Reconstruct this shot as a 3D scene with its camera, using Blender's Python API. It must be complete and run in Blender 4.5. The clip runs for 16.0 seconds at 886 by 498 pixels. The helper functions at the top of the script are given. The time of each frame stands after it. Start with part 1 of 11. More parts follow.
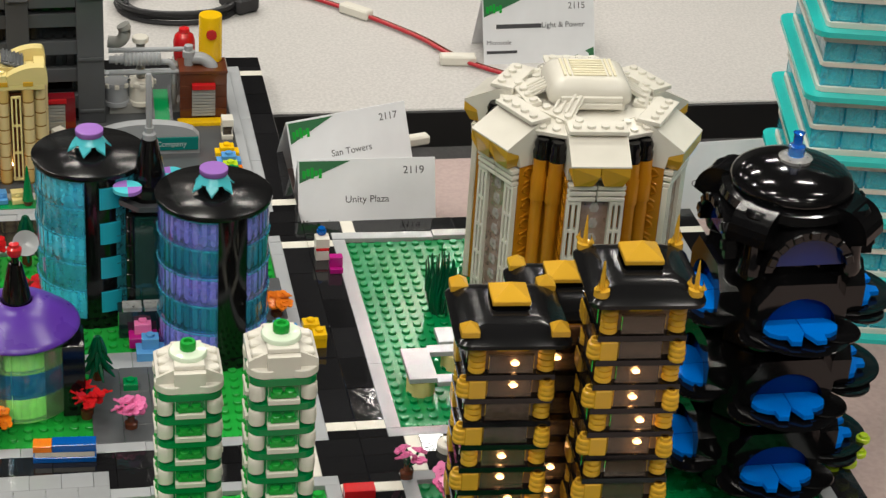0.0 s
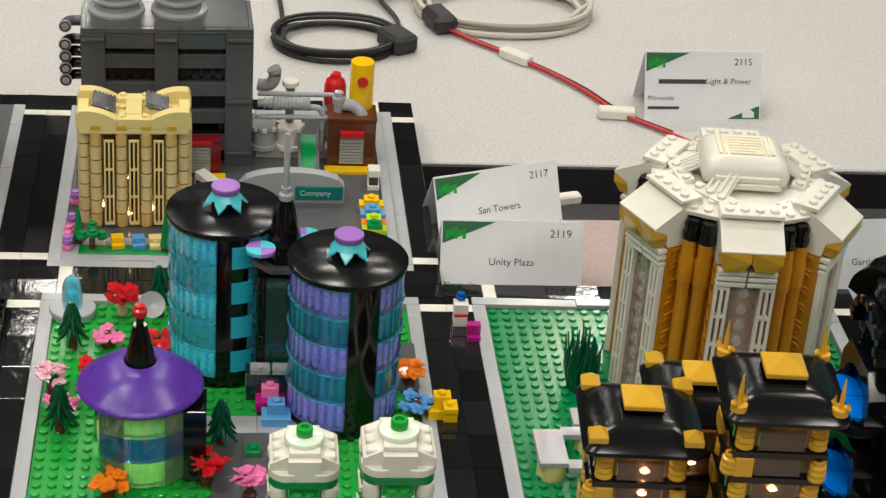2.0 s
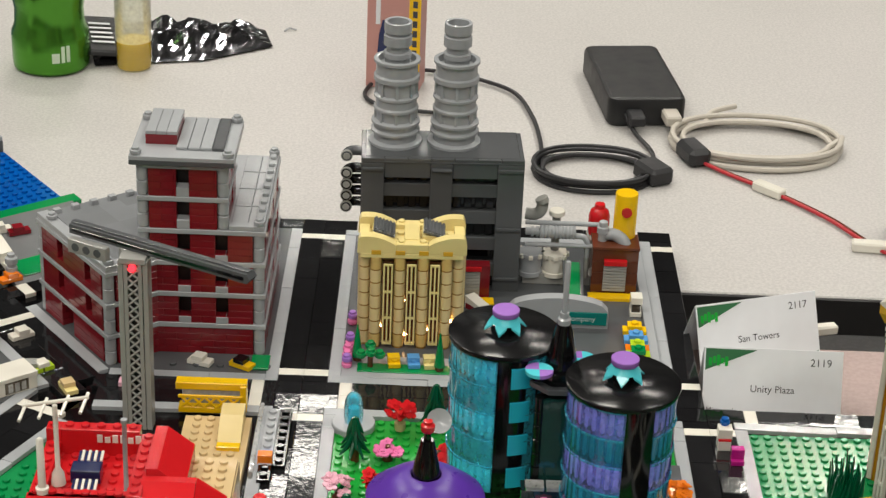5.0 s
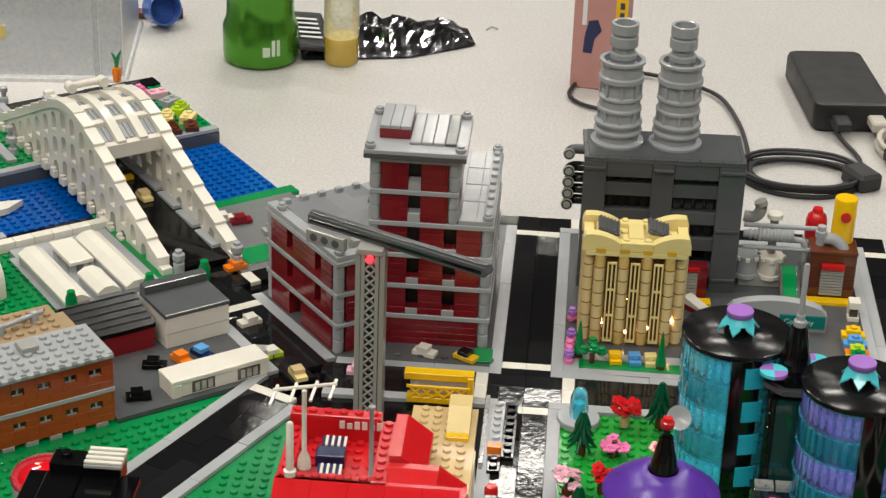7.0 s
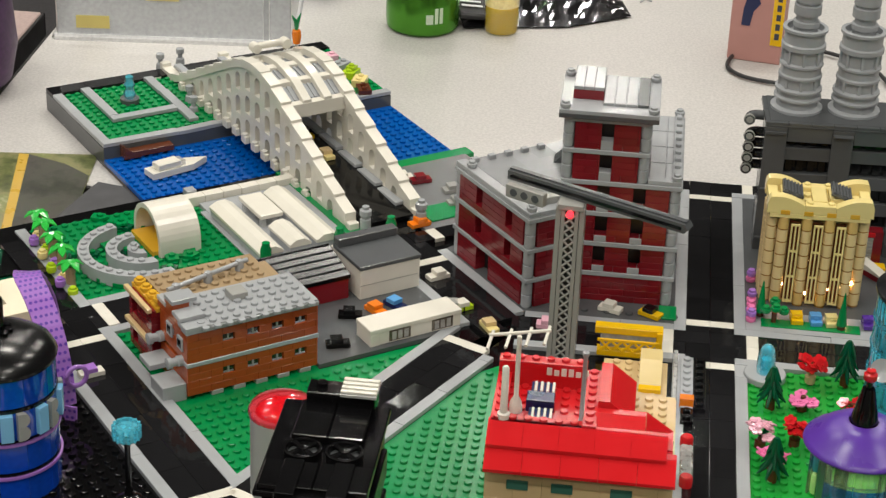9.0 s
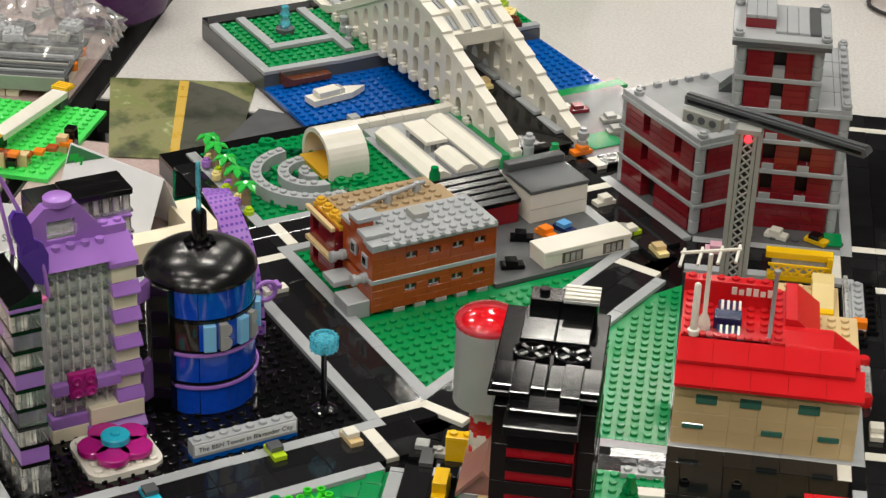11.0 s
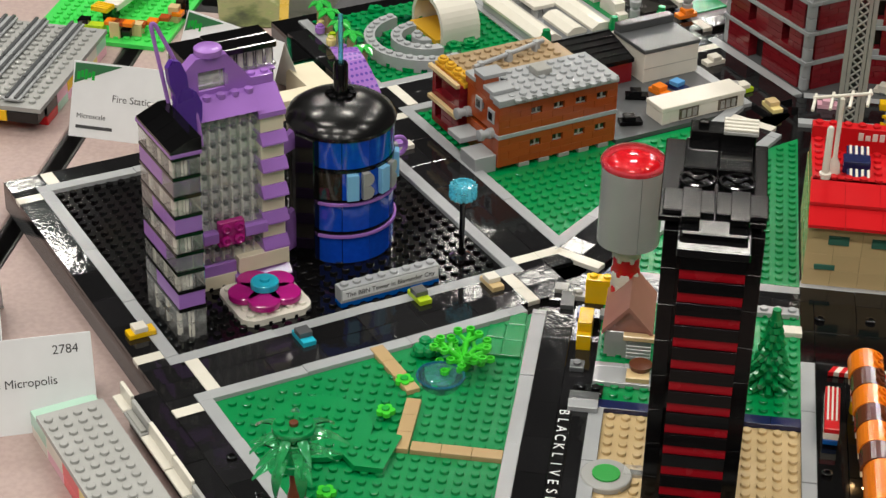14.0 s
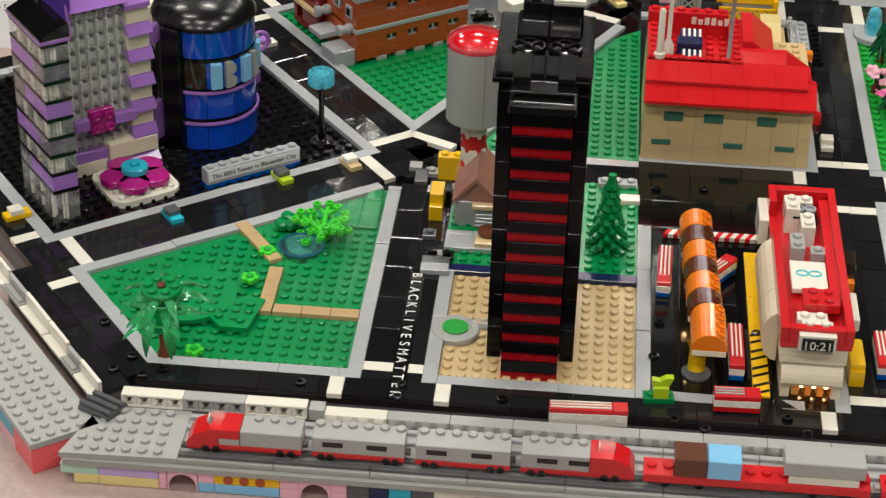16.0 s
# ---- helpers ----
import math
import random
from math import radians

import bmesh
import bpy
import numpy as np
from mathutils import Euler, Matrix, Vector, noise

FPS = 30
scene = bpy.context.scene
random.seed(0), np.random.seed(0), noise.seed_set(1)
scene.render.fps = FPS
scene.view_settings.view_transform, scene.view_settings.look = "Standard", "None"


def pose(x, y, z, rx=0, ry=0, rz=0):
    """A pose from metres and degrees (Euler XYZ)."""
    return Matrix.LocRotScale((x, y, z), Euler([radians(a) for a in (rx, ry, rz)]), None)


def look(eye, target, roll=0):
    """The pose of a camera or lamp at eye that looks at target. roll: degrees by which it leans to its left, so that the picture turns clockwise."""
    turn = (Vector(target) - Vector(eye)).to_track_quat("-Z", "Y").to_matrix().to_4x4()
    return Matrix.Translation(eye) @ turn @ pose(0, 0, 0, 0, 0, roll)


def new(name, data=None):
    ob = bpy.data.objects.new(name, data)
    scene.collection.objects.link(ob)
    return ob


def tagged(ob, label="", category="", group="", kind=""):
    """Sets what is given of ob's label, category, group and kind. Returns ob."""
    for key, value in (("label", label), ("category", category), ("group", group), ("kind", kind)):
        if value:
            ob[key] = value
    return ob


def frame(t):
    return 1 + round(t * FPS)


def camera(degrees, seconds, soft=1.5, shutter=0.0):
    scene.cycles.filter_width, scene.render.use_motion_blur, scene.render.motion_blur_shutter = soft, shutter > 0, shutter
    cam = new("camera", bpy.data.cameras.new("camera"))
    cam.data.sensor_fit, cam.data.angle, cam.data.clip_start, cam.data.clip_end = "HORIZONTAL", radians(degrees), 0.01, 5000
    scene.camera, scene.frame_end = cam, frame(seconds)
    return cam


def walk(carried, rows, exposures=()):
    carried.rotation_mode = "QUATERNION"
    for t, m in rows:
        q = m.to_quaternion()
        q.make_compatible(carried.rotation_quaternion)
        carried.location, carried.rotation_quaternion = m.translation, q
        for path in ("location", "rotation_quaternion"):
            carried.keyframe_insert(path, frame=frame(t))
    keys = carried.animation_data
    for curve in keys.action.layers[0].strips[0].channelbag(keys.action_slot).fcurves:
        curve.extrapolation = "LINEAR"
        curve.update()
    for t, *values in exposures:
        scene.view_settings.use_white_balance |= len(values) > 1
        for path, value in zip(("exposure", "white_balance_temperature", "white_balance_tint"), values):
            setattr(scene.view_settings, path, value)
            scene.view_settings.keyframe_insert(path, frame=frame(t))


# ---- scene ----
cam = camera(24.5, 16.0, soft=1.4)

PATH = [
    (0, (0.0962, -1.1228, 0.6162), (0.2877, -0.2700, 0.1304), 3.96),
    (0.5, (0.1129, -1.0916, 0.6184), (0.2846, -0.2414, 0.1207), 4.20),
    (1, (0.1232, -1.0736, 0.6215), (0.2755, -0.2222, 0.1197), 4.42),
    (1.5, (0.1238, -1.0677, 0.6262), (0.2547, -0.2112, 0.1269), 4.47),
    (2, (0.1203, -1.0691, 0.6324), (0.2291, -0.2049, 0.1411), 4.33),
    (2.5, (0.1122, -1.0795, 0.6415), (0.1991, -0.2071, 0.1605), 3.99),
    (3, (0.1098, -1.0865, 0.6467), (0.1777, -0.2058, 0.1779), 3.59),
    (3.2, (0.1084, -1.0883, 0.6485), (0.1706, -0.2050, 0.1839), 3.42),
    (5.5, (0.0671, -1.1239, 0.6576), (0.0560, -0.2265, 0.2165), 2.17),
    (6, (0.0553, -1.1304, 0.6601), (0.0265, -0.2339, 0.2181), 2.00),
    (6.5, (0.0388, -1.1310, 0.6578), (-0.0052, -0.2356, 0.2147), 2.06),
    (7, (0.0171, -1.1349, 0.6590), (-0.0402, -0.2408, 0.2148), 2.11),
    (7.5, (-0.0077, -1.1505, 0.6617), (-0.0758, -0.2573, 0.2173), 2.23),
    (8, (-0.0276, -1.1718, 0.6631), (-0.1054, -0.2800, 0.2174), 2.25),
    (8.5, (-0.0445, -1.1834, 0.6602), (-0.1279, -0.2929, 0.2131), 2.31),
    (9, (-0.0595, -1.1863, 0.6561), (-0.1490, -0.2985, 0.2048), 2.31),
    (11.5, (-0.1526, -1.2364, 0.6418), (-0.2727, -0.3653, 0.1656), 2.21),
    (12, (-0.1681, -1.2392, 0.6380), (-0.2961, -0.3721, 0.1565), 2.10),
    (12.5, (-0.1781, -1.2455, 0.6352), (-0.3111, -0.3824, 0.1481), 1.90),
    (13, (-0.1857, -1.2591, 0.6326), (-0.3165, -0.3990, 0.1395), 1.74),
    (13.5, (-0.1932, -1.2743, 0.6270), (-0.3173, -0.4174, 0.1266), 1.53),
    (14, (-0.2009, -1.2829, 0.6219), (-0.3147, -0.4284, 0.1150), 1.44),
    (14.5, (-0.2060, -1.2904, 0.6177), (-0.3070, -0.4372, 0.1060), 1.36),
    (15, (-0.2077, -1.3135, 0.6210), (-0.2930, -0.4610, 0.1053), 1.45),
    (15.5, (-0.1908, -1.3431, 0.6189), (-0.2623, -0.4918, 0.0991), 1.57),
    (16, (-0.1659, -1.3686, 0.6192), (-0.2289, -0.5185, 0.0965), 1.70),
]
walk(cam, [(t, look(eye, target, roll)) for t, eye, target, roll in PATH])

# ---- light: a hall with rows of ceiling lamps, some of them added ----
world = bpy.data.worlds.new("hall")
world.use_nodes = True
scene.world = world
wb = world.node_tree.nodes["Background"]
wb.inputs[0].default_value = (0.93, 0.96, 1.0, 1)
wb.inputs[1].default_value = 0.22
scene.view_settings.exposure = 0.0


def ceiling_lamp(x, y, z, sx, sy, watt, col=(1.0, 0.955, 0.865)):
    d = bpy.data.lights.new("ceiling_lamp", "AREA")
    d.shape, d.size, d.size_y, d.energy, d.color = "RECTANGLE", sx, sy, watt, col
    o = new("ceiling_lamp", d)
    o.location = (x, y, z)
    return o


# row at y -6.4 is added fill for upright faces turned to the camera
for ly, xs in ((-6.4, (-3.2, -0.4, 2.4)), (-3.5, (-3.2, -0.4, 2.4)), (-0.9, (-4.6, -2.0, 3.2)), (2.0, (-3.2, -0.4, 2.4)), (4.8, (-3.2, -0.4, 2.4)), (7.95, (-4.1, 2.4)), (12.4, (-0.6,))):
    for lx in xs:
        ceiling_lamp(lx, ly, 5.1, 1.0, 0.22, 64)
ceiling_lamp(-0.3, 7.95, 5.1, 1.1, 0.22, 26)
# sliver added only to draw thin streaks on the slanting street
ceiling_lamp(-1.42, 8.4, 5.1, 0.02, 0.9, 4)

# ---- materials ----
MATS = {}


def nodes_of(name):
    m = bpy.data.materials.new(name)
    m.use_nodes = True
    nt = m.node_tree
    return m, nt, nt.nodes["Principled BSDF"]


def abs_plastic(name, col, rough=0.2, vary=0.07, bump=0.04, metal=0.0, wave=55):
    """Moulded plastic: tiny waviness, fine dust, each piece a shade of its own."""
    if name in MATS:
        return MATS[name]
    m, nt, b = nodes_of(name)
    N, L = nt.nodes.new, nt.links.new
    info = N("ShaderNodeObjectInfo")
    geo = N("ShaderNodeNewGeometry")
    tc = N("ShaderNodeTexCoord")
    big = N("ShaderNodeTexNoise")
    big.inputs["Scale"].default_value = wave
    big.inputs["Detail"].default_value = 3
    fine = N("ShaderNodeTexNoise")
    fine.inputs["Scale"].default_value = 1400
    fine.inputs["Detail"].default_value = 2
    L(tc.outputs["Object"], big.inputs["Vector"])
    L(tc.outputs["Object"], fine.inputs["Vector"])
    mix = N("ShaderNodeMath")
    mix.operation = "MULTIPLY_ADD"
    mix.inputs[1].default_value = vary * 2
    mix.inputs[2].default_value = 1 - vary
    L(info.outputs["Random"], mix.inputs[0])
    isl = N("ShaderNodeMath")
    isl.operation = "MULTIPLY_ADD"
    isl.inputs[1].default_value = vary
    isl.inputs[2].default_value = 1 - vary / 2
    L(geo.outputs["Random Per Island"], isl.inputs[0])
    mul = N("ShaderNodeMath")
    mul.operation = "MULTIPLY"
    L(mix.outputs[0], mul.inputs[0])
    L(isl.outputs[0], mul.inputs[1])
    st = N("ShaderNodeMath")
    st.operation = "MULTIPLY_ADD"
    st.inputs[1].default_value = 0.16
    st.inputs[2].default_value = 0.92
    L(big.outputs["Fac"], st.inputs[0])
    mul2 = N("ShaderNodeMath")
    mul2.operation = "MULTIPLY"
    L(mul.outputs[0], mul2.inputs[0])
    L(st.outputs[0], mul2.inputs[1])
    vm = N("ShaderNodeVectorMath")
    vm.operation = "SCALE"
    vm.inputs[0].default_value = col
    L(mul2.outputs[0], vm.inputs["Scale"])
    L(vm.outputs[0], b.inputs["Base Color"])
    rr = N("ShaderNodeMapRange")
    rr.inputs["To Min"].default_value = rough * 0.45
    rr.inputs["To Max"].default_value = min(1, rough * 1.0)
    L(big.outputs["Fac"], rr.inputs["Value"])
    L(rr.outputs[0], b.inputs["Roughness"])
    b.inputs["Metallic"].default_value = metal
    bp = N("ShaderNodeBump")
    bp.inputs["Strength"].default_value = bump
    bp.inputs["Distance"].default_value = 0.0006
    L(big.outputs["Fac"], bp.inputs["Height"])
    bp2 = N("ShaderNodeBump")
    bp2.inputs["Strength"].default_value = bump * 0.5
    bp2.inputs["Distance"].default_value = 0.00005
    L(fine.outputs["Fac"], bp2.inputs["Height"])
    L(bp.outputs[0], bp2.inputs["Normal"])
    L(bp2.outputs[0], b.inputs["Normal"])
    MATS[name] = m
    return m


def clear_plastic(name, col, rough=0.08, alpha=0.62):
    """Tinted see-through plastic."""
    if name in MATS:
        return MATS[name]
    m, nt, b = nodes_of(name)
    N, L = nt.nodes.new, nt.links.new
    tr = N("ShaderNodeBsdfTransparent")
    tr.inputs[0].default_value = (*[c ** 0.4 for c in col], 1)
    mx = N("ShaderNodeMixShader")
    b.inputs["Base Color"].default_value = (*col, 1)
    b.inputs["Roughness"].default_value = rough
    noise_ = N("ShaderNodeTexNoise")
    noise_.inputs["Scale"].default_value = 260
    tc = N("ShaderNodeTexCoord")
    L(tc.outputs["Object"], noise_.inputs["Vector"])
    bp = N("ShaderNodeBump")
    bp.inputs["Strength"].default_value = 0.09
    bp.inputs["Distance"].default_value = 0.0004
    L(noise_.outputs["Fac"], bp.inputs["Height"])
    L(bp.outputs[0], b.inputs["Normal"])
    mr = N("ShaderNodeMapRange")
    mr.inputs["To Min"].default_value = max(0, alpha - 0.2)
    mr.inputs["To Max"].default_value = min(1, alpha + 0.2)
    L(noise_.outputs["Fac"], mr.inputs["Value"])
    L(mr.outputs[0], mx.inputs[0])
    L(tr.outputs[0], mx.inputs[1])
    L(b.outputs[0], mx.inputs[2])
    fr, gs, top = N("ShaderNodeFresnel"), N("ShaderNodeBsdfGlossy"), N("ShaderNodeMixShader")
    fr.inputs["IOR"].default_value = 1.5
    gs.inputs["Roughness"].default_value = rough
    L(bp.outputs[0], fr.inputs["Normal"])
    L(bp.outputs[0], gs.inputs["Normal"])
    L(fr.outputs[0], top.inputs[0])
    L(mx.outputs[0], top.inputs[1])
    L(gs.outputs[0], top.inputs[2])
    L(top.outputs[0], nt.nodes["Material Output"].inputs[0])
    MATS[name] = m
    return m


def glow(name, col, power):
    m, nt, b = nodes_of(name)
    b.inputs["Base Color"].default_value = (*col, 1)
    b.inputs["Emission Color"].default_value = (*col, 1)
    b.inputs["Emission Strength"].default_value = power
    return m


BLACK = abs_plastic("black", (0.004, 0.004, 0.0044), 0.13, 0.15, 0.06)
SATIN = abs_plastic("scuffed_black", (0.007, 0.007, 0.0075), 0.24, 0.1, 0.05)
SATIN.node_tree.nodes["Principled BSDF"].inputs["Specular IOR Level"].default_value = 0.25
ROADB = abs_plastic("black_tile", (0.011, 0.011, 0.012), 0.07, 0.3, 0.09, 0.0, 240)
WHITE = abs_plastic("white", (0.73, 0.70, 0.62), 0.25, 0.02)
LGREY = abs_plastic("light_grey", (0.36, 0.375, 0.39), 0.25, 0.04)
MGREY = abs_plastic("old_grey", (0.33, 0.33, 0.31), 0.28, 0.05)
DGREY = abs_plastic("dark_grey", (0.085, 0.09, 0.095), 0.25, 0.06)
RED = abs_plastic("red", (0.58, 0.012, 0.016), 0.24, 0.05)
DRED = abs_plastic("dark_red", (0.19, 0.009, 0.015), 0.2, 0.12, 0.12)
TAN = abs_plastic("tan", (0.62, 0.46, 0.24), 0.24, 0.04)
DTAN = abs_plastic("dark_tan", (0.36, 0.26, 0.15), 0.28, 0.05)
GREEN = abs_plastic("green", (0.0, 0.225, 0.058), 0.24, 0.05)
BGREEN = abs_plastic("bright_green", (0.015, 0.36, 0.045), 0.22, 0.05)
LIME = abs_plastic("lime", (0.42, 0.60, 0.02), 0.22, 0.05)
DGREEN = abs_plastic("dark_green", (0.0, 0.085, 0.034), 0.28, 0.1)
BLUE = abs_plastic("blue", (0.0, 0.085, 0.38), 0.2, 0.05)
NAVY = abs_plastic("navy", (0.008, 0.015, 0.075), 0.25, 0.05)
MBLUE = abs_plastic("medium_blue", (0.10, 0.33, 0.66), 0.22, 0.05)
AZURE = abs_plastic("azure", (0.02, 0.42, 0.58), 0.22, 0.05)
AQUA = abs_plastic("aqua", (0.09, 0.58, 0.66), 0.2, 0.04)
YELLOW = abs_plastic("yellow", (0.83, 0.50, 0.005), 0.22, 0.03)
ORANGE = abs_plastic("orange", (0.80, 0.20, 0.01), 0.22, 0.04)
RUST = abs_plastic("dark_orange", (0.36, 0.066, 0.014), 0.22, 0.06)
BROWN = abs_plastic("brown", (0.11, 0.032, 0.014), 0.24, 0.06)
AMBER = abs_plastic("warm_gold", (0.66, 0.37, 0.03), 0.24, 0.05)
LAV = abs_plastic("lavender", (0.36, 0.17, 0.56), 0.22, 0.04)
PURPLE = abs_plastic("purple", (0.095, 0.03, 0.33), 0.4, 0.04)
MAGENTA = abs_plastic("magenta", (0.42, 0.01, 0.20), 0.22, 0.05)
PINK = abs_plastic("pink", (0.80, 0.19, 0.42), 0.24, 0.05)
LPINK = abs_plastic("light_pink", (0.80, 0.45, 0.55), 0.24, 0.04)
SAND = abs_plastic("sand_red", (0.36, 0.16, 0.13), 0.3, 0.04)
LYEL = abs_plastic("light_yellow", (0.80, 0.66, 0.28), 0.24, 0.04)
T_CLEAR = clear_plastic("clear", (0.70, 0.70, 0.68), 0.05, 0.4)
T_TEAL = clear_plastic("clear_teal", (0.08, 0.52, 0.68), 0.05, 0.4)
T_LBLUE = clear_plastic("clear_light_blue", (0.16, 0.66, 0.82), 0.05, 0.38)
T_VIOLET = clear_plastic("clear_violet", (0.20, 0.24, 0.64), 0.05, 0.4)
T_DTEAL = clear_plastic("clear_dim_teal", (0.05, 0.28, 0.48), 0.05, 0.34)
T_BLUE = clear_plastic("clear_blue", (0.0015, 0.02, 0.24), 0.05, 0.8)
T_BLUE.node_tree.nodes["Principled BSDF"].inputs["Specular IOR Level"].default_value = 0.0
T_NEON = clear_plastic("clear_neon_green", (0.50, 0.95, 0.42), 0.06, 0.22)
T_GREEN = clear_plastic("clear_green", (0.01, 0.50, 0.12), 0.05, 0.4)
T_RED = clear_plastic("clear_red", (0.70, 0.01, 0.02), 0.05, 0.5)
T_SMOKE = clear_plastic("clear_brown", (0.05, 0.035, 0.022), 0.05, 0.6)
GLOW_WARM = glow("warm_led", (1.0, 0.62, 0.28), 22)
GLOW_RED = glow("red_led", (1.0, 0.02, 0.03), 4)
# black with lowered specular, so that it mirrors little around it
TOWERB = abs_plastic("dull_black", (0.0035, 0.0035, 0.004), 0.2, 0.15, 0.06)
TOWERB.node_tree.nodes["Principled BSDF"].inputs["Specular IOR Level"].default_value = 0.16
STRIPE = abs_plastic("stripe_red", (0.36, 0.004, 0.012), 0.35, 0.05)
STRIPE.node_tree.nodes["Principled BSDF"].inputs["Specular IOR Level"].default_value = 0.2
PAPER = abs_plastic("paper", (0.74, 0.75, 0.77), 1.0, 0.02, 0.02)
INK = abs_plastic("ink", (0.05, 0.05, 0.055), 1.0, 0.0, 0.0)
PGREEN = abs_plastic("print_green", (0.02, 0.13, 0.045), 0.9, 0.02, 0.0)

# ---- mesh helpers, in millimetres ----
S, PLATE, BRICK = 8.0, 3.2, 9.6


class G:
    """Collects faces of one mesh, in millimetres."""

    def __init__(self):
        self.v, self.f, self.s = [], [], []

    def add(self, vs, fs, smooth=False):
        n = len(self.v)
        self.v.extend(vs)
        self.f.extend([tuple(i + n for i in f) for f in fs])
        self.s.extend([smooth] * len(fs))
        return self

    def box(self, x0, y0, z0, x1, y1, z1, c=0.25):
        c = min(c, (x1 - x0) * 0.3, (y1 - y0) * 0.3, (z1 - z0) * 0.3)
        vs = []
        for sz, z in ((-1, z0), (1, z1)):
            for sx, sy, x, y in ((-1, -1, x0, y0), (1, -1, x1, y0), (1, 1, x1, y1), (-1, 1, x0, y1)):
                vs += [(x - sx * c, y - sy * c, z), (x, y - sy * c, z - sz * c), (x - sx * c, y, z - sz * c)]
        I = lambda l, k, a: (l * 4 + k) * 3 + a
        fs = [[I(0, 3, 0), I(0, 2, 0), I(0, 1, 0), I(0, 0, 0)], [I(1, k, 0) for k in range(4)]]
        fs += [[I(0, 0, 2), I(0, 1, 2), I(1, 1, 2), I(1, 0, 2)], [I(0, 2, 2), I(0, 3, 2), I(1, 3, 2), I(1, 2, 2)]]
        fs += [[I(0, 1, 1), I(0, 2, 1), I(1, 2, 1), I(1, 1, 1)], [I(0, 3, 1), I(0, 0, 1), I(1, 0, 1), I(1, 3, 1)]]
        for l in (0, 1):
            for k, j, a in ((0, 1, 2), (1, 2, 1), (2, 3, 2), (3, 0, 1)):
                q = [I(l, k, 0), I(l, j, 0), I(l, j, a), I(l, k, a)]
                fs.append(q if l == 0 else q[::-1])
            for k in range(4):
                t = [I(l, k, 0), I(l, k, 1), I(l, k, 2)]
                fs.append(t if (l == 0) == (k % 2 == 0) else t[::-1])
        for k in range(4):
            q = [I(0, k, 1), I(1, k, 1), I(1, k, 2), I(0, k, 2)]
            fs.append(q if k % 2 == 0 else q[::-1])
        return self.add(vs, fs)

    def cyl(self, x, y, z0, z1, r0, r1=None, n=12, base=False, top=True, a0=0.0):
        r1 = r0 if r1 is None else r1
        ang = [a0 + 2 * math.pi * k / n for k in range(n)]
        vs = [(x + r0 * math.cos(a), y + r0 * math.sin(a), z0) for a in ang] + [(x + r1 * math.cos(a), y + r1 * math.sin(a), z1) for a in ang]
        self.add(vs, [(k, (k + 1) % n, n + (k + 1) % n, n + k) for k in range(n)], n > 8)
        if top:
            self.add(vs[n:], [tuple(range(n))])
        if base:
            self.add(vs[:n], [tuple(range(n))[::-1]])
        return self

    def lathe(self, prof, n=24, x=0, y=0, smooth=False, a0=0.0, a1=2 * math.pi):
        full = abs(a1 - a0 - 2 * math.pi) < 1e-6
        m = n if full else n + 1
        ang = [a0 + (a1 - a0) * k / n for k in range(m)]
        ring = lambda r, z: [(x + r * math.cos(a), y + r * math.sin(a), z) for a in ang]
        if smooth or len(prof) > 1:
            vs = [p for r, z in prof for p in ring(r, z)]
            fs = [(i * m + k, i * m + (k + 1) % m, (i + 1) * m + (k + 1) % m, (i + 1) * m + k) for i in range(len(prof) - 1) for k in range(n)]
            return self.add(vs, fs, True)
        return self

    def prism(self, poly, z0, z1):
        """A closed outline, counterclockwise, raised from z0 to z1."""
        n = len(poly)
        vs = [(x, y, z0) for x, y in poly] + [(x, y, z1) for x, y in poly]
        self.add(vs, [tuple(range(n))[::-1], tuple(range(n, 2 * n))] + [(k, (k + 1) % n, n + (k + 1) % n, n + k) for k in range(n)])
        return self

    def wall(self, prof, y0, y1):
        """An outline in x and z, counterclockwise seen from -y, pushed from y0 to y1."""
        n = len(prof)
        vs = [(x, y0, z) for x, z in prof] + [(x, y1, z) for x, z in prof]
        self.add(vs, [tuple(range(n)), tuple(range(n, 2 * n))[::-1]] + [(k, n + k, n + (k + 1) % n, (k + 1) % n) for k in range(n)])
        return self

    def side(self, prof, x0, x1):
        """An outline in y and z, pushed from x0 to x1."""
        n = len(prof)
        vs = [(x0, y, z) for y, z in prof] + [(x1, y, z) for y, z in prof]
        self.add(vs, [tuple(range(n))[::-1], tuple(range(n, 2 * n))] + [(k, (k + 1) % n, n + (k + 1) % n, n + k) for k in range(n)])
        return self

    def stud(self, x, y, z, r=2.4, h=1.7, n=10):
        ang = [2 * math.pi * k / n for k in range(n)]
        lo = [(x + r * math.cos(a), y + r * math.sin(a), z) for a in ang]
        mi = [(p[0], p[1], z + h - 0.25) for p in lo]
        hi = [(x + (r - 0.25) * math.cos(a), y + (r - 0.25) * math.sin(a), z + h) for a in ang]
        self.add(lo + mi + hi, [(k, (k + 1) % n, n + (k + 1) % n, n + k) for k in range(n)] + [(n + k, n + (k + 1) % n, 2 * n + (k + 1) % n, 2 * n + k) for k in range(n)], True)
        return self.add(hi, [tuple(range(n))])

    def tube(self, pts, r, n=8):
        pts = [Vector(p) for p in pts]
        rows = []
        for i, p in enumerate(pts):
            d = (pts[min(i + 1, len(pts) - 1)] - pts[max(i - 1, 0)]).normalized()
            a = d.cross(Vector((0, 0, 1)))
            a = a.normalized() if a.length > 0.05 else Vector((1, 0, 0))
            b = a.cross(d)
            rr = r[i] if isinstance(r, (list, tuple)) else r
            rows += [tuple(p + rr * (math.cos(t) * a + math.sin(t) * b)) for t in [2 * math.pi * k / n for k in range(n)]]
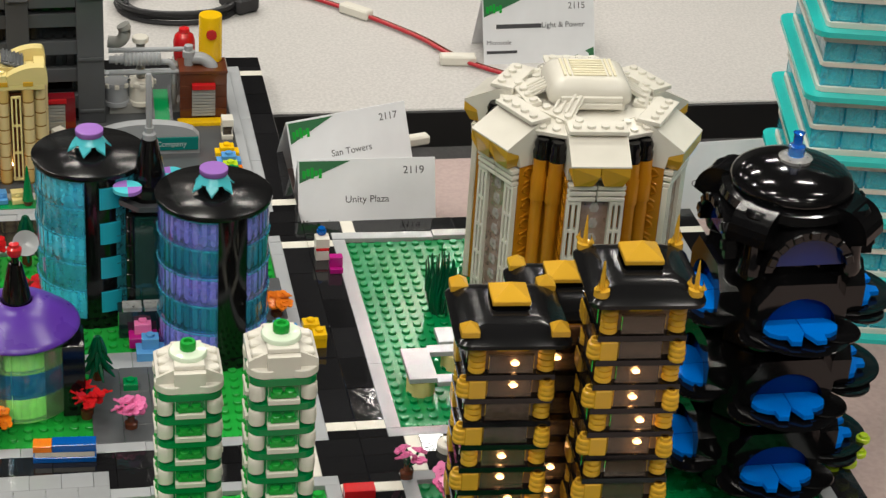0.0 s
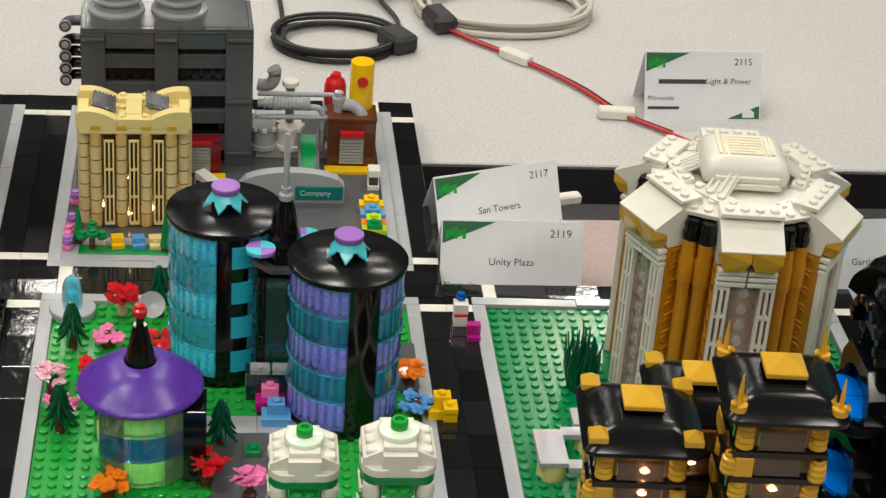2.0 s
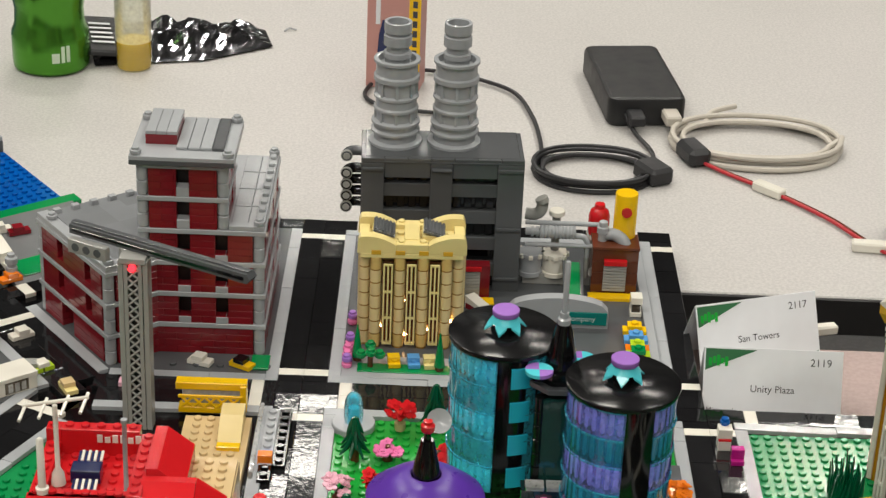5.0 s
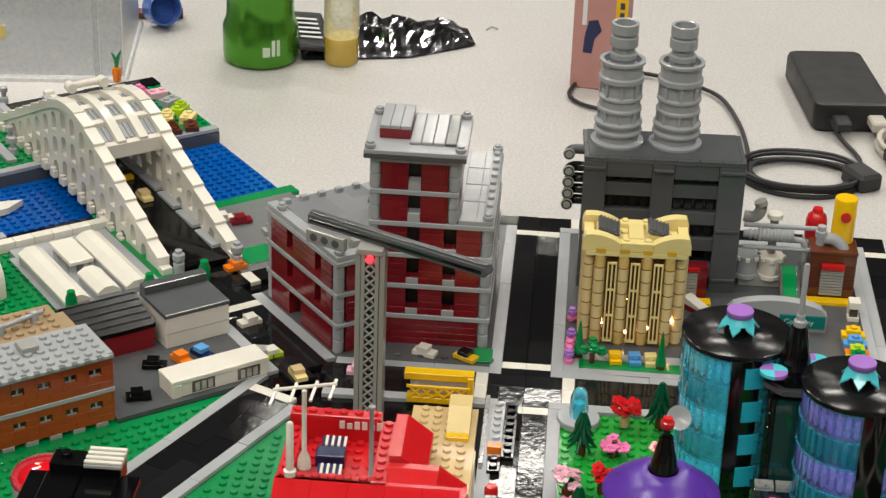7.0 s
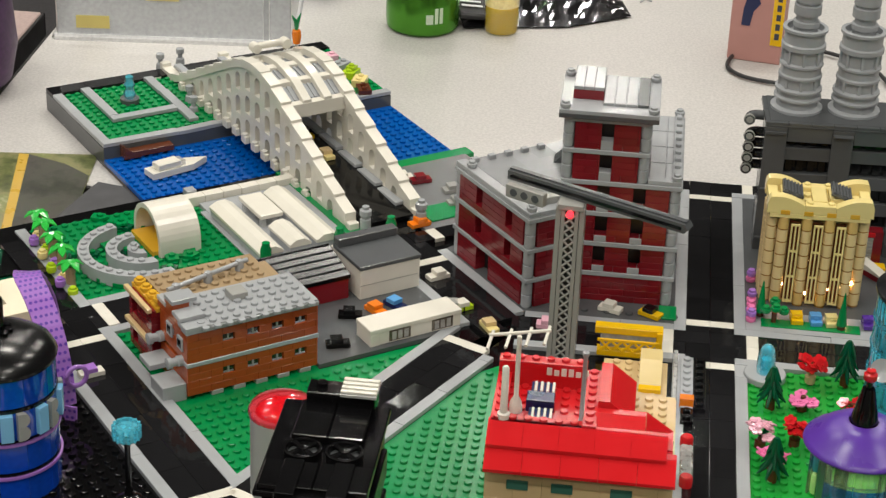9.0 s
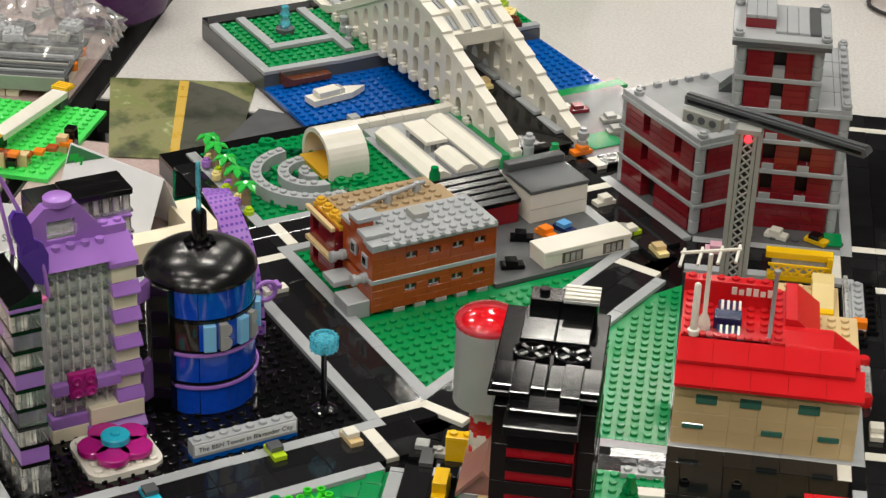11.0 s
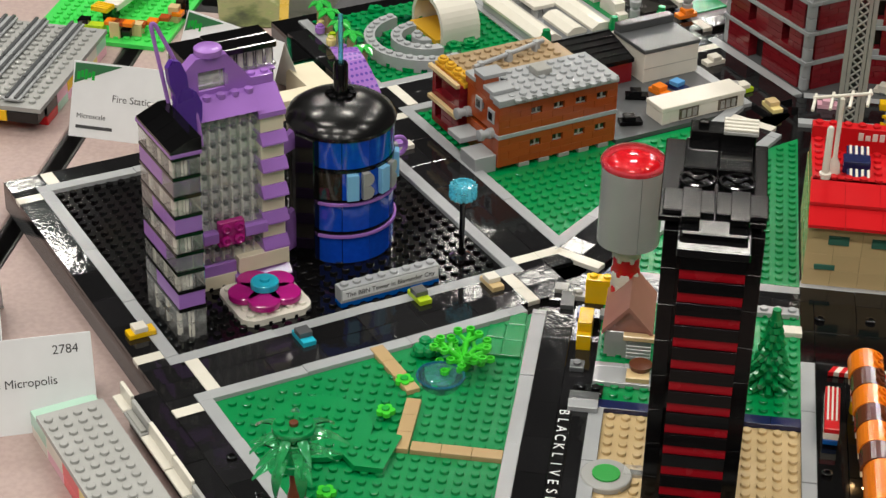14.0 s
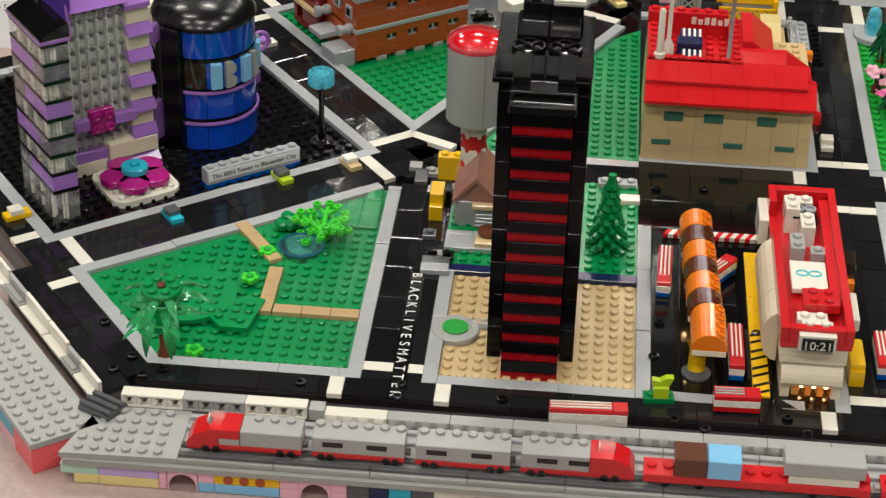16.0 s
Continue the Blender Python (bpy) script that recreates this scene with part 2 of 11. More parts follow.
        fs = [(i * n + k, (i + 1) * n + k, (i + 1) * n + (k + 1) % n, i * n + (k + 1) % n) for i in range(len(pts) - 1) for k in range(n)]
        self.add(rows, fs, True)
        self.add(rows[:n], [tuple(range(n))])
        return self.add(rows[-n:], [tuple(range(n))[::-1]])

    def mesh(self, name, mat):
        me = bpy.data.meshes.new(name)
        me.from_pydata([(a * 0.001, b * 0.001, c * 0.001) for a, b, c in self.v], [], self.f)
        me.materials.append(mat)
        me.update()
        me.set_sharp_from_angle(angle=0.68)
        me.polygons.foreach_set("use_smooth", self.s)
        return me


def brick_shape(w, d, h, studs=True, c=0.25):
    """A brick, plate or tile of w x d studs and h plates, its base centred."""
    g = G()
    g.box(-w * S / 2 + 0.06, -d * S / 2 + 0.06, 0, w * S / 2 - 0.06, d * S / 2 - 0.06, h * PLATE - 0.04, c)
    if studs:
        for i in range(int(w)):
            for j in range(int(d)):
                g.stud((i + 0.5 - int(w) / 2) * S, (j + 0.5 - int(d) / 2) * S, h * PLATE - 0.04)
    return g


def slope_shape(w, d, h, lip=0.6, flat=0.0):
    """A roof slope, w wide, falling towards -y; flat: studs' depth of level top at the back."""
    x, y, z = w * S / 2 - 0.06, d * S / 2 - 0.06, h * PLATE - 0.04
    top = y - flat * S - 0.6
    g = G().side([(-y, 0), (y, 0), (y, z), (top, z), (-y, lip)], -x, x)
    return g


def round_shape(r, h, stud=True, hollow=True, n=20):
    g = G()
    z = h * PLATE
    g.lathe([(r * 0.82, 0), (r * 0.82, 0.9), (r, 1.1), (r, z - 0.3), (r - 0.3, z), (0.01, z)], n)
    if stud:
        g.stud(0, 0, z)
    return g


SHAPES = {"brick": brick_shape, "slope": slope_shape, "round": round_shape}
MESHES = {}


def shared(shape, mat, *args):
    key = (shape, mat.name, args)
    if key not in MESHES:
        MESHES[key] = SHAPES[shape](*args).mesh(shape, mat)
    return MESHES[key]


def thing(name, x, y, z=0.0, rot=0.0, label="", category="", group="", kind=""):
    """A thing's Empty: x and y in studs, z in millimetres above the street."""
    o = new(name)
    o.empty_display_size = 0.01
    o.matrix_basis = pose(x * 0.008, y * 0.008, z * 0.001, 0, 0, rot)
    return tagged(o, label, category, group, kind)


def put(parent, name, me, x=0, y=0, z=0, rot=0, rx=0, ry=0, label=""):
    """A part on a ready mesh, placed in millimetres in its parent's frame."""
    o = new(name, me)
    o.parent = parent
    o.matrix_basis = pose(x * 0.001, y * 0.001, z * 0.001, rx, ry, rot)
    if me.materials[0].name.startswith(("clear", "crystal")):
        o.visible_shadow = False
    return tagged(o, label)


def part(name, g, mat, parent, label="", **at):
    return put(parent, name, g.mesh(name, mat), label=label, **at)


def brick(parent, mat, x, y, z, w, d, h, studs=False, rot=0, name="brick", label=""):
    """A brick of w x d studs and h plates whose base is centred at x, y (studs) and z (millimetres)."""
    return put(parent, name, shared("brick", mat, w, d, h, studs), x * S, y * S, z, rot, label=label)


def slope(parent, mat, x, y, z, w, d, h, rot=0, lip=0.6, flat=0.0, name="slope"):
    return put(parent, name, shared("slope", mat, w, d, h, lip, flat), x * S, y * S, z, rot)


def rnd(parent, mat, x, y, z, r=3.9, h=3, stud=True, name="round_brick", label=""):
    """A round brick: r in millimetres, h in plates."""
    return put(parent, name, shared("round", mat, r, h, stud), x * S, y * S, z, label=label)


def plate_studs(poly, inside, z=-3.2, thick=3.2, step=1.0, off=(0.5, 0.5), skip=None):
    """A studded plate over a polygon in studs."""
    g = G().prism([(x * S, y * S) for x, y in poly], z - thick, z)
    xs, ys = [p[0] for p in poly], [p[1] for p in poly]
    x = math.floor(min(xs)) + off[0]
    while x < max(xs):
        y = math.floor(min(ys)) + off[1]
        while y < max(ys):
            if inside(x, y):
                g.stud(x * S, y * S, z)
            y += 1
        x += 1
    return g


def in_poly(poly, margin=0.45):
    def test(x, y):
        for (ax, ay), (bx, by) in zip(poly, poly[1:] + poly[:1]):
            if ((bx - ax) * (y - ay) - (by - ay) * (x - ax)) / math.hypot(bx - ax, by - ay) < margin:
                return False
        return True
    return test


def rect(x0, y0, x1, y1):
    return [(x0, y0), (x1, y0), (x1, y1), (x0, y1)]

# ---- tables and hall ----
def laminate(name, base, speck, scale):
    m, nt, b = nodes_of(name)
    N, L = nt.nodes.new, nt.links.new
    tc = N("ShaderNodeTexCoord")
    a, c = N("ShaderNodeTexNoise"), N("ShaderNodeTexNoise")
    a.inputs["Scale"].default_value, a.inputs["Detail"].default_value = scale, 4
    c.inputs["Scale"].default_value, c.inputs["Detail"].default_value = 5, 4
    L(tc.outputs["Object"], a.inputs["Vector"])
    L(tc.outputs["Object"], c.inputs["Vector"])
    r = N("ShaderNodeValToRGB")
    r.color_ramp.elements[0].position, r.color_ramp.elements[1].position = 0.38, 0.62
    r.color_ramp.elements[0].color, r.color_ramp.elements[1].color = (*speck, 1), (*base, 1)
    L(a.outputs["Fac"], r.inputs[0])
    mx = N("ShaderNodeMix")
    mx.data_type, mx.blend_type = "RGBA", "MULTIPLY"
    r2 = N("ShaderNodeValToRGB")
    r2.color_ramp.elements[0].color, r2.color_ramp.elements[1].color = (0.86, 0.86, 0.86, 1), (1, 1, 1, 1)
    L(c.outputs["Fac"], r2.inputs[0])
    mx.inputs["Factor"].default_value = 1
    L(r.outputs[0], mx.inputs["A"])
    L(r2.outputs[0], mx.inputs["B"])
    L(mx.outputs["Result"], b.inputs["Base Color"])
    b.inputs["Roughness"].default_value = 0.42
    bp = N("ShaderNodeBump")
    bp.inputs["Strength"].default_value, bp.inputs["Distance"].default_value = 0.1, 0.0003
    L(a.outputs["Fac"], bp.inputs["Height"])
    L(bp.outputs[0], b.inputs["Normal"])
    return m


GREYTOP = laminate("grey_laminate", (0.56, 0.54, 0.52), (0.47, 0.455, 0.44), 420)
PINKTOP = laminate("pinkish_laminate", (0.44, 0.33, 0.305), (0.39, 0.29, 0.27), 300)
EDGE = abs_plastic("rubber_edge", (0.018, 0.017, 0.017), 0.5, 0.02)
CARPET = laminate("hall_carpet", (0.035, 0.032, 0.035), (0.02, 0.019, 0.02), 160)
PLASTER = laminate("hall_plaster", (0.15, 0.145, 0.14), (0.13, 0.125, 0.12), 30)
CEIL = laminate("dark_ceiling", (0.10, 0.10, 0.10), (0.07, 0.07, 0.07), 20)
ZT = -19.2


def table(x0, y0, x1, y1, top, label):
    t = thing("table", (x0 + x1) / 2, (y0 + y1) / 2, -760, 0, label, "table", "tables under the model city")
    w, d, h = (x1 - x0) * 4, (y1 - y0) * 4, 760 + ZT
    part("tabletop", G().box(-w + 3, -d + 3, h - 24, w - 3, d - 3, h, 1.0), top, t)
    g = G()
    for a, b, c_, e in ((-w, -d, w, -d + 3), (-w, d - 3, w, d), (-w, -d + 3, -w + 3, d - 3), (w - 3, -d + 3, w, d - 3)):
        g.box(a, b, h - 30, c_, e, h - 0.8, 0.8)
    part("edge_band", g, EDGE, t, "black rubber edge band")
    for sx in (-1, 1):
        for sy in (-1, 1):
            part("leg", G().cyl(0, 0, 0, h - 24, 16, n=16), EDGE, t, x=sx * (w - 90), y=sy * (d - 60))


table(-76, -90, 130, 15.4, PINKTOP, "folding table with a pinkish beige laminate top")
table(-75, 24.6, 170, 125, GREYTOP, "folding table with a pale grey speckled top")
table(-260, -110, -77.2, 70, PINKTOP, "folding table with a pinkish beige laminate top, pushed alongside")

hall = tagged(new("floor", G().box(-9000, -8000, -780, 9000, 14000, -760, 0).mesh("floor", CARPET)), kind="structure")
tagged(new("ceiling", G().box(-9000, -8000, 5200, 9000, 14000, 5300, 0).mesh("ceiling", CEIL)), kind="structure")
for nm, bx in (("wall_north", (-9000, 14000, 9000, 14100)), ("wall_south", (-9000, -8100, 9000, -8000)), ("wall_west", (-9100, -8000, -9000, 14000)), ("wall_east", (9000, -8000, 9100, 14000))):
    tagged(new(nm, G().box(bx[0], bx[1], -760, bx[2], bx[3], 5200, 0).mesh(nm, PLASTER)), kind="structure")

# ---- streets: slabs, tiles, kerb strips ----
ROT = 36.87
OX, OY = -33.4, -31.7


def W(a, b):
    """A place in the turned quarter, in studs, as a place in the city."""
    return (OX + 0.8 * a - 0.6 * b, OY + 0.6 * a + 0.8 * b)


def slab(name, poly, label, edge=DGREY, top=BLACK):
    t = thing(name, 0, 0, 0, 0, label, "", "", "structure")
    pts = [(x * S, y * S) for x, y in poly]
    part("base", G().prism(pts, ZT, -6.4), edge, t)
    part("base_plate", G().prism(pts, -6.38, -3.22), top, t)
    return t


def tiles(parent, mat, x0, y0, x1, y1, w=2, l=4, z=-3.2, name="tile"):
    """Fills a rectangle, in studs of the parent's frame, with flat tiles laid along its length."""
    along = (x1 - x0) >= (y1 - y0)
    L_, C_ = ((x1 - x0), (y1 - y0)) if along else ((y1 - y0), (x1 - x0))
    c = 0.0
    row = 0
    while c < C_ - 0.01:
        cw = min(w, C_ - c)
        p = 0.0
        first = l if row % 2 == 0 else l / 2
        while p < L_ - 0.01:
            pl = min(first if p == 0 else l, L_ - p)
            cx, cy = (x0 + p + pl / 2, y0 + c + cw / 2) if along else (x0 + c + cw / 2, y0 + p + pl / 2)
            o = brick(parent, mat, cx, cy, z + random.uniform(-0.06, 0.06), *((pl, cw) if along else (cw, pl)), 1, name=name)
            o.rotation_euler = (random.gauss(0, 0.008), random.gauss(0, 0.008), random.gauss(0, 0.0015))
            p += pl
        c += cw
        row += 1


def bar(parent, x, y, w, d, z=-3.2):
    brick(parent, WHITE, x, y, z + 0.03, w, d, 1, name="crossing_tile")


def frame_strips(parent, x0, y0, x1, y1, sides="snwe", mat=None, l=8):
    """A kerb strip one stud wide just inside a rectangle."""
    mat = mat or LGREY
    if "s" in sides:
        tiles(parent, mat, x0, y0, x1, y0 + 1, 1, l, name="kerb_tile")
    if "n" in sides:
        tiles(parent, mat, x0, y1 - 1, x1, y1, 1, l, name="kerb_tile")
    if "w" in sides:
        tiles(parent, mat, x0, y0 + 1, x0 + 1, y1 - 1, 1, l, name="kerb_tile")
    if "e" in sides:
        tiles(parent, mat, x1 - 1, y0 + 1, x1, y1 - 1, 1, l, name="kerb_tile")


def city_block(name, x0, y0, n, m, label, inner, studs=True, sides="snwe"):
    x1, y1 = x0 + n, y0 + m
    t = slab(name, rect(x0, y0, x1, y1), label)
    # bands: along x over the full width, along y between them, bars aligned with the kerbs
    for s in sides:
        if s in "sn":
            yy = y0 if s == "s" else y1 - 2
            for s0, s1 in ((x0, x0 + 3), (x0 + 4, x1 - 4), (x1 - 3, x1)):
                tiles(t, ROADB, s0, yy, s1, yy + 2)
            for q in (x0 + 3.5, x1 - 3.5):
                bar(t, q, yy + 1, 1, 2)
        else:
            xx = x0 if s == "w" else x1 - 2
            for s0, s1 in ((y0 + 2, y0 + 3), (y0 + 4, y1 - 4), (y1 - 3, y1 - 2)):
                tiles(t, ROADB, xx, s0, xx + 2, s1)
            for q in (y0 + 3.5, y1 - 3.5):
                bar(t, xx + 1, q, 2, 1)
    frame_strips(t, x0 + 2, y0 + 2, x1 - 2, y1 - 2)
    if inner:
        p = rect(x0 + 3, y0 + 3, x1 - 3, y1 - 3)
        part("studded_plate", plate_studs(p, in_poly(p)) if studs else G().prism([(a * S, b * S) for a, b in p], -6.3, -1.0), inner, t)
    return t


b_power = city_block("road_power_block", 0, 0, 32, 32, "street block with black tile roads and grey kerbs", None)
b_towers = city_block("road_towers_block", 0, -32, 32, 32, "street block with black tile roads round a bright green lot", BGREEN)
b_plaza = city_block("road_plaza_block", 32, -32, 32, 32, "street block with black tile roads round a green plaza lot", GREEN)
b_sw = city_block("road_twin_block", 0, -64, 32, 32, "street block with black tile roads and grey kerbs", BGREEN)
b_se = city_block("road_pagoda_block", 32, -64, 32, 32, "street block with black tile roads and grey kerbs", GREEN)
# inner paving of the power block: dark grey plate, green strip
p = [(3, 3), (29, 3), (29, 29), (3, 29)]
part("paving", G().prism([(a * S, b * S) for a, b in p], -3.2, -0.4), DGREY, b_power)

# red house block and the garage block, west of the main street
z_blk = slab("road_red_house_block", rect(-16, -32, 0, 0), "street block with black tile roads and grey kerbs")
for s0, s1 in ((-32, -29), (-28, -4), (-3, 0)):
    tiles(z_blk, ROADB, -2, s0, 0, s1)
for q in (-28.5, -3.5):
    bar(z_blk, -1, q, 2, 1)
tiles(z_blk, ROADB, -16, -2, -5, 0)
tiles(z_blk, ROADB, -3, -2, -2, 0)
bar(z_blk, -3.5, -1, 1, 2)
tiles(z_blk, ROADB, -16, -32, -4, -30)
tiles(z_blk, ROADB, -3, -32, -2, -30)
bar(z_blk, -3.5, -31, 1, 2)
tiles(z_blk, LGREY, -16, -30, -2, -29, 1, 8, name="kerb_tile")
tiles(z_blk, LGREY, -3, -29, -2, -2, 1, 8, name="kerb_tile")
tiles(z_blk, LGREY, -16, -3, -3, -2, 1, 8, name="kerb_tile")

g_blk = slab("road_garage_block", rect(-16, -64, 0, -32), "garage yard of black plates with grey kerbs and streets")
tiles(g_blk, BLACK, -15, -40, -3, -32, 4, 6)
tiles(g_blk, BLACK, -15, -62, -3, -40, 2, 6)
tiles(g_blk, LGREY, -16, -62, -15, -40, 1, 8, name="kerb_tile")
tiles(g_blk, LGREY, -3, -62, -2, -34, 1, 8, name="kerb_tile")
tiles(g_blk, LGREY, -15, -62, -3, -61, 1, 8, name="kerb_tile")
tiles(g_blk, BLACK, -16, -40, -15, -32, 1, 4)
for s0, s1 in ((-62, -61), (-60, -36), (-35, -32)):
    tiles(g_blk, ROADB, -2, s0, 0, s1)
for q in (-60.5, -35.5):
    bar(g_blk, -1, q, 2, 1)
for s0, s1 in ((-16, -4), (-3, 0)):
    tiles(g_blk, ROADB, s0, -64, s1, -62)
bar(g_blk, -3.5, -63, 1, 2)
tiles(g_blk, LGREY, -3, -34, -2, -33, 1, 1, name="kerb_tile")
tiles(g_blk, ROADB, -3, -33, -2, -32, 1, 1)

t_blk = slab("road_tower_block", rect(-32, -64, -16, -32), "street block with a tan studded lot, grey kerbs and tile roads")
for s0, s1 in ((-62, -61), (-60, -48), (-48, -37), (-36, -32)):
    tiles(t_blk, ROADB, -32, s0, -30, s1)
for q in (-60.5, -36.5):
    bar(t_blk, -31, q, 2, 1)
for s0, s1 in ((-32, -29), (-28, -16)):
    tiles(t_blk, ROADB, s0, -64, s1, -62)
bar(t_blk, -28.5, -63, 1, 2)
tiles(t_blk, LGREY, -30, -62, -29, -48, 1, 8, name="kerb_tile")
tiles(t_blk, LGREY, -29, -62, -16, -61, 1, 8, name="kerb_tile")
p = rect(-29, -61, -16, -48)
part("studded_plate", plate_studs(p, in_poly(p)), TAN, t_blk, "tan studded plate")
tiles(t_blk, ROADB, -30, -34, -16, -32)
p = rect(-30, -47, -16, -34)
part("lawn_plate", plate_studs(p, in_poly(p), z=-0.2, thick=6), GREEN, t_blk, "green studded plate")
tiles(t_blk, LGREY, -30, -45.5, -26, -43, 2, 4, z=-0.2, name="kerb_tile")
tiles(t_blk, NAVY, -30, -48, -16, -47, 1, 4)

# the turned quarter: park, lavender block, brick hall block, shore
park = slab("road_park_block", [(-49.2, -64), (-32, -64), (-32, -32.2), W(0, -0.1), W(-32, 0)], "wedge-shaped park block with tile roads and grey kerbs")
lawn = [W(-29, -3), (-47.7, -61), (-35, -61), (-35, -36.65)]
part("lawn_plate", plate_studs(lawn, in_poly(lawn), z=-2.6, thick=3.4), GREEN, park, "green studded lawn plate")
for s0, s1 in ((-61, -60), (-61, -36)):
    pass
tiles(park, LGREY, -35, -61, -34, -36.5, 1, 8, name="kerb_tile")
tiles(park, LGREY, -47.5, -62, -34, -61, 1, 4, name="kerb_tile")
for s0, s1 in ((-62, -61), (-60, -36), (-35, -33)):
    tiles(park, ROADB, -34, s0, -32, s1)
bar(park, -33, -60.5, 2, 1)
for s0, s1 in ((-48.6, -36), (-35, -32)):
    tiles(park, ROADB, s0, -64, s1, -62)
bar(park, -35.5, -63, 1, 2)

turned = thing("road_turned_streets", OX, OY, 0, ROT, "turned street tiles and kerbs of the diagonal quarter", "", "", "structure")
# along the park
for s0, s1 in ((-32, -29), (-28, -4), (-3, 0)):
    tiles(turned, ROADB, s0, -2, s1, 0)
for q in (-28.5, -3.5):
    bar(turned, q, -1, 1, 2)
tiles(turned, LGREY, -30, -3, -4.6, -2, 1, 8, name="kerb_tile")
tiles(turned, LGREY, -30, -16, -29, -3, 1, 8, name="kerb_tile")
for s0, s1 in ((-16.2, -4), (-3, -2)):
    tiles(turned, ROADB, -32, s0, -30, s1)
bar(turned, -31, -3.5, 2, 1)


def turned_block(x0, y0, n, m, label, name, inner, sides="snwe", kerbs="snwe", studs=True, zin=-3.2):
    t = thing(name, OX, OY, 0, ROT, label, "", "", "structure")
    q = [(a * S, b * S) for a, b in rect(x0, y0, x0 + n, y0 + m)]
    part("base", G().prism(q, ZT, -6.4), DGREY, t)
    part("base_plate", G().prism(q, -6.38, -3.22), BLACK, t)
    x1, y1 = x0 + n, y0 + m
    for s in sides:
        if s in "sn":
            yy = y0 if s == "s" else y1 - 2
            for s0, s1 in ((x0, x0 + 3), (x0 + 4, x1 - 4), (x1 - 3, x1)):
                tiles(t, ROADB, s0, yy, s1, yy + 2)
            for k in (x0 + 3.5, x1 - 3.5):
                bar(t, k, yy + 1, 1, 2)
        else:
            xx = x0 if s == "w" else x1 - 2
            for s0, s1 in ((y0 + 2, y0 + 3), (y0 + 4, y1 - 4), (y1 - 3, y1 - 2)):
                tiles(t, ROADB, xx, s0, xx + 2, s1)
            for k in (y0 + 3.5, y1 - 3.5):
                bar(t, xx + 1, k, 2, 1)
    frame_strips(t, x0 + 2, y0 + 2, x1 - 2, y1 - 2, kerbs)
    if inner:
        p = rect(x0 + 3, y0 + 3, x1 - 3, y1 - 3)
        part("studded_plate", plate_studs(p, in_poly(p), z=zin), inner, t)
    return t


bbn_blk = turned_block(-32, 0, 32, 32, "square block with a black studded lot, grey kerbs and tile roads", "road_lavender_block", BLACK)
# brick hall block: cut by the slanting street
hall_blk = thing("road_brick_hall_block", OX, OY, 0, ROT, "block with a green lawn, a grey parking yard, kerbs and tile roads", "", "", "structure")
cut = [(0, 0), (1.6, 0), (32, 14.6), (32, 32), (0, 32)]
part("base", G().prism([(a * S, b * S) for a, b in cut], ZT, -6.4), DGREY, hall_blk)
part("base_plate", G().prism([(a * S, b * S) for a, b in cut], -6.38, -3.22), BLACK, hall_blk)
lawn2a = [(3, 5.2), (27.5, 16.6), (3, 16.6)]
part("lawn_plate", plate_studs(lawn2a, in_poly(lawn2a, 0.35)), GREEN, hall_blk, "green studded lawn plate")
lawn2b = rect(3, 16.6, 15.5, 29)
part("lawn_strip", plate_studs(lawn2b, in_poly(lawn2b)), GREEN, hall_blk)
part("yard", G().prism([(a * S, b * S) for a, b in [(15.5, 16.7), (27.5, 16.7), (29, 17.5), (29, 29), (15.5, 29)]], -3.3, -0.2), DGREY, hall_blk, "dark grey parking yard")
for s0, s1 in ((1.5, 3), (4, 28), (29, 32)):
    tiles(hall_blk, ROADB, 0, s0, 2, s1)
for k in (3.5, 28.5):
    bar(hall_blk, 1, k, 2, 1)
tiles(hall_blk, LGREY, 2, 4, 3, 30, 1, 8, name="kerb_tile")
for s0, s1 in ((2, 3), (4, 28), (29, 32)):
    tiles(hall_blk, ROADB, s0, 30, s1, 32)
for k in (3.5, 28.5):
    bar(hall_blk, k, 31, 1, 2)
for s0, s1 in ((15, 28), (29, 30)):
    tiles(hall_blk, ROADB, 30, s0, 32, s1)
bar(hall_blk, 31, 28.5, 2, 1)
tiles(hall_blk, LGREY, 29, 17.5, 30, 30, 1, 8, name="kerb_tile")
tiles(hall_blk, LGREY, 3, 29, 29, 30, 1, 8, name="kerb_tile")

# slanting street, two up for one across
slant = thing("road_slanting_street", -32.6, -29.2, 0, 63.43, "slanting street of black tiles with grey kerbs", "", "", "structure")
L_SL = 29.3
tiles(slant, ROADB, 1.0, -2, L_SL - 1.2, 2, 2, 4)
tiles(slant, LGREY, 0.5, 2, L_SL + 1.6, 3, 1, 6, name="kerb_tile")
tiles(slant, LGREY, 3.2, -3, L_SL - 1.2, -2, 1, 6, name="kerb_tile")
bar(slant, L_SL - 0.7, 0, 1, 4)
bar(slant, 0.5, 0, 1, 4)
sl = math.radians(63.43)
def SLP(p, q):
    return (-32.6 + p * math.cos(sl) - q * math.sin(sl), -29.2 + p * math.sin(sl) + q * math.cos(sl))
wedge = slab("road_wedge_lawn", [(-32, -32), (-16, -32), (-16, 0), (-17.8, 0), SLP(0, 2.6), W(0, 0)], "wedge of green lawn beside the slanting street")
wl = [SLP(4, -3), (-28.4, -29), (-16.2, -29), (-16.2, -5.5)]
wl = [(-29.6, -30), (-16, -30), (-16, -5.2), SLP(26, -3), SLP(2, -3)]
part("lawn_plate", plate_studs(wl, in_poly(wl, 0.4)), GREEN, wedge, "green studded lawn plate")
tiles(wedge, LGREY, -29, -31, -16, -30, 1, 8, name="kerb_tile")
tiles(wedge, ROADB, -32, -32, -16, -31, 1, 4)
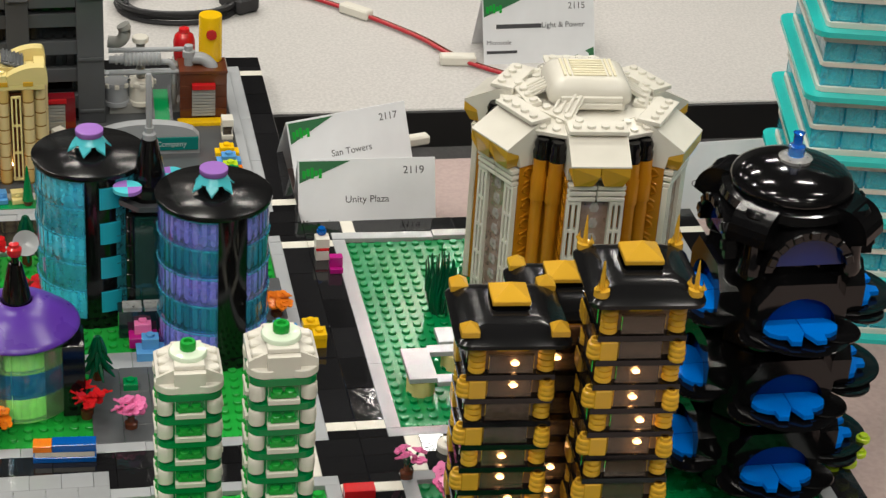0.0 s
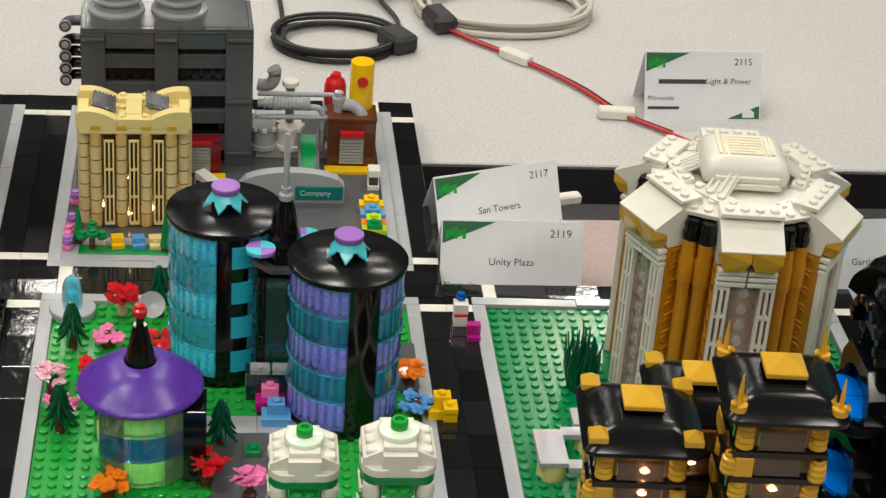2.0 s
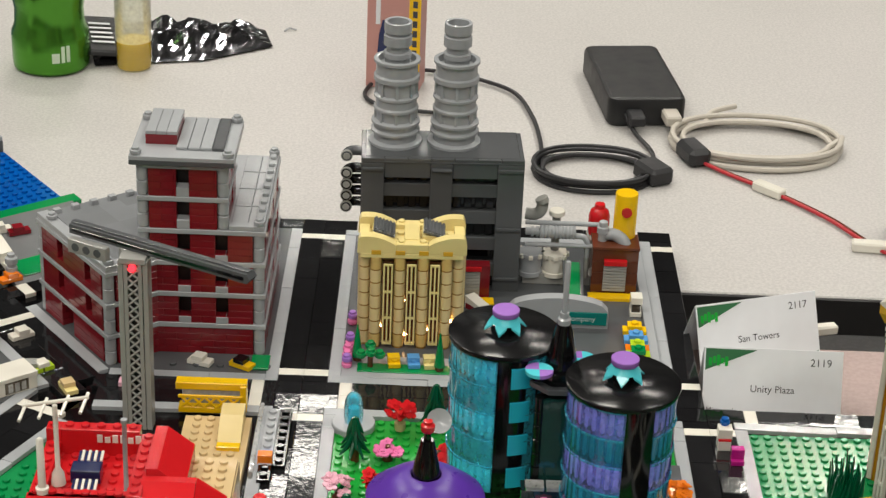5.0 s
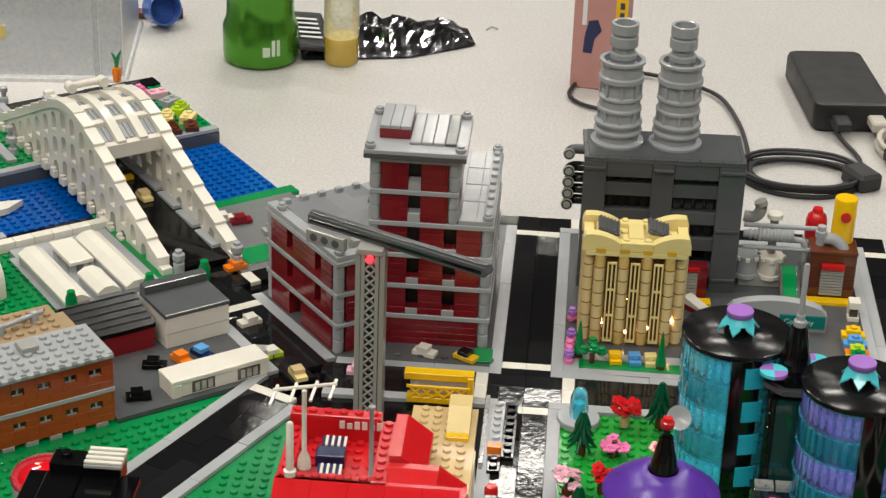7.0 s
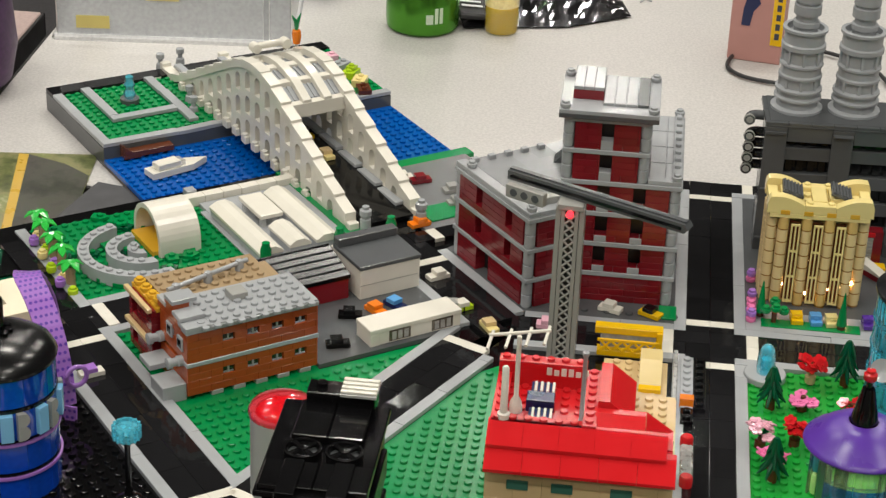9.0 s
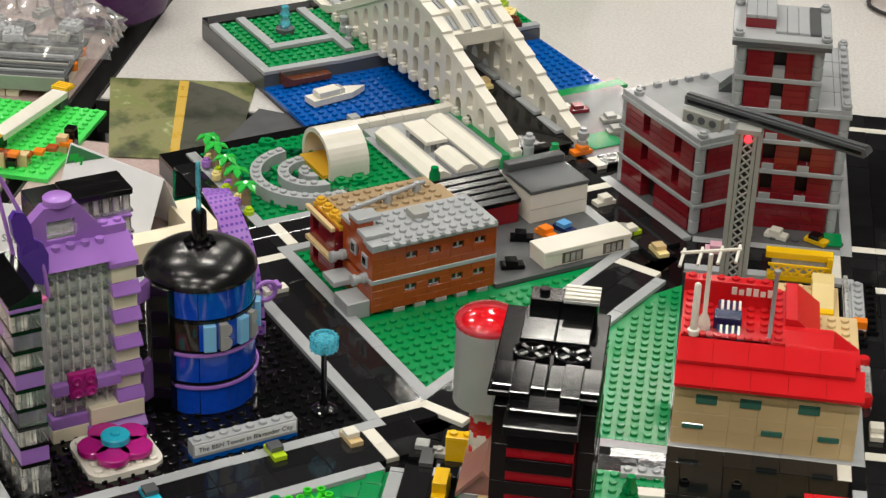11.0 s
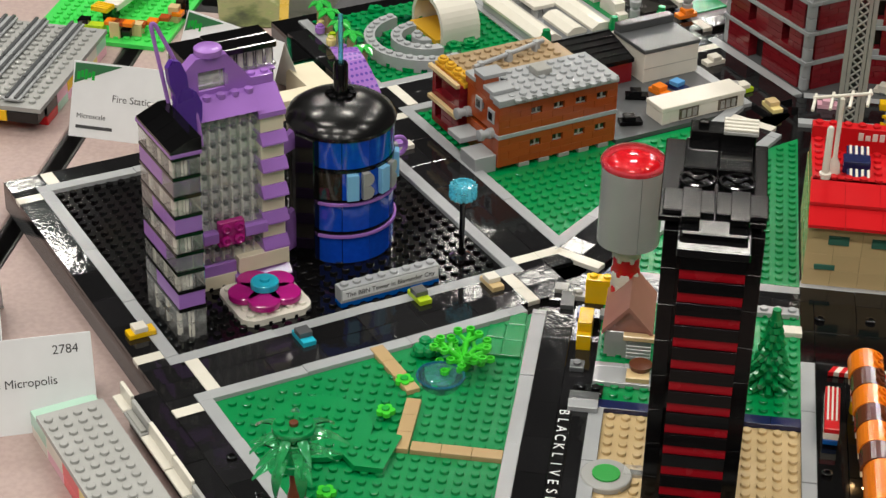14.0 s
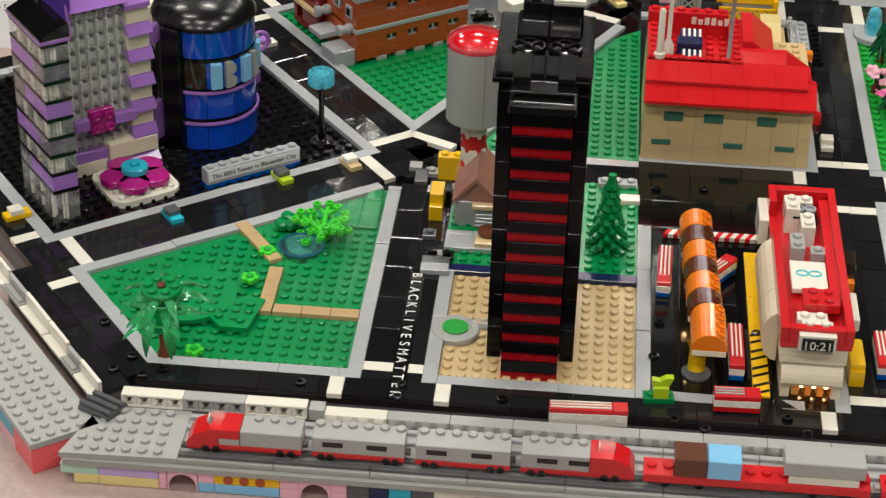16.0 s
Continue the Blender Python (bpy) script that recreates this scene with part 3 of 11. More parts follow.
for k in range(4):
    a = W(-0.5 + 0.9 * k, 1.2 - 0.3 * k)

# flatiron block
iron_poly = [(-17.8, 0), (0, 0), (0, 32), (-14, 32), W(40, 34), W(32, 32), W(32, 15)]
iron = slab("road_flatiron_block", iron_poly, "flatiron block with dark grey paving, grey kerbs and tile roads")
for s0, s1 in ((2, 3), (4, 28), (29, 32)):
    tiles(iron, ROADB, -2, s0, 0, s1)
for k in (3.5, 28.5):
    bar(iron, -1, k, 2, 1)
for s0, s1 in ((-16.5, -4), (-3, 0)):
    tiles(iron, ROADB, s0, 0, s1, 2)
bar(iron, -3.5, 1, 1, 2)
tiles(iron, LGREY, -3, 2, -2, 30, 1, 8, name="kerb_tile")
tiles(iron, LGREY, -15.5, 2, -3, 3, 1, 8, name="kerb_tile")
tiles(iron, ROADB, -12, 30, -2, 32)
part("paving", G().prism([(a * S, b * S) for a, b in [(-15.4, 3), (-3, 3), (-3, 30), (-12, 30), W(38, 31), W(35, 30), W(35, 17)]], -3.3, -0.4), DGREY, iron)
irt = thing("road_flatiron_street", OX, OY, 0, ROT, "diagonal street tiles beside the flatiron block", "", "", "structure")
for s0, s1 in ((16.5, 28), (29, 32)):
    tiles(irt, ROADB, 32, s0, 34, s1)
bar(irt, 33, 28.5, 2, 1)
tiles(irt, LGREY, 34, 17, 35, 30, 1, 8, name="kerb_tile")

# shore quarter: palm garden and music shell, bay, far bank
shore = thing("road_shore_block", OX, OY, 0, ROT, "shore block with lawn, grey paving, kerbs and tile roads", "", "", "structure")
q = [(0, 32), (40, 32), (40, 48.6), (36.6, 48.6), (36.6, 51.6), (0, 51.6)]
part("base", G().prism([(a * S, b * S) for a, b in q], ZT, -6.4), DGREY, shore)
part("base_plate", G().prism([(a * S, b * S) for a, b in q], -6.38, -3.22), BLACK, shore)
for s0, s1 in ((0, 3), (4, 28), (29, 35), (36, 40)):
    tiles(shore, ROADB, s0, 32, s1, 34)
for k in (3.5, 28.5, 35.5):
    bar(shore, k, 33, 1, 2)
tiles(shore, ROADB, 0, 34, 2, 48)
tiles(shore, LGREY, 2, 34, 3, 50, 1, 8, name="kerb_tile")
tiles(shore, LGREY, 3, 34, 29, 35, 1, 8, name="kerb_tile")
p = rect(3, 35, 19, 50)
part("lawn_plate", plate_studs(p, in_poly(p)), GREEN, shore, "green studded lawn plate")
part("paving", G().prism([(a * S, b * S) for a, b in rect(19, 35, 29, 48)], -3.3, 0), LGREY, shore)
part("bank", G().prism([(a * S, b * S) for a, b in rect(28.3, 34, 30, 51)], -3.3, 0.3), GREEN, shore)
p = rect(35.2, 34, 47, 47)
part("paving", G().prism([(a * S, b * S) for a, b in p], -8, -0.2), abs_plastic("mid_grey", (0.16, 0.165, 0.17), 0.28, 0.06), shore)
p = rect(36.6, 47, 48, 48.6)
part("bank", plate_studs(p, lambda x, y: False, z=-1), GREEN, shore)

bay = thing("water", OX, OY, 0, ROT, "blue studded plates for the bay", "", "", "structure")
q = rect(16, 51.6, 48, 64)
part("base", G().prism([(a * S, b * S) for a, b in q], ZT, -16.2), BLACK, bay)
part("water_plate", plate_studs(q, in_poly(q), z=-12.8, thick=3.3, off=(0.5, 0.1)), BLUE, bay)
q = rect(36.8, 48.7, 48, 51.58)
part("base", G().prism([(a * S, b * S) for a, b in q], ZT, -16.2), BLACK, bay)
part("water_plate", plate_studs(q, in_poly(q, 0.3), z=-12.8, thick=3.3, off=(0.5, 0.1)), BLUE, bay)
bank = thing("ground_far_bank", OX, OY, 0, ROT, "raised far bank with green studded lawns and grey paths", "", "", "structure")
q = rect(16, 64, 48, 80)
part("base", G().prism([(a * S, b * S) for a, b in q], ZT, -3.4), DGREY, bank)
p = rect(17, 65, 29, 78)
part("lawn_plate", plate_studs(p, in_poly(p), z=-2.2, thick=3), GREEN, bank)
tiles(bank, LGREY, 16, 64, 48, 65, 1, 8, z=-3.0, name="kerb_tile")
tiles(bank, LGREY, 16, 65, 17, 78, 1, 8, z=-3.0, name="kerb_tile")
tiles(bank, ROADB, 16, 78, 48, 80, 2, 4, z=-3.0)
bar(bank, 27.5, 79, 1, 2)
tiles(bank, LGREY, 19, 69, 26, 70, 1, 8, z=-1.2, name="kerb_tile")
tiles(bank, LGREY, 26, 66, 27, 78, 1, 8, z=-1.2, name="kerb_tile")
tiles(bank, LGREY, 19, 70, 20, 78, 1, 8, z=-1.2, name="kerb_tile")
p = rect(36, 65, 48, 78)
part("lawn_plate", plate_studs(p, in_poly(p), z=-2.2, thick=3), GREEN, bank)


# ---- small shared builders ----
def text(parent, words, size, mat, x, y, z, rx=0, rot=0, name="lettering", align="LEFT", ry=0, thick=0.12):
    c = bpy.data.curves.new(name, "FONT")
    c.body, c.size, c.extrude, c.align_x = words, size * 0.001, thick * 0.001, align
    c.materials.append(mat)
    o = new(name, c)
    o.parent = parent
    o.matrix_basis = pose(x * 0.001, y * 0.001, z * 0.001, rx, ry, rot)
    return o


def smooth_path(p, n=8):
    """A smooth line through points."""
    out = []
    for i in range(len(p) - 1):
        a, b, c, d = (Vector(p[max(i - 1, 0)]), Vector(p[i]), Vector(p[i + 1]), Vector(p[min(i + 2, len(p) - 1)]))
        for k in range(n):
            u = k / n
            out.append(tuple(0.5 * (2 * b + (c - a) * u + (2 * a - 5 * b + 4 * c - d) * u * u + (3 * b - a - 3 * c + d) * u ** 3)))
    return out + [tuple(p[-1])]


def arc_panel(r0, r1, z0, z1, a0, a1, n=6, lumps=0):
    """A curved wall piece; lumps: round bosses on its inner side seen through it."""
    A = [math.radians(a0 + (a1 - a0) * k / n) for k in range(n + 1)]
    g = G()
    for r, flip in ((r1, False), (r0, True)):
        vs = [(r * math.cos(a), r * math.sin(a), z) for z in (z0, z1) for a in A]
        m = n + 1
        g.add(vs, [(k, k + 1, m + k + 1, m + k) if not flip else (k + 1, k, m + k, m + k + 1) for k in range(n)], True)
    for z, flip in ((z1, False), (z0, True)):
        vs = [(r * math.cos(a), r * math.sin(a), z) for r in (r0, r1) for a in A]
        m = n + 1
        g.add(vs, [(k, m + k, m + k + 1, k + 1) if not flip else (k + 1, m + k + 1, m + k, k) for k in range(n)])
    for a in (A[0], A[-1]):
        g.add([(r * math.cos(a), r * math.sin(a), z) for r, z in ((r0, z0), (r1, z0), (r1, z1), (r0, z1))], [(0, 1, 2, 3)])
    for k in range(lumps):
        a = math.radians(a0 + (a1 - a0) * (k + 0.5) / lumps)
        g.cyl((r0 - 1.6) * math.cos(a), (r0 - 1.6) * math.sin(a), z0 + 1.5, z1 - 2.5, 2.2, n=8)
    return g


def petal_flower(parent, mat, x, y, z, r=3.2, tilt=(0, 0), heart=None):
    g = G()
    for k in range(5):
        a = 2 * math.pi * k / 5 + x
        g.cyl(r * 0.58 * math.cos(a), r * 0.58 * math.sin(a), -0.5, 0.55, r * 0.42, n=8, base=True)
    g.cyl(0, 0, -0.8, 0.9, r * 0.45, n=8, base=True)
    g.stud(0, 0, 0.9, 1.0, 0.8, 8)
    return part("flower", g, mat, parent, x=x, y=y, z=z, rx=tilt[0], ry=tilt[1])


def flower_bush(x, y, mat, label, n=5, h=13, spread=7, seed=1, pot=BROWN):
    rg = random.Random(seed)
    t = thing("flower_bush", x, y, 0, 0, label, "plant", "model flower bushes")
    part("stem", G().lathe([(3.4, -2), (3.6, 3), (2.2, 4), (1.6, 8), (0.1, 8.2)], 12), pot, t)
    n = int(n * 1.7)
    for k in range(n):
        a, rr = 2 * math.pi * k / n + rg.random(), spread * rg.uniform(0.45, 1)
        zz = h * rg.uniform(0.75, 1.15)
        px, py = rr * math.cos(a), rr * math.sin(a)
        part("twig", G().tube([(0, 0, 5), (px * 0.5, py * 0.5, zz * 0.7), (px, py, zz)], 0.7, 6), pot if pot is not BROWN else DGREEN, t)
        petal_flower(t, mat, px, py, zz, rg.uniform(4.0, 5.0), (rg.uniform(-35, 35), rg.uniform(-35, 35)))
    return t




def pine(x, y, h=26, label="dark green model pine tree with drooping fronds", mat=None, s=1.0):
    t = thing("pine_tree", x, y, 0, random.uniform(0, 360), label, "tree", "model pine trees")
    mat = mat or DGREEN
    part("trunk", G().lathe([(3.0, -2.5), (3.0, 3), (2.2, 5), (2.0, 9), (0.1, 9)], 10), BROWN, t)
    g = G()
    for tier, (z0, rr, zz) in enumerate(((h * 0.98, 5.2 * s, h * 0.62), (h * 0.72, 7.6 * s, h * 0.34), (h * 0.48, 9.4 * s, h * 0.12))):
        for k in range(7):
            a = 2 * math.pi * (k + 0.5 * tier) / 7
            ca, sa = math.cos(a), math.sin(a)
            g.tube([(ca * 0.8, sa * 0.8, z0), (ca * rr * 0.55, sa * rr * 0.55, z0 * 0.45 + zz * 0.55), (ca * rr, sa * rr, zz)], [1.5, 1.5, 0.5], 6)
    g.cyl(0, 0, h * 0.3, h * 1.02, 2.0, 1.4, 8)
    part("crown", g, mat, t)
    return t


def toy_car(x, y, rot, body, cabin, label, z=0.0):
    t = thing("toy_car", x, y, z, rot, label, "toy car", "model cars")
    brick(t, body, 0, 0, 0, 1, 2, 1, name="body")
    brick(t, cabin, 0, 0.1, 3.2, 1, 1, 1, name="cabin")
    for k in (-0.55, 0.6):
        part("axle", G().box(-3.9, k * 8 - 1, -0.3, 3.9, k * 8 + 1, 0.4), BLACK, t)
    return t


# ---- power block: bamboo-fronted tan house ----
HTAN = abs_plastic("house_tan", (0.72, 0.56, 0.28), 0.24, 0.04)
OCHRE = abs_plastic("ochre", (0.64, 0.44, 0.15), 0.24, 0.06)


def tan_house():
    t = thing("tan_house", 8.3, 10.3, -0.4, 1.5, "tan model office block with bamboo columns, lattices and wavy roof", "building")
    part("core", G().box(-30, -10, 0, 30, 16, 66), TAN, t)
    ring = G().lathe([(0.1, 0), (3.5, 0), (3.6, 0.3), (3.6, 1.5), (0.1, 1.6)], 14).mesh("amber_ring", abs_plastic("brown_amber", (0.30, 0.15, 0.03), 0.2, 0.08))
    xs = [-4.0, -3.1, -2.1, -1.15, -0.2, 0.75, 1.7, 2.65, 3.6]
    for i, x in enumerate(xs):
        if i in (2, 4, 6):
            g = G()
            for k in (-2.6, 0, 2.6):
                g.box(k - 0.5, -0.8, 3, k + 0.6, 0.8, 62, 0.2)
            for zz in (3, 22, 41, 60.6):
                g.box(-3.1, -0.7, zz, 3.1, 0.7, zz + 1.5, 0.2)
            part("lattice", g, LYEL, t, x=x * 8 + 1.6, y=-17.6)
            # brown panel over the core paints the shade behind the lattice
            part("dark_recess", G().box(-3.6, 0, 3, 3.6, 1, 62, 0), BROWN, t, x=x * 8 + 1.6, y=-12.6)
        else:
            y = -1.75 if 0 < i < 8 else -1.2
            for k in range(7):
                lab = OCHRE if 0 < i < 8 and k in (0, 6) else HTAN
                rnd(t, lab, x + 0.2, y, k * 9.4 + 0.2, 3.75, 3, False)
                put(t, "amber_ring", ring, (x + 0.2) * S, y * S, k * 9.4 - 0.4)
    for sx in (-1, 1):
        for j in range(3):
            for k in range(7):
                rnd(t, HTAN, sx * 3.95 + 0.05, -0.3 + j, k * 9.4, 3.7, 3, False)
    part("cornice", G().box(-33.5, -17.5, 66, 33.5, 20, 69.5, 0.4), LYEL, t)
    for x in (-2.9, -0.95, 0.95, 2.9):
        brick(t, AMBER, x, -1.85, 68.6, 0.8, 0.8, 1, name="bracket")
    hump = [(10.4, 75)] + [(10.6 + 22.9 * k / 14, 75.4 + 6.0 * math.sin(math.pi * min(1, (k / 14) ** 0.9 * 0.62))) for k in range(15)]
    hump += [(34.6, 79.2), (35.3, 76.4), (35.4, 69.6)]
    for y0, y1 in ((-17.5, -10.2), (12.4, 20)):
        for sx in (-1, 1):
            pr = [(sx * x, z) for x, z in [(10.4, 69.6)] + hump]
            part("curved_end", G().wall(pr if sx < 0 else pr[::-1], y0, y1), LYEL, t)
        part("flat_tile", G().box(-10.3, y0, 69.6, 10.3, y1, 76.2, 0.4), LYEL, t)
        for x in (-7, 7):
            part("tile_peg", G().stud(0, 0, 0, 2.2, 1.4), LYEL, t, x=x, y=y1 - 3, z=76.2)
    part("roof_deck", G().box(-34.5, -10.1, 69.5, 34.5, 12.3, 73, 0.3), LYEL, t)
    part("bridge_tile", G().box(-5, -10.1, 73, 5, 12.3, 76.8, 0.3), LYEL, t)
    for sx in (-1, 1):
        part("end_tile", G().box(sx * 31 - 3.4, -10.1, 73, sx * 31 + 3.4, 12.3, 76.4, 0.3), LYEL, t)
    for x in (-18, 14.5):
        g = G()
        for k in range(6):
            g.box(-6.8 + k * 2.4, -8, 0, -5.4 + k * 2.4, 8, 1.2, 0.2)
        g.box(-7.4, -8.4, -1.8, 7.4, 8.4, 0, 0.2)
        part("grille", g, DGREY, t, x=x, y=0, z=80.6, ry=18, rx=4)
        part("seat_block", G().box(x - 8, -8, 73, x + 2, 10, 78, 0.3), LYEL, t)
        for y in (-4, 5):
            part("seat_stud", G().stud(0, 0, 0), LYEL, t, x=x + 10.5, y=y, z=73)
    for x, z in ((-5, 33), (11, 12), (27, 18), (-20, 14), (-3, 8), (9, 26)):
        part("bulb", G().lathe([(0.1, -1.7), (1.7, 0), (0.1, 1.7)], 8, smooth=True), GLOW_WARM, t, x=x, y=-12.2, z=z, label="warm lit lamp")
    return t


tan_house()

# garden strip before it
garden = thing("garden_strip", 7.5, 4.7, -0.4, 0, "green garden strip with small bushes and coloured blocks", "garden")
part("lawn", G().box(-26, -7.5, 0, 40, 3.5, 1.4, 0.3), GREEN, garden)
def cone_tree(x, y, z, h):
    t = thing("cone_tree", x, y, z, 0, "small dark green cone tree with a brown foot", "tree", "small cone trees")
    part("foot", G().cyl(0, 0, 0, 3, 2.8, n=12), BROWN, t)
    part("crown", G().lathe([(3.6, 3), (3.4, 5), (0.4, h), (0.01, h)], 12, smooth=True), GREEN, t)
cone_tree(4.2, 5.6, 1, 26)
cone_tree(10.9, 4.4, 1, 27)
for x, y, m in ((7.2, 5.0, YELLOW), (8.8, 5.0, MBLUE), (10.1, 5.0, LYEL), (13.2, 5.2, PURPLE)):
    t = thing("toy_box", x, y, 1, 8, "small coloured block stack on the garden strip", "block", "coloured blocks")
    brick(t, m, 0, 0, 0, 1, 1.3, 1, True, name="plate")
    brick(t, m, 0, 0.2, 3.2, 1, 0.8, 1, True, name="plate")
bush = thing("green_shrub", 5.3, 4.6, 1, 0, "small green shrub of leaf studs on a brown stem", "shrub")
part("stem", G().cyl(0, 0, 0, 7, 1.8, n=8), BROWN, bush)
for k in range(4):
    rnd(bush, GREEN, math.cos(k * 1.6) * 0.75, math.sin(k * 1.6) * 0.6, 7 + (k % 2) * 4, 3.6, 1, True, "leaf_stud")
for x, y, m in ((3.5, 12, PINK), (3.5, 8.2, PINK), (3.4, 6.2, LAV), (3.4, 4.6, PINK), (3.4, 5.2, LAV)):
    t = thing("flower_stud", x, y, 0, 0, "round pink and lilac flower stud on the kerb", "flower", "kerb flower studs")
    rnd(t, m, 0, 0, 0, 3.4, 1, True)
    rnd(t, LAV if m is PINK else PINK, 0, 0, 4.4, 3.2, 1, True)


# ---- power station ----
def power_station():
    t = thing("power_station", 10.5, 21.9, -0.4, 2.5, "dark grey model power station with two tall grey chimneys", "building")
    hw, f, b, H = 55.5, -25, 24, 99.5
    for z in range(0, 84, 20):
        part("recessed_course", G().box(-hw + 3, f + 9, z, hw - 3, b, z + 10.2, 0.1), BLACK, t)
        part("wall_course", G().box(-hw + 3, f + 3, z + 10.3, hw - 3, b, z + 19.9, 0.3), DGREY, t)
    for x0, x1 in ((-hw, -hw + 15.6), (-8.4, 6.6), (hw - 18, hw)):
        for z0, z1 in ((0, 9.4), (9.6, 47.8), (48, 95.8)):
            part("pilaster_block", G().box(x0, f, z0, x1, f + 12, z1, 0.4), DGREY, t)
        for z in (90.4, 46.6, 8.4):
            part("ledge", G().box(x0 + 0.4, f - 1.6, z, x1 - 0.4, f, z + 2.6, 0.5), DGREY, t)
    for x0, x1 in ((-39.6, -8.6), (6.8, 37.3)):
        for z in (80, 60, 40):
            for k in range(4):
                xx = x0 + (x1 - x0) * (k + 0.5) / 4
                part("window_block", G().box(xx - 2.6, f + 6, z + 1, xx + 2.6, f + 9, z + 9.6, 0.3), BLACK, t)
        part("fascia", G().box(x0, f + 0.6, 85.2, x1, f + 12, 96, 0.3), DGREY, t)
    part("roof_deck", G().box(-hw, f, 96, hw, b, 97.4, 0.3), DGREY, t)
    for i in range(7):
        for j in range(2):
            part("roof_tile", G().box(-hw + i * 111 / 7 + 0.1, f + j * 24.5 + 0.1, 97.4, -hw + (i + 1) * 111 / 7 - 0.1, f + (j + 1) * 24.5 - 0.1, H, 0.3), DGREY, t)
    part("bar_rail", G().tube([(-7, f - 1.6, 91.5), (6, f - 1.6, 91.5)], 0.9), DGREY, t)
    ring = [(17.6, 0), (18.4, 0.6), (18.4, 2.4), (14.6, 3.4), (14.6, 8.2), (16.8, 9.0), (16.8, 10.6), (14.8, 11.6), (14.8, 14.4), (16.6, 15.2), (16.6, 17), (13.6, 18), (13.6, 24.4), (15.4, 25.2), (15.4, 27), (14.2, 28), (14.2, 33), (15.4, 34), (15.4, 35.6), (13.2, 36.6), (13.2, 45.4), (15.6, 46.4), (15.6, 49.6), (14.2, 50.6), (14.2, 58.6), (15.8, 59.4), (15.8, 61.4), (13.8, 62), (12.8, 61.6), (12.6, 57), (9, 56.6)]
    flue = [(8.4, 56), (8.4, 62), (9.4, 62.6), (9.4, 66), (7.6, 66.6), (7.6, 70.6), (9.6, 71.4), (9.6, 78), (8.2, 78.6), (8.2, 80), (9.4, 80.6), (9.4, 87.4), (8.6, 87.8), (7.2, 87.4), (7.0, 74), (0.1, 74)]
    for x in (-32.5, 8):
        ch = part("chimney", G().lathe([(r, H + z) for r, z in ring], 32), LGREY, t, x=x, y=5)
        part("flue", G().lathe([(r, H + z) for r, z in flue], 24), LGREY, ch)
        for k in range(8):
            a = math.pi * k / 4
            part("rib", G().box(-1.1, -0.9, H + 17.6, 1.1, 0.9, H + 25, 0.2), LGREY, ch, x=14 * math.cos(a), y=14 * math.sin(a), rot=math.degrees(a) + 90)
            part("rib", G().box(-1.1, -0.9, H + 36, 1.1, 0.9, H + 46, 0.2), LGREY, ch, x=13.8 * math.cos(a), y=13.8 * math.sin(a), rot=math.degrees(a) + 90)
    for k in range(5):
        y = -14 if k < 4 else -4
        part("side_pipe", G().tube(smooth_path([(-hw + 1, y + 5, 60 + k * 8.4), (-hw - 6, y + 5, 60 + k * 8.4), (-hw - 9.5, y + 1, 60 + k * 8.4), (-hw - 10, y - 5, 60 + k * 8.4)], 4), 3.5, 12), BLACK if k < 4 else DGREY, t)
        part("pipe_collar", G().lathe([(0.1, 0), (2.4, 0), (2.6, 0.4), (4.1, 0.5), (4.1, 2.2), (3, 2.6)], 14), MGREY, t, x=-hw - 10, y=y - 5.2, z=60 + k * 8.4, rx=-90)
    return t


power_station()
pipes = thing("pipe_rack", 21.0, 21.2, -0.4, 0, "grey model pipes and valves running to a brown pump house", "pipes")
part("long_pipe", G().tube([(-24, -2, 47), (30, -2, 47)], 1.7, 10), LGREY, pipes)
part("long_pipe", G().tube([(-24, -8, 33), (26, -8, 33)], 1.7, 10), LGREY, pipes)
part("bent_pipe", G().tube(smooth_path([(-4, -7, 40), (14, -7, 40), (18, -7, 38), (20, -7, 33), (20, -7, 24)], 5), 2.1, 10), LGREY, pipes)
part("hose_coil", G().lathe([(4.1 + 0.8 * (k % 2), k * 1.25) for k in range(21)], 16), LGREY, pipes, x=-14, y=-6, z=42, ry=90)
part("hose_end", G().tube([(-24, -6, 42), (-13, -6, 42)], 2.6, 10), LGREY, pipes)
for x in (-20, -16.5):
    part("pipe_clip", G().lathe([(0.1, 0), (3.6, 0), (3.6, 1.8), (0.1, 1.8)], 14), LGREY, pipes, x=x, y=-6, z=42, ry=90)
part("bent_elbow", G().tube(smooth_path([(-24, 4, 51), (-18, 3, 51), (-14, 2, 54), (-12.6, 2, 60), (-14, 2, 64)], 5), [4.2] * 16 + [4.6] * 5, 14), MGREY, pipes)
part("valve", G().lathe([(3.2, 24), (3.2, 42), (4.2, 42.6), (4.2, 47), (3.0, 47.6), (3.0, 51), (0.1, 51.4)], 16), LGREY, pipes, x=30, y=-5)
part("valve_box", G().box(25, -11, 24, 36, 0, 35, 0.5), LGREY, pipes)
part("elbow", G().tube(smooth_path([(32, -4, 41), (39, -5, 41), (44, -7, 38), (46.5, -9, 33), (46.5, -10, 27)], 5), 4.4, 14), LGREY, pipes)
for x in (-19, -2):
    part("wheel_base", G().lathe([(9, 0), (9, 3), (8.2, 3.4), (8.2, 14), (9, 14.6), (9, 17), (0.1, 17)], 20), LGREY if x < -10 else WHITE, pipes, x=x, y=2, z=6)
    for k in range(8):
        part("wheel_tooth", G().box(-1.6, -1.2, 0, 1.6, 1.2, 3, 0.3), WHITE, pipes, x=x + 9 * math.cos(k * 0.785), y=2 + 9 * math.sin(k * 0.785), z=20, rot=45 * k + 90)
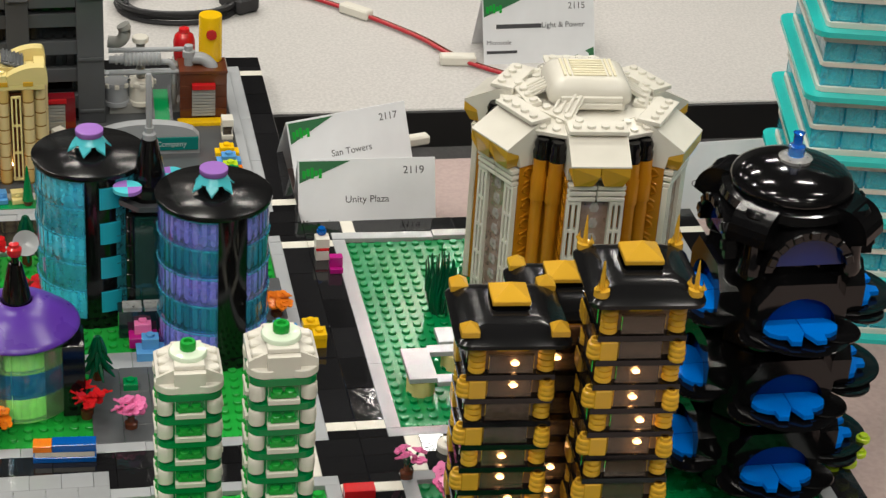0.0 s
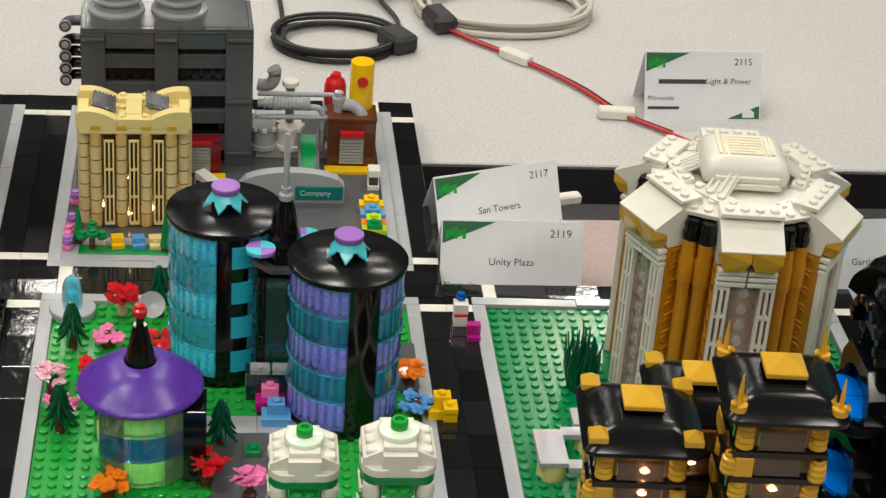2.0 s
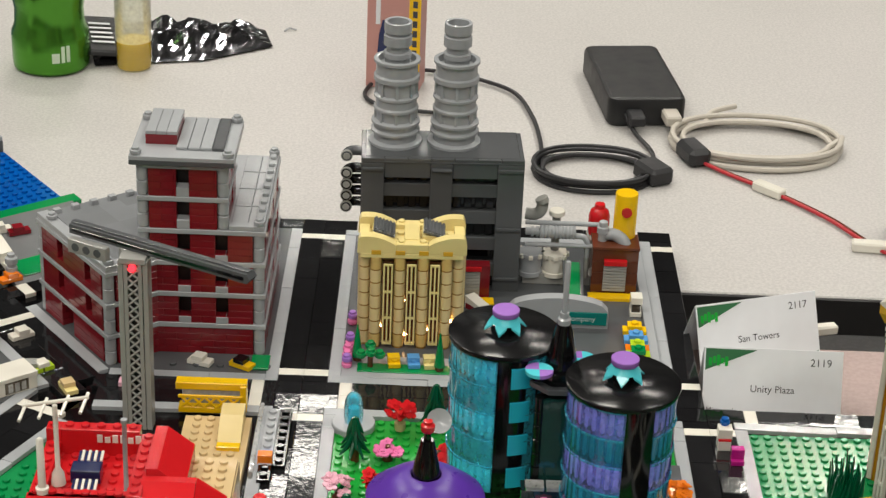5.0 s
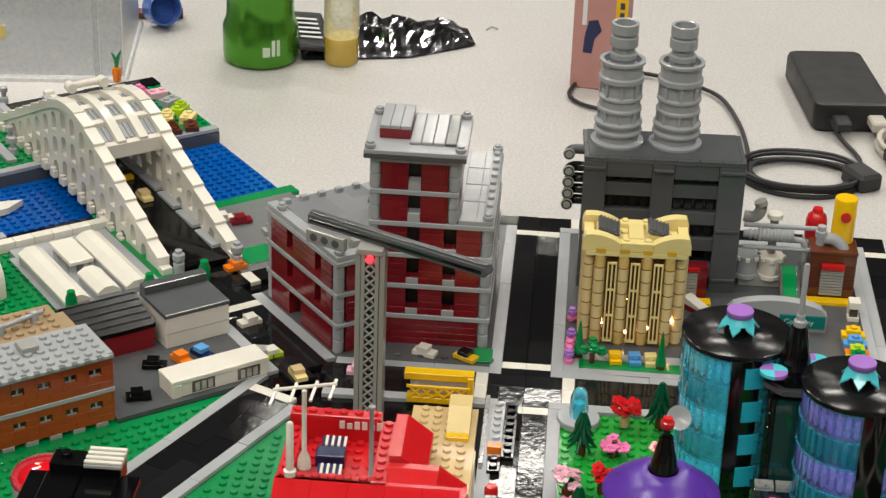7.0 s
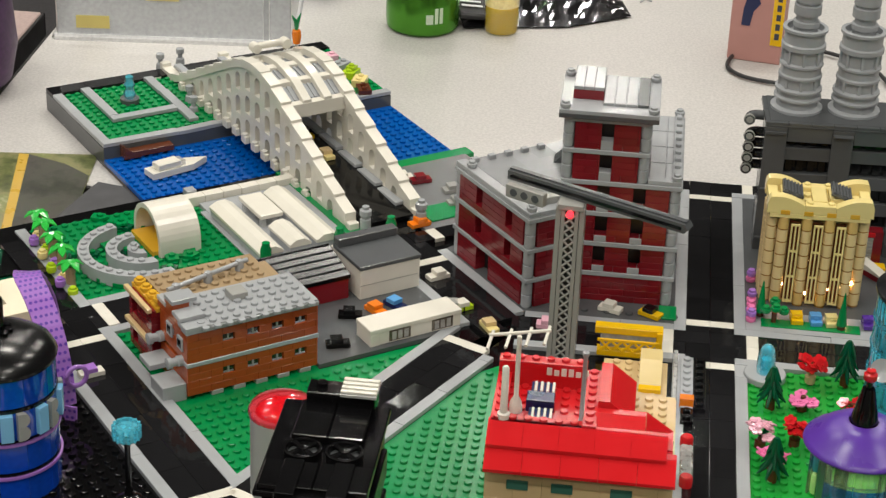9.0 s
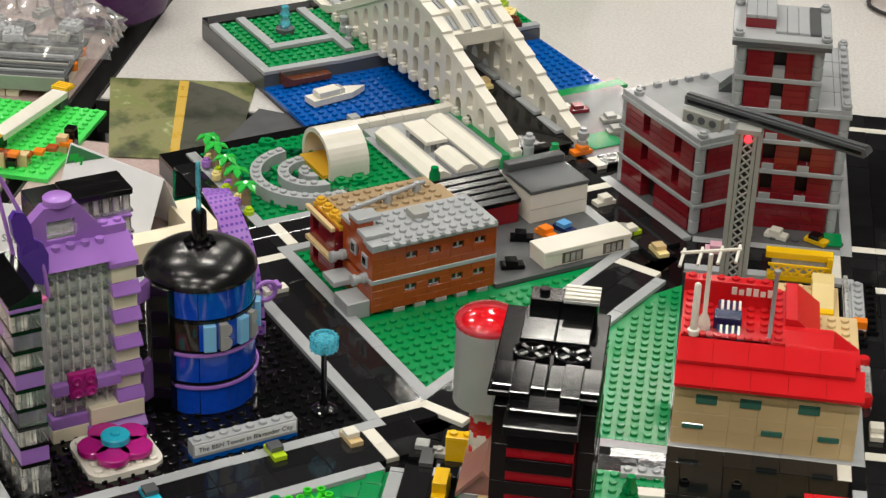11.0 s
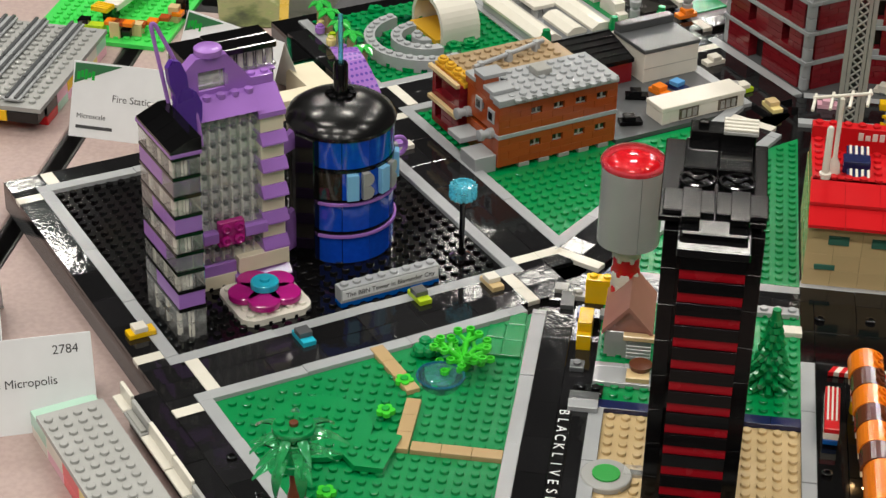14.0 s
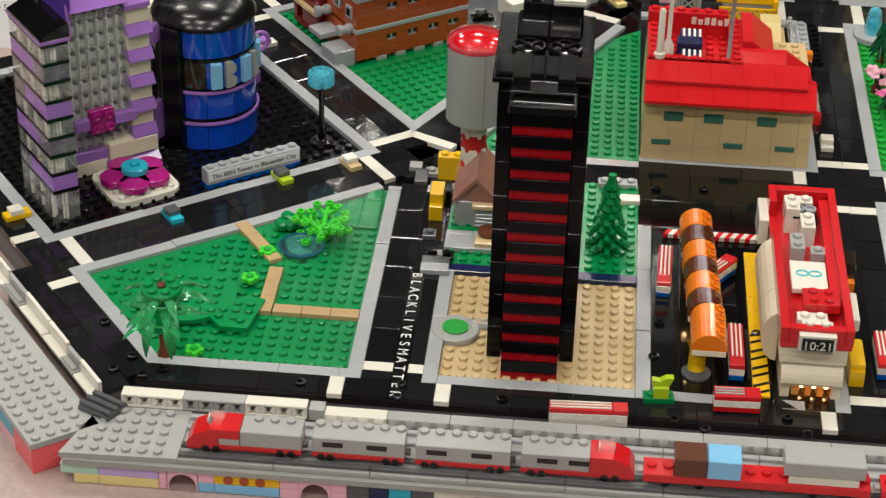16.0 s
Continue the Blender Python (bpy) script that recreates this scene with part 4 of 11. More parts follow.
part("wheel_post", G().cyl(-2, 6, 23, 50, 3, n=12), MGREY, pipes)
part("wheel_cap", G().lathe([(0.1, 50), (5.6, 50), (5.6, 53), (5, 53.6), (0.1, 53.6)], 18), WHITE, pipes, x=-2, y=6)
part("support", G().box(-24, -4, 0, 30, 8, 8, 0.4), MGREY, pipes)
for x in (-19, -2, 20, 30):
    part("support_post", G().cyl(x, -5 if x > 0 else 2, 7, 34 if x > 0 else 8, 2, n=10), MGREY, pipes)
pump = thing("pump_house", 25.9, 20.4, -0.4, 0, "brown model pump house with a shutter door", "building")
for k in range(4):
    part("brick_course", G().box(-16, -10, k * 8.6, 16, 12, k * 8.6 + 8.5, 0.3), BROWN, pump)
part("roof_plate", G().box(-16.5, -10.5, 34.4, 16.5, 12.5, 36.8, 0.3), BROWN, pump)
for k in range(9):
    part("shutter_slat", G().box(-8, -12.6, 4 + k * 2.2, 8, -11, 5.8 + k * 2.2, 0.3), MGREY, pump)
part("awning", G().box(-8, -14, 24, 8, -10, 28, 0.4), RED, pump)
part("yellow_step", G().box(-18, -20, -0.5, 18, -11.5, 2.4, 0.3), YELLOW, pump)
tank = thing("yellow_tank", 26.7, 21.7, 36.6, 0, "yellow model tank with a red dot on the pump house", "tank")
part("shell", G().lathe([(8, 0), (8, 32), (7.6, 32.6), (0.1, 32.6)], 28), YELLOW, tank)
part("red_dot", G().cyl(0, 0, 7, 9.4, 3.6, n=18), RED, tank, z=21, rx=90)
bottle = thing("red_tank", 24.6, 23.6, 30, 0, "small glossy red model gas bottle", "tank")
part("shell", G().lathe([(7, 0), (7.6, 3), (7.6, 14), (6.4, 18), (4, 20), (3.6, 23), (0.1, 23.4)], 20, smooth=True), RED, bottle)
stand = thing("tank_stand", 24.6, 23.6, -0.4, 0, "grey block under the red gas bottle", "stand")
brick(stand, MGREY, 0, 0, 0, 2, 2, 9, name="block")
brick(stand, WHITE, 0, 0, 28.8, 1.4, 1.4, 0.5, name="cap")
ramp = thing("green_ramp", 22.3, 20.0, -0.4, 0, "green chute leaning by the pump house", "chute")
part("chute", G().side([(-26, 2), (6, 16), (6, 18), (-26, 4.6)], -5, 5), GREEN, ramp)
part("rim", G().side([(-26, 2), (6, 16), (6, 21), (-26, 7)], 5.1, 7), DGREY, ramp)
part("rim", G().side([(-26, 2), (6, 16), (6, 21), (-26, 7)], -7, -5.1), DGREY, ramp)
brick(ramp, GREEN, 0.2, -3.5, 0, 1, 1, 2, True, name="block")
sign = thing("company_sign", 20.8, 13.3, -0.4, 0, "pale grey arched wall with a teal lettered company sign", "sign")
part("wall", G().wall([(-34, 0), (34, 0), (34, 12)] + [(34 - 68 * k / 16, 12 + 10 * math.sin(math.pi * k / 16) ** 0.45) for k in range(1, 16)] + [(-34, 12)], -4, 4), LGREY, sign)
part("board", G().box(2, -5.4, 3, 33, -4, 12.4, 0.3), abs_plastic("teal_board", (0.0, 0.16, 0.14), 0.3), sign)
text(sign, "Company", 5.2, abs_plastic("sign_print", (0.45, 0.62, 0.6), 0.6), 5, -5.6, 6.2, 90)
side_gate = thing("red_shutter_shed", 13.9, 17.9, -0.4, 2.5, "dark red model shed with a grey shutter", "shed")
part("wall", G().box(-13, -3, 0, 9, 6, 25, 0.3), DRED, side_gate)
for k in range(8):
    part("shutter_slat", G().box(-12, -5.4, 2 + k * 2.4, 2, -4, 4 + k * 2.4, 0.2), MGREY, side_gate)
part("lintel", G().box(-13, -6, 22, 3, -4, 25, 0.3), RED, side_gate)
part("step", G().box(-8, -14, -0.5, 12, -5, 2, 0.3), YELLOW, side_gate)
ram = thing("white_ramp_block", 14.3, 15.0, -0.4, 40, "white and dark red tilted block by the tan house", "block")
part("beam", G().side([(-12, 0), (12, 0), (12, 9), (-12, 5)], -4, 4), WHITE, ram)
part("stripe", G().box(-4.4, -11, 0, -4.1, 11, 4, 0.1), DRED, ram)
booth = thing("white_booth", 27.6, 15.6, -0.4, 0, "small white and grey model ticket booth", "booth")
brick(booth, WHITE, 0, 0, 0, 1, 1, 1)
part("window", G().box(-3, -3, 3.2, 3, 3, 10, 0.3), T_SMOKE, booth)
part("back_wall", G().box(-4, 2, 3.2, 4, 4, 10, 0.2), WHITE, booth)
brick(booth, WHITE, 0, 0, 10, 1, 1.2, 1.6)
for i, (m1, m2, y) in enumerate(((YELLOW, YELLOW, 11.6), (MBLUE, MBLUE, 10.0), (ORANGE, LIME, 8.4), (LIME, GREEN, 7.4))):
    t = thing("market_stall", 27.2, y, -0.4, 0, "small stack of coloured blocks like a market stall", "stall", "market stalls")
    brick(t, m1, -0.4, 0, 0, 1, 1, 1, name="plate")
    brick(t, m2, 0.6, 0, 0, 1, 1, 1, True, name="plate")
    brick(t, m1, 0, 0, 3.2, 2, 1, 1, name="plate")
    brick(t, m2, 0, 0.1, 6.4, 1.2, 1, 1, True, name="plate")
part("paving_strip", G().box(3 * 8, 3 * 8, -0.4, 29 * 8, 6.5 * 8, 0.2, 0.2), LGREY, b_power)
part("kerb_curb", G().box(28.2 * 8, 3 * 8, -0.4, 29 * 8, 29 * 8, 3.2, 0.3), LGREY, b_power)


# ---- towers block: round glass towers ----
PALE_TEAL = abs_plastic("pale_teal", (0.16, 0.78, 0.92), 0.3, 0.1)
PALE_VIOLET = abs_plastic("pale_violet", (0.46, 0.44, 0.90), 0.3, 0.1)
DIM_TUBE = abs_plastic("dim_tube", (0.05, 0.30, 0.36), 0.2, 0.3)
PALE_GREEN = abs_plastic("pale_green", (0.50, 0.85, 0.30), 0.3, 0.1)


def inner_tube(mat, h):
    key = ("inner_tube", mat.name, h)
    if key not in MESHES:
        MESHES[key] = G().lathe([(0.5, 0), (2.6, 0.6), (2.9, 2), (2.9, h - 3), (2.3, h - 1.9), (0.4, h - 1.6)], 10, smooth=True).mesh("inner_tube", mat)
    return MESHES[key]


def glass_tower(name, x, y, tiers, z0, zt, rot, label, squares=None, r=31.0):
    t = thing(name, x, y, 0, rot, label, "building")
    part("core", G().cyl(0, 0, -2, zt, r - 7.5, n=24), abs_plastic("tower_core", (0.04, 0.16, 0.24), 0.3), t)
    h = (zt - z0) / len(tiers)
    spans = ((-78, -28), (-28, 22), (50, 100), (100, 150), (150, 200), (200, 250))
    for i, m in enumerate(tiers):
        za, zb = z0 + i * h, z0 + (i + 1) * h - 0.4
        for a0, a1 in spans:
            part("glass_panel", arc_panel(r - 1.4, r, za, zb, a0 + 0.5, a1 - 0.5, 6), m, t)
            part("panel_lip", arc_panel(r, r + 0.8, zb - 0.7, zb, a0 + 0.5, a1 - 0.5, 6), T_TEAL, t)
            tube_mat = (PALE_TEAL if m is T_TEAL else PALE_VIOLET) if i % 2 == 0 else DIM_TUBE
            for q in range(5):
                an = math.radians(a0 + (q + 0.5) * (a1 - a0) / 5)
                put(t, "inner_tube", inner_tube(tube_mat, h), (r - 3.9) * math.cos(an), (r - 3.9) * math.sin(an), za + 1)
    for a0, a1 in ((22, 50), (250, 282)):
        part("pier", arc_panel(r - 6, r - 0.6, -2, zt, a0, a1, 4), BLACK, t)
    part("foot_ring", G().lathe([(r, -3), (r, z0 - 0.3), (r - 8, z0 - 0.3)], 32), BLACK, t)
    if squares:
        for i in range(4):
            part("blue_panel", arc_panel(r - 0.4, r + 0.5, z0 + 4 + i * h * 1.25, z0 + 4 + i * h * 1.25 + 13, squares - 11, squares + 11, 4), AZURE, t)
        part("pier", arc_panel(r - 6, r - 0.4, -2, zt, squares - 14, squares + 14, 4), BLACK, t)
    part("roof", G().lathe([(r + 1.2, zt), (r + 1.6, zt + 0.6), (r + 1.6, zt + 2.6), (r + 0.8, zt + 3.2), (0.1, zt + 3.6)], 48), SATIN, t, "scuffed black round roof plate")
    c = part("finial_post", G().lathe([(6, zt + 3.2), (5.5, zt + 9), (4, zt + 10), (0.1, zt + 10)], 18), BLACK, t)
    g = G()
    for k in range(6):
        a = 2 * math.pi * k / 6
        ca, sa = math.cos(a), math.sin(a)
        for w, s in ((0.36, 1), ):
            pts = [(4 * math.cos(a - w), 4 * math.sin(a - w), zt + 15), (9.6 * math.cos(a - w), 9.6 * math.sin(a - w), zt + 9.5), (12.4 * ca, 12.4 * sa, zt + 5.8), (9.6 * math.cos(a + w), 9.6 * math.sin(a + w), zt + 9.5), (4 * math.cos(a + w), 4 * math.sin(a + w), zt + 15)]
            g.add(pts + [(p[0], p[1], p[2] - 1.2) for p in pts], [(0, 1, 2, 3, 4), (9, 8, 7, 6, 5), (0, 5, 6, 1), (1, 6, 7, 2), (2, 7, 8, 3), (3, 8, 9, 4)])
    g.lathe([(9.2, zt + 9.8), (6, zt + 15), (0.1, zt + 15.4)], 18, smooth=True)
    part("petal_skirt", g, AQUA, t, "bright aqua petals")
    part("cap_disc", G().lathe([(7.6, zt + 14), (7.9, zt + 14.5), (7.9, zt + 17), (7.5, zt + 17.4), (0.1, zt + 17.4)], 24), LAV, t, "lavender disc")
    return t


glass_tower("teal_tower", 15.4, -10.2, [T_TEAL] * 5, 4, 92, 12, "round teal glass model tower with black piers and roof", squares=-72 - 12)
glass_tower("violet_tower", 23.5, -16.7, [T_VIOLET, T_DTEAL, T_VIOLET, T_DTEAL, T_VIOLET], 4, 92, 20, "round violet and teal glass model tower, black roof", r=30.6)


def mid_tower():
    t = thing("black_link_tower", 19.4, -12.9, 0, 0, "narrow black model tower with spire between glass towers", "building")
    oc = lambda r: [(r * math.cos(math.pi / 8 + k * math.pi / 4), r * math.sin(math.pi / 8 + k * math.pi / 4)) for k in range(8)]
    part("shaft", G().prism(oc(15), -2, 76), BLACK, t)
    part("glass_shaft", G().box(-10, -16.5, 8, 10, -13, 72, 0.4), clear_plastic("clear_dark_green", (0.01, 0.06, 0.05), 0.05, 0.8), t)
    for x in (-11.5, 11.5):
        for k in range(8):
            rnd(t, BLACK, x / 8, -1.75, k * 9.2, 3.2, 2.8, False)
    part("cap_plate", G().prism(oc(19), 76, 79), DGREY, t, "dark grey octagonal plate")
    part("cap_block", G().prism(oc(14), 79, 86), BLACK, t)
    part("cone", G().lathe([(9.5, 86), (9, 90), (4.6, 112), (4.2, 113), (0.1, 113)], 20), BLACK, t)
    part("antenna_foot", G().lathe([(3.8, 113), (3.8, 116), (2.6, 117), (2.6, 120), (0.1, 120)], 14), LGREY, t)
    part("antenna", G().lathe([(1.7, 119), (1.7, 151), (1.2, 152), (0.1, 152)], 12), LGREY, t)
    for x, y in ((-13, -13), (12, 2)):
        g1, g2 = G(), G()
        for k in range(4):
            (g1 if k % 2 else g2).add(*(lambda P: (P + [(p[0], p[1], p[2] - 2) for p in P], [tuple(range(len(P)))] + [(i, (i + 1) % len(P), len(P) + (i + 1) % len(P), len(P) + i)[::-1] for i in range(len(P))]))([(0, 0, 0)] + [(8 * math.cos(math.pi / 2 * k + math.pi / 12 * i), 8 * math.sin(math.pi / 2 * k + math.pi / 12 * i), 0) for i in range(7)]))
        part("quarter_disc", g1, LAV, t, x=x, y=y, z=90)
        part("quarter_disc", g2, AQUA, t, x=x, y=y, z=90)
        part("disc_post", G().cyl(x, y, 84, 88, 4, n=12), BLACK, t)
    part("entrance", G().box(-20, -26, 0, 14, -15, 18, 0.5), clear_plastic("clear_dark", (0.012, 0.03, 0.03), 0.05, 0.85), t)
    for x in (-12, 0):
        part("entrance_light", G().box(x - 5.5, -27.5, 18, x + 5.5, -19, 21, 0.4), T_CLEAR, t, "clear glass plate")
    return t


mid_tower()


def purple_drum():
    t = thing("purple_roofed_drum", 10.1, -23.0, 0, 0, "round green glass model hall under a shiny purple roof", "building")
    r = 28.6
    part("core", G().cyl(0, 0, -2, 46, r - 7, n=24), abs_plastic("pale_core", (0.06, 0.16, 0.09), 0.4), t)
    for i, m in enumerate((T_NEON, T_DTEAL, T_NEON)):
        for k in range(9):
            a0 = -90 + 20 + k * 36
            if k % 9 == 8:
                continue
            part("glass_panel", arc_panel(r - 1.4, r, 2 + i * 15, 16.6 + i * 15, a0 - 64, a0 - 28.6, 6), m, t)
            for q in range(4):
                an = math.radians(a0 - 64 + (q + 0.5) * 35.4 / 4)
                put(t, "inner_tube", inner_tube(PALE_GREEN if i != 1 else DIM_TUBE, 15.0), (r - 4.6) * math.cos(an), (r - 4.6) * math.sin(an), 2.6 + i * 15)
    part("pier", arc_panel(r - 5, r - 0.3, -2, 47, -122, -106, 4), BLACK, t)
    part("doorway", G().box(22, -18, -2, 34, 4, 42, 0.5), BLACK, t)
    prof = [(r + 3.6, 46.5), (r + 3.9, 47.2), (r + 3.6, 48.2)] + [(r + 3.6 - (r - 5) * (k / 12), 48.2 + 13.5 * math.sin(math.pi / 2 * k / 12) ** 1.1) for k in range(1, 13)]
    part("roof", G().lathe(prof, 56, smooth=True), PURPLE, t, "glossy purple dished roof")
    part("roof_under", G().lathe([(2, 46.4), (r + 3.6, 46.5)], 40), PURPLE, t)
    part("cone", G().lathe([(8, 61), (7.6, 64), (3.8, 82), (3.4, 83), (0.1, 83)], 18), BLACK, t)
    part("post", G().cyl(0, 0, 83, 89, 2, n=10), BLACK, t)
    part("red_knob", G().lathe([(3.2, 88), (3.9, 89), (3.9, 92), (2.6, 93), (2.6, 94.5), (0.1, 94.5)], 14), RED, t)
    part("dish", G().lathe([(0.1, 0), (3, 0.4), (6.6, 2.2), (6.8, 2.8), (3, 1.4), (0.1, 1.0)], 24, smooth=True), LGREY, t, "pale grey dish", x=5.5, y=4, z=92, rx=52, ry=14)
    return t


purple_drum()
# garden things
fnt = thing("fountain", 4.4, -4.3, -2, 0, "clear blue fountain figure on a grey round basin", "fountain")
part("basin", G().lathe([(13.5, 0), (13.5, 3.6), (13, 4.2), (0.1, 4.2)], 32), LGREY, fnt)
part("jet", G().lathe([(5.6, 4), (6.2, 9), (5.6, 18), (4.4, 22), (2, 24.5), (0.1, 25)], 14, smooth=True), T_LBLUE, fnt)
part("jet_core", G().lathe([(3.4, 4), (3.4, 14), (0.1, 15)], 10), AZURE, fnt)
pine(4.7, -9.0, 27)
pine(10.7, -4.4, 30)
pine(15.3, -21.2, 27)
pine(4.6, -19.4, 27)
pine(21.6, -31.0, 27)
flower_bush(8.0, -4.4, RED, "red model flower bush on a tan stem", 6, 13, 8, 3, TAN)
flower_bush(7.2, -8.8, PINK, "pink model flowers among the lawn studs", 5, 5, 9, 4)
flower_bush(11.0, -9.3, RED, "red model flower bush", 5, 6, 7, 5)
flower_bush(3.8, -15.0, LPINK, "pale pink model flower bush", 6, 13, 8, 6)
flower_bush(6.4, -14.2, RED, "red model flower bush", 6, 12, 7, 7)
flower_bush(4.6, -17.6, PINK, "pink model flowers on stems", 5, 8, 7, 8)
flower_bush(14.4, -25.4, RED, "red model flower bush in a brown pot", 8, 14, 10, 9)
flower_bush(17.2, -27.2, PINK, "pink model flower bush in a brown pot", 6, 14, 8, 10)
flower_bush(8.2, -27.2, ORANGE, "orange model flower bush in a brown pot", 6, 11, 8, 11)
flower_bush(28.4, -13.8, ORANGE, "orange model flower bush", 6, 10, 7, 12)
flower_bush(28.7, -17.4, MBLUE, "pale blue model flower bush", 6, 6, 8, 13)
dish = thing("satellite_dish", 12.9, -6.2, 6, 0, "pale grey dish tilted on the lawn", "dish")
part("dish", G().lathe([(0.1, 0.8), (5, 1.2), (9.6, 3.4), (9.8, 2.8), (5, 0), (0.1, -0.4)], 24, smooth=True), LGREY, dish, rx=62, rot=20, z=7)
part("mast", G().cyl(0, 0, -8, 6, 1.5, n=8), DGREY, dish)
pavers = thing("pavement_court", 17.2, -24.5, -3.2, 0, "grey paved court between the towers", "", "", "structure")
tiles(pavers, DGREY, -2.5, -4.5, 3.5, 4.5, 2, 4, z=0.2)
tiles(pavers, LGREY, -3.5, 4.5, 3.5, 6.5, 2, 4, z=0.2)
tiles(pavers, DGREY, 7, 10, 12, 16, 2, 4, z=0.2)
for x, y, m1, m2, lab in ((19.0, -18.6, MBLUE, MBLUE, "blue model chair of stacked plates"), (18.6, -16.6, MAGENTA, PINK, "magenta model chair of stacked plates"), (30.4, -17.6, YELLOW, YELLOW, "yellow model block on the kerb")):
    t = thing("block_chair", x, y, -1, 0, lab, "chair", "block chairs")
    brick(t, m1, 0, 0, 0, 2, 1.5, 2, name="seat")
    brick(t, m2, 0, 0.3, 6.4, 1.2, 1, 2, True, name="backrest")
grb = thing("green_block", 17.4, -22.4, -2.5, 0, "small green studded block on the court", "block")
brick(grb, GREEN, 0, 0, 0, 1, 1, 2, True)


# ---- plaza block: white and gold hexagonal hall ----
PALEY = abs_plastic("pale_cream", (0.80, 0.74, 0.55), 0.25, 0.03)
HGOLD = abs_plastic("pearl_gold", (0.54, 0.225, 0.010), 0.3, 0.06, 0.06, 0.15)


def hex_hall():
    t = thing("white_gold_hall", 50.6, -11.5, -2, -5, "six-sided white and gold model hall with lattice bays", "building")
    R = 58.0
    hexa = lambda r, a0=0: [(r * math.cos(math.pi / 3 * k + a0), r * math.sin(math.pi / 3 * k + a0)) for k in range(6)]
    part("core", G().prism(hexa(40), 0, 112), abs_plastic("gold_core", (0.22, 0.13, 0.03), 0.4), t)
    rose = clear_plastic("clear_rose", (0.42, 0.30, 0.24), 0.06, 0.5)
    jewel = G().lathe([(0.1, 0), (5.4, 1.4), (5.8, 4), (5.2, 7.4), (0.1, 9)], 8).mesh("jewel", T_CLEAR)
    for k in range(6):
        a = -90 + 60 * k
        ca, sa = math.cos(math.radians(a)), math.sin(math.radians(a))
        at = dict(x=R * ca, y=R * sa, rot=a + 90)
        # two ladder lattices beside the glass, stacked bars under the eave
        for sx in (-1, 1):
            g = G()
            for x in (9.0, 12.2, 15.4):
                g.box(sx * x - 0.95, -3.0, 0, sx * x + 0.95, 0.6, 92, 0.3)
            for z in (0, 18, 36, 54, 72, 89.6):
                g.box(sx * 12.2 - 4.1, -2.9, z, sx * 12.2 + 4.1, 0.5, z + 2.2, 0.2)
            part("lattice", g, WHITE, t, **at)
            part("gold_back", G().box(sx * 12.2 - 3.6, 3, 0, sx * 12.2 + 3.6, 4, 92, 0.1), HGOLD, t, **at)
            part("side_wall", G().box(sx * 16.15 - 0.3, 0.8, 0, sx * 16.15 + 0.3, 16, 112, 0.1), HGOLD, t, **at)
            vine = G()
            for q in range(9):
                vine.tube(smooth_path([(0, 4, 5 + q * 11), (0, 10, 7 + q * 11), (0, 12, 11 + q * 11), (0, 7, 14 + q * 11), (0, 4, 11 + q * 11), (0, 7, 9 + q * 11)], 3), 0.7, 6)
            part("vine_relief", vine, HGOLD, t, x=R * ca - sx * 16.6 * sa, y=R * sa + sx * 16.6 * ca, rot=a + 90)
        for q, z in enumerate((92.4, 96.2, 100)):
            g = G().box(-16.2, -3.6 - 0.5 * q, z, -0.4, 1, z + 2.5, 0.3)
            part("grille_bar", g.box(0.4, -3.6 - 0.5 * q, z, 16.2, 1, z + 2.5, 0.3), WHITE, t, **at)
        part("grille_back", G().box(-15.5, 1.2, 91, 15.5, 2.6, 110, 0.2), MGREY, t, **at)
        part("bay_glass", G().box(-8.0, -0.6, 0, 8.0, 2, 91, 0.3), rose, t, **at)
        for z in range(3, 88, 10):
            put(t, "jewel", jewel, (R - 4) * ca, (R - 4) * sa, z)
        # pearl gold eave of two scallops under a sloping white wedge
        for x in (-8.4, 8.4):
            sc = [(x - 8.2, 110.4), (x - 5.2, 103.4), (x + 5.2, 103.4), (x + 8.2, 110.4), (x + 8.2, 116.2), (x - 8.2, 116.2)]
            g = G()
            n = len(sc)
            g.add([(px, -9.4 if pz > 109 else -6.4, pz) for px, pz in sc] + [(px, 2, pz) for px, pz in sc], [tuple(range(n)), tuple(range(n, 2 * n))[::-1]] + [(q, n + q, n + (q + 1) % n, (q + 1) % n) for q in range(n)])
            part("gold_eave", g, AMBER, t, "pearl gold eave", **at)
        part("roof_wedge", G().side([(-9.6, 116.3), (-9.6, 117.2), (11, 128.6), (20, 128.6), (20, 104), (0.5, 104), (-1, 112)], -16.9, 16.9), WHITE, t, **at)
        part("wedge_plate", G().box(-16.9, 6, 128.7, 16.9, 20, 131.2, 0.3), WHITE, t, **at)
        for i in range(4):
            part("plate_stud", G().stud(0, 0, 131.2), WHITE, t, x=(R - 11) * ca - (i - 1.5) * 8 * sa, y=(R - 11) * sa + (i - 1.5) * 8 * ca)
        # corner: gold column pair, gold screen, black caps, tilted studded plates
        b = math.radians(a + 30)
        cb, sb = math.cos(b), math.sin(b)
        for d in (-4.7, 4.7):
            cx, cy = 52 * cb - d * sb, 52 * sb + d * cb
            part("gold_column", G().lathe([(3.8, 0), (3.8, 84), (4.6, 84.5), (4.6, 100), (4.0, 101), (4.0, 110), (0.1, 110)], 16), HGOLD, t, x=cx, y=cy)
            part("black_cap", G().lathe([(3.6, 109), (5.0, 110), (5.4, 114), (4.4, 116), (5.0, 119), (3.6, 122), (0.1, 122)], 12), BLACK, t, x=cx * 0.97, y=cy * 0.97)
        part("gold_wall", G().box(-17, 3, 0, 17, 6, 109, 0.3), HGOLD, t, x=51 * cb, y=51 * sb, rot=a + 120)
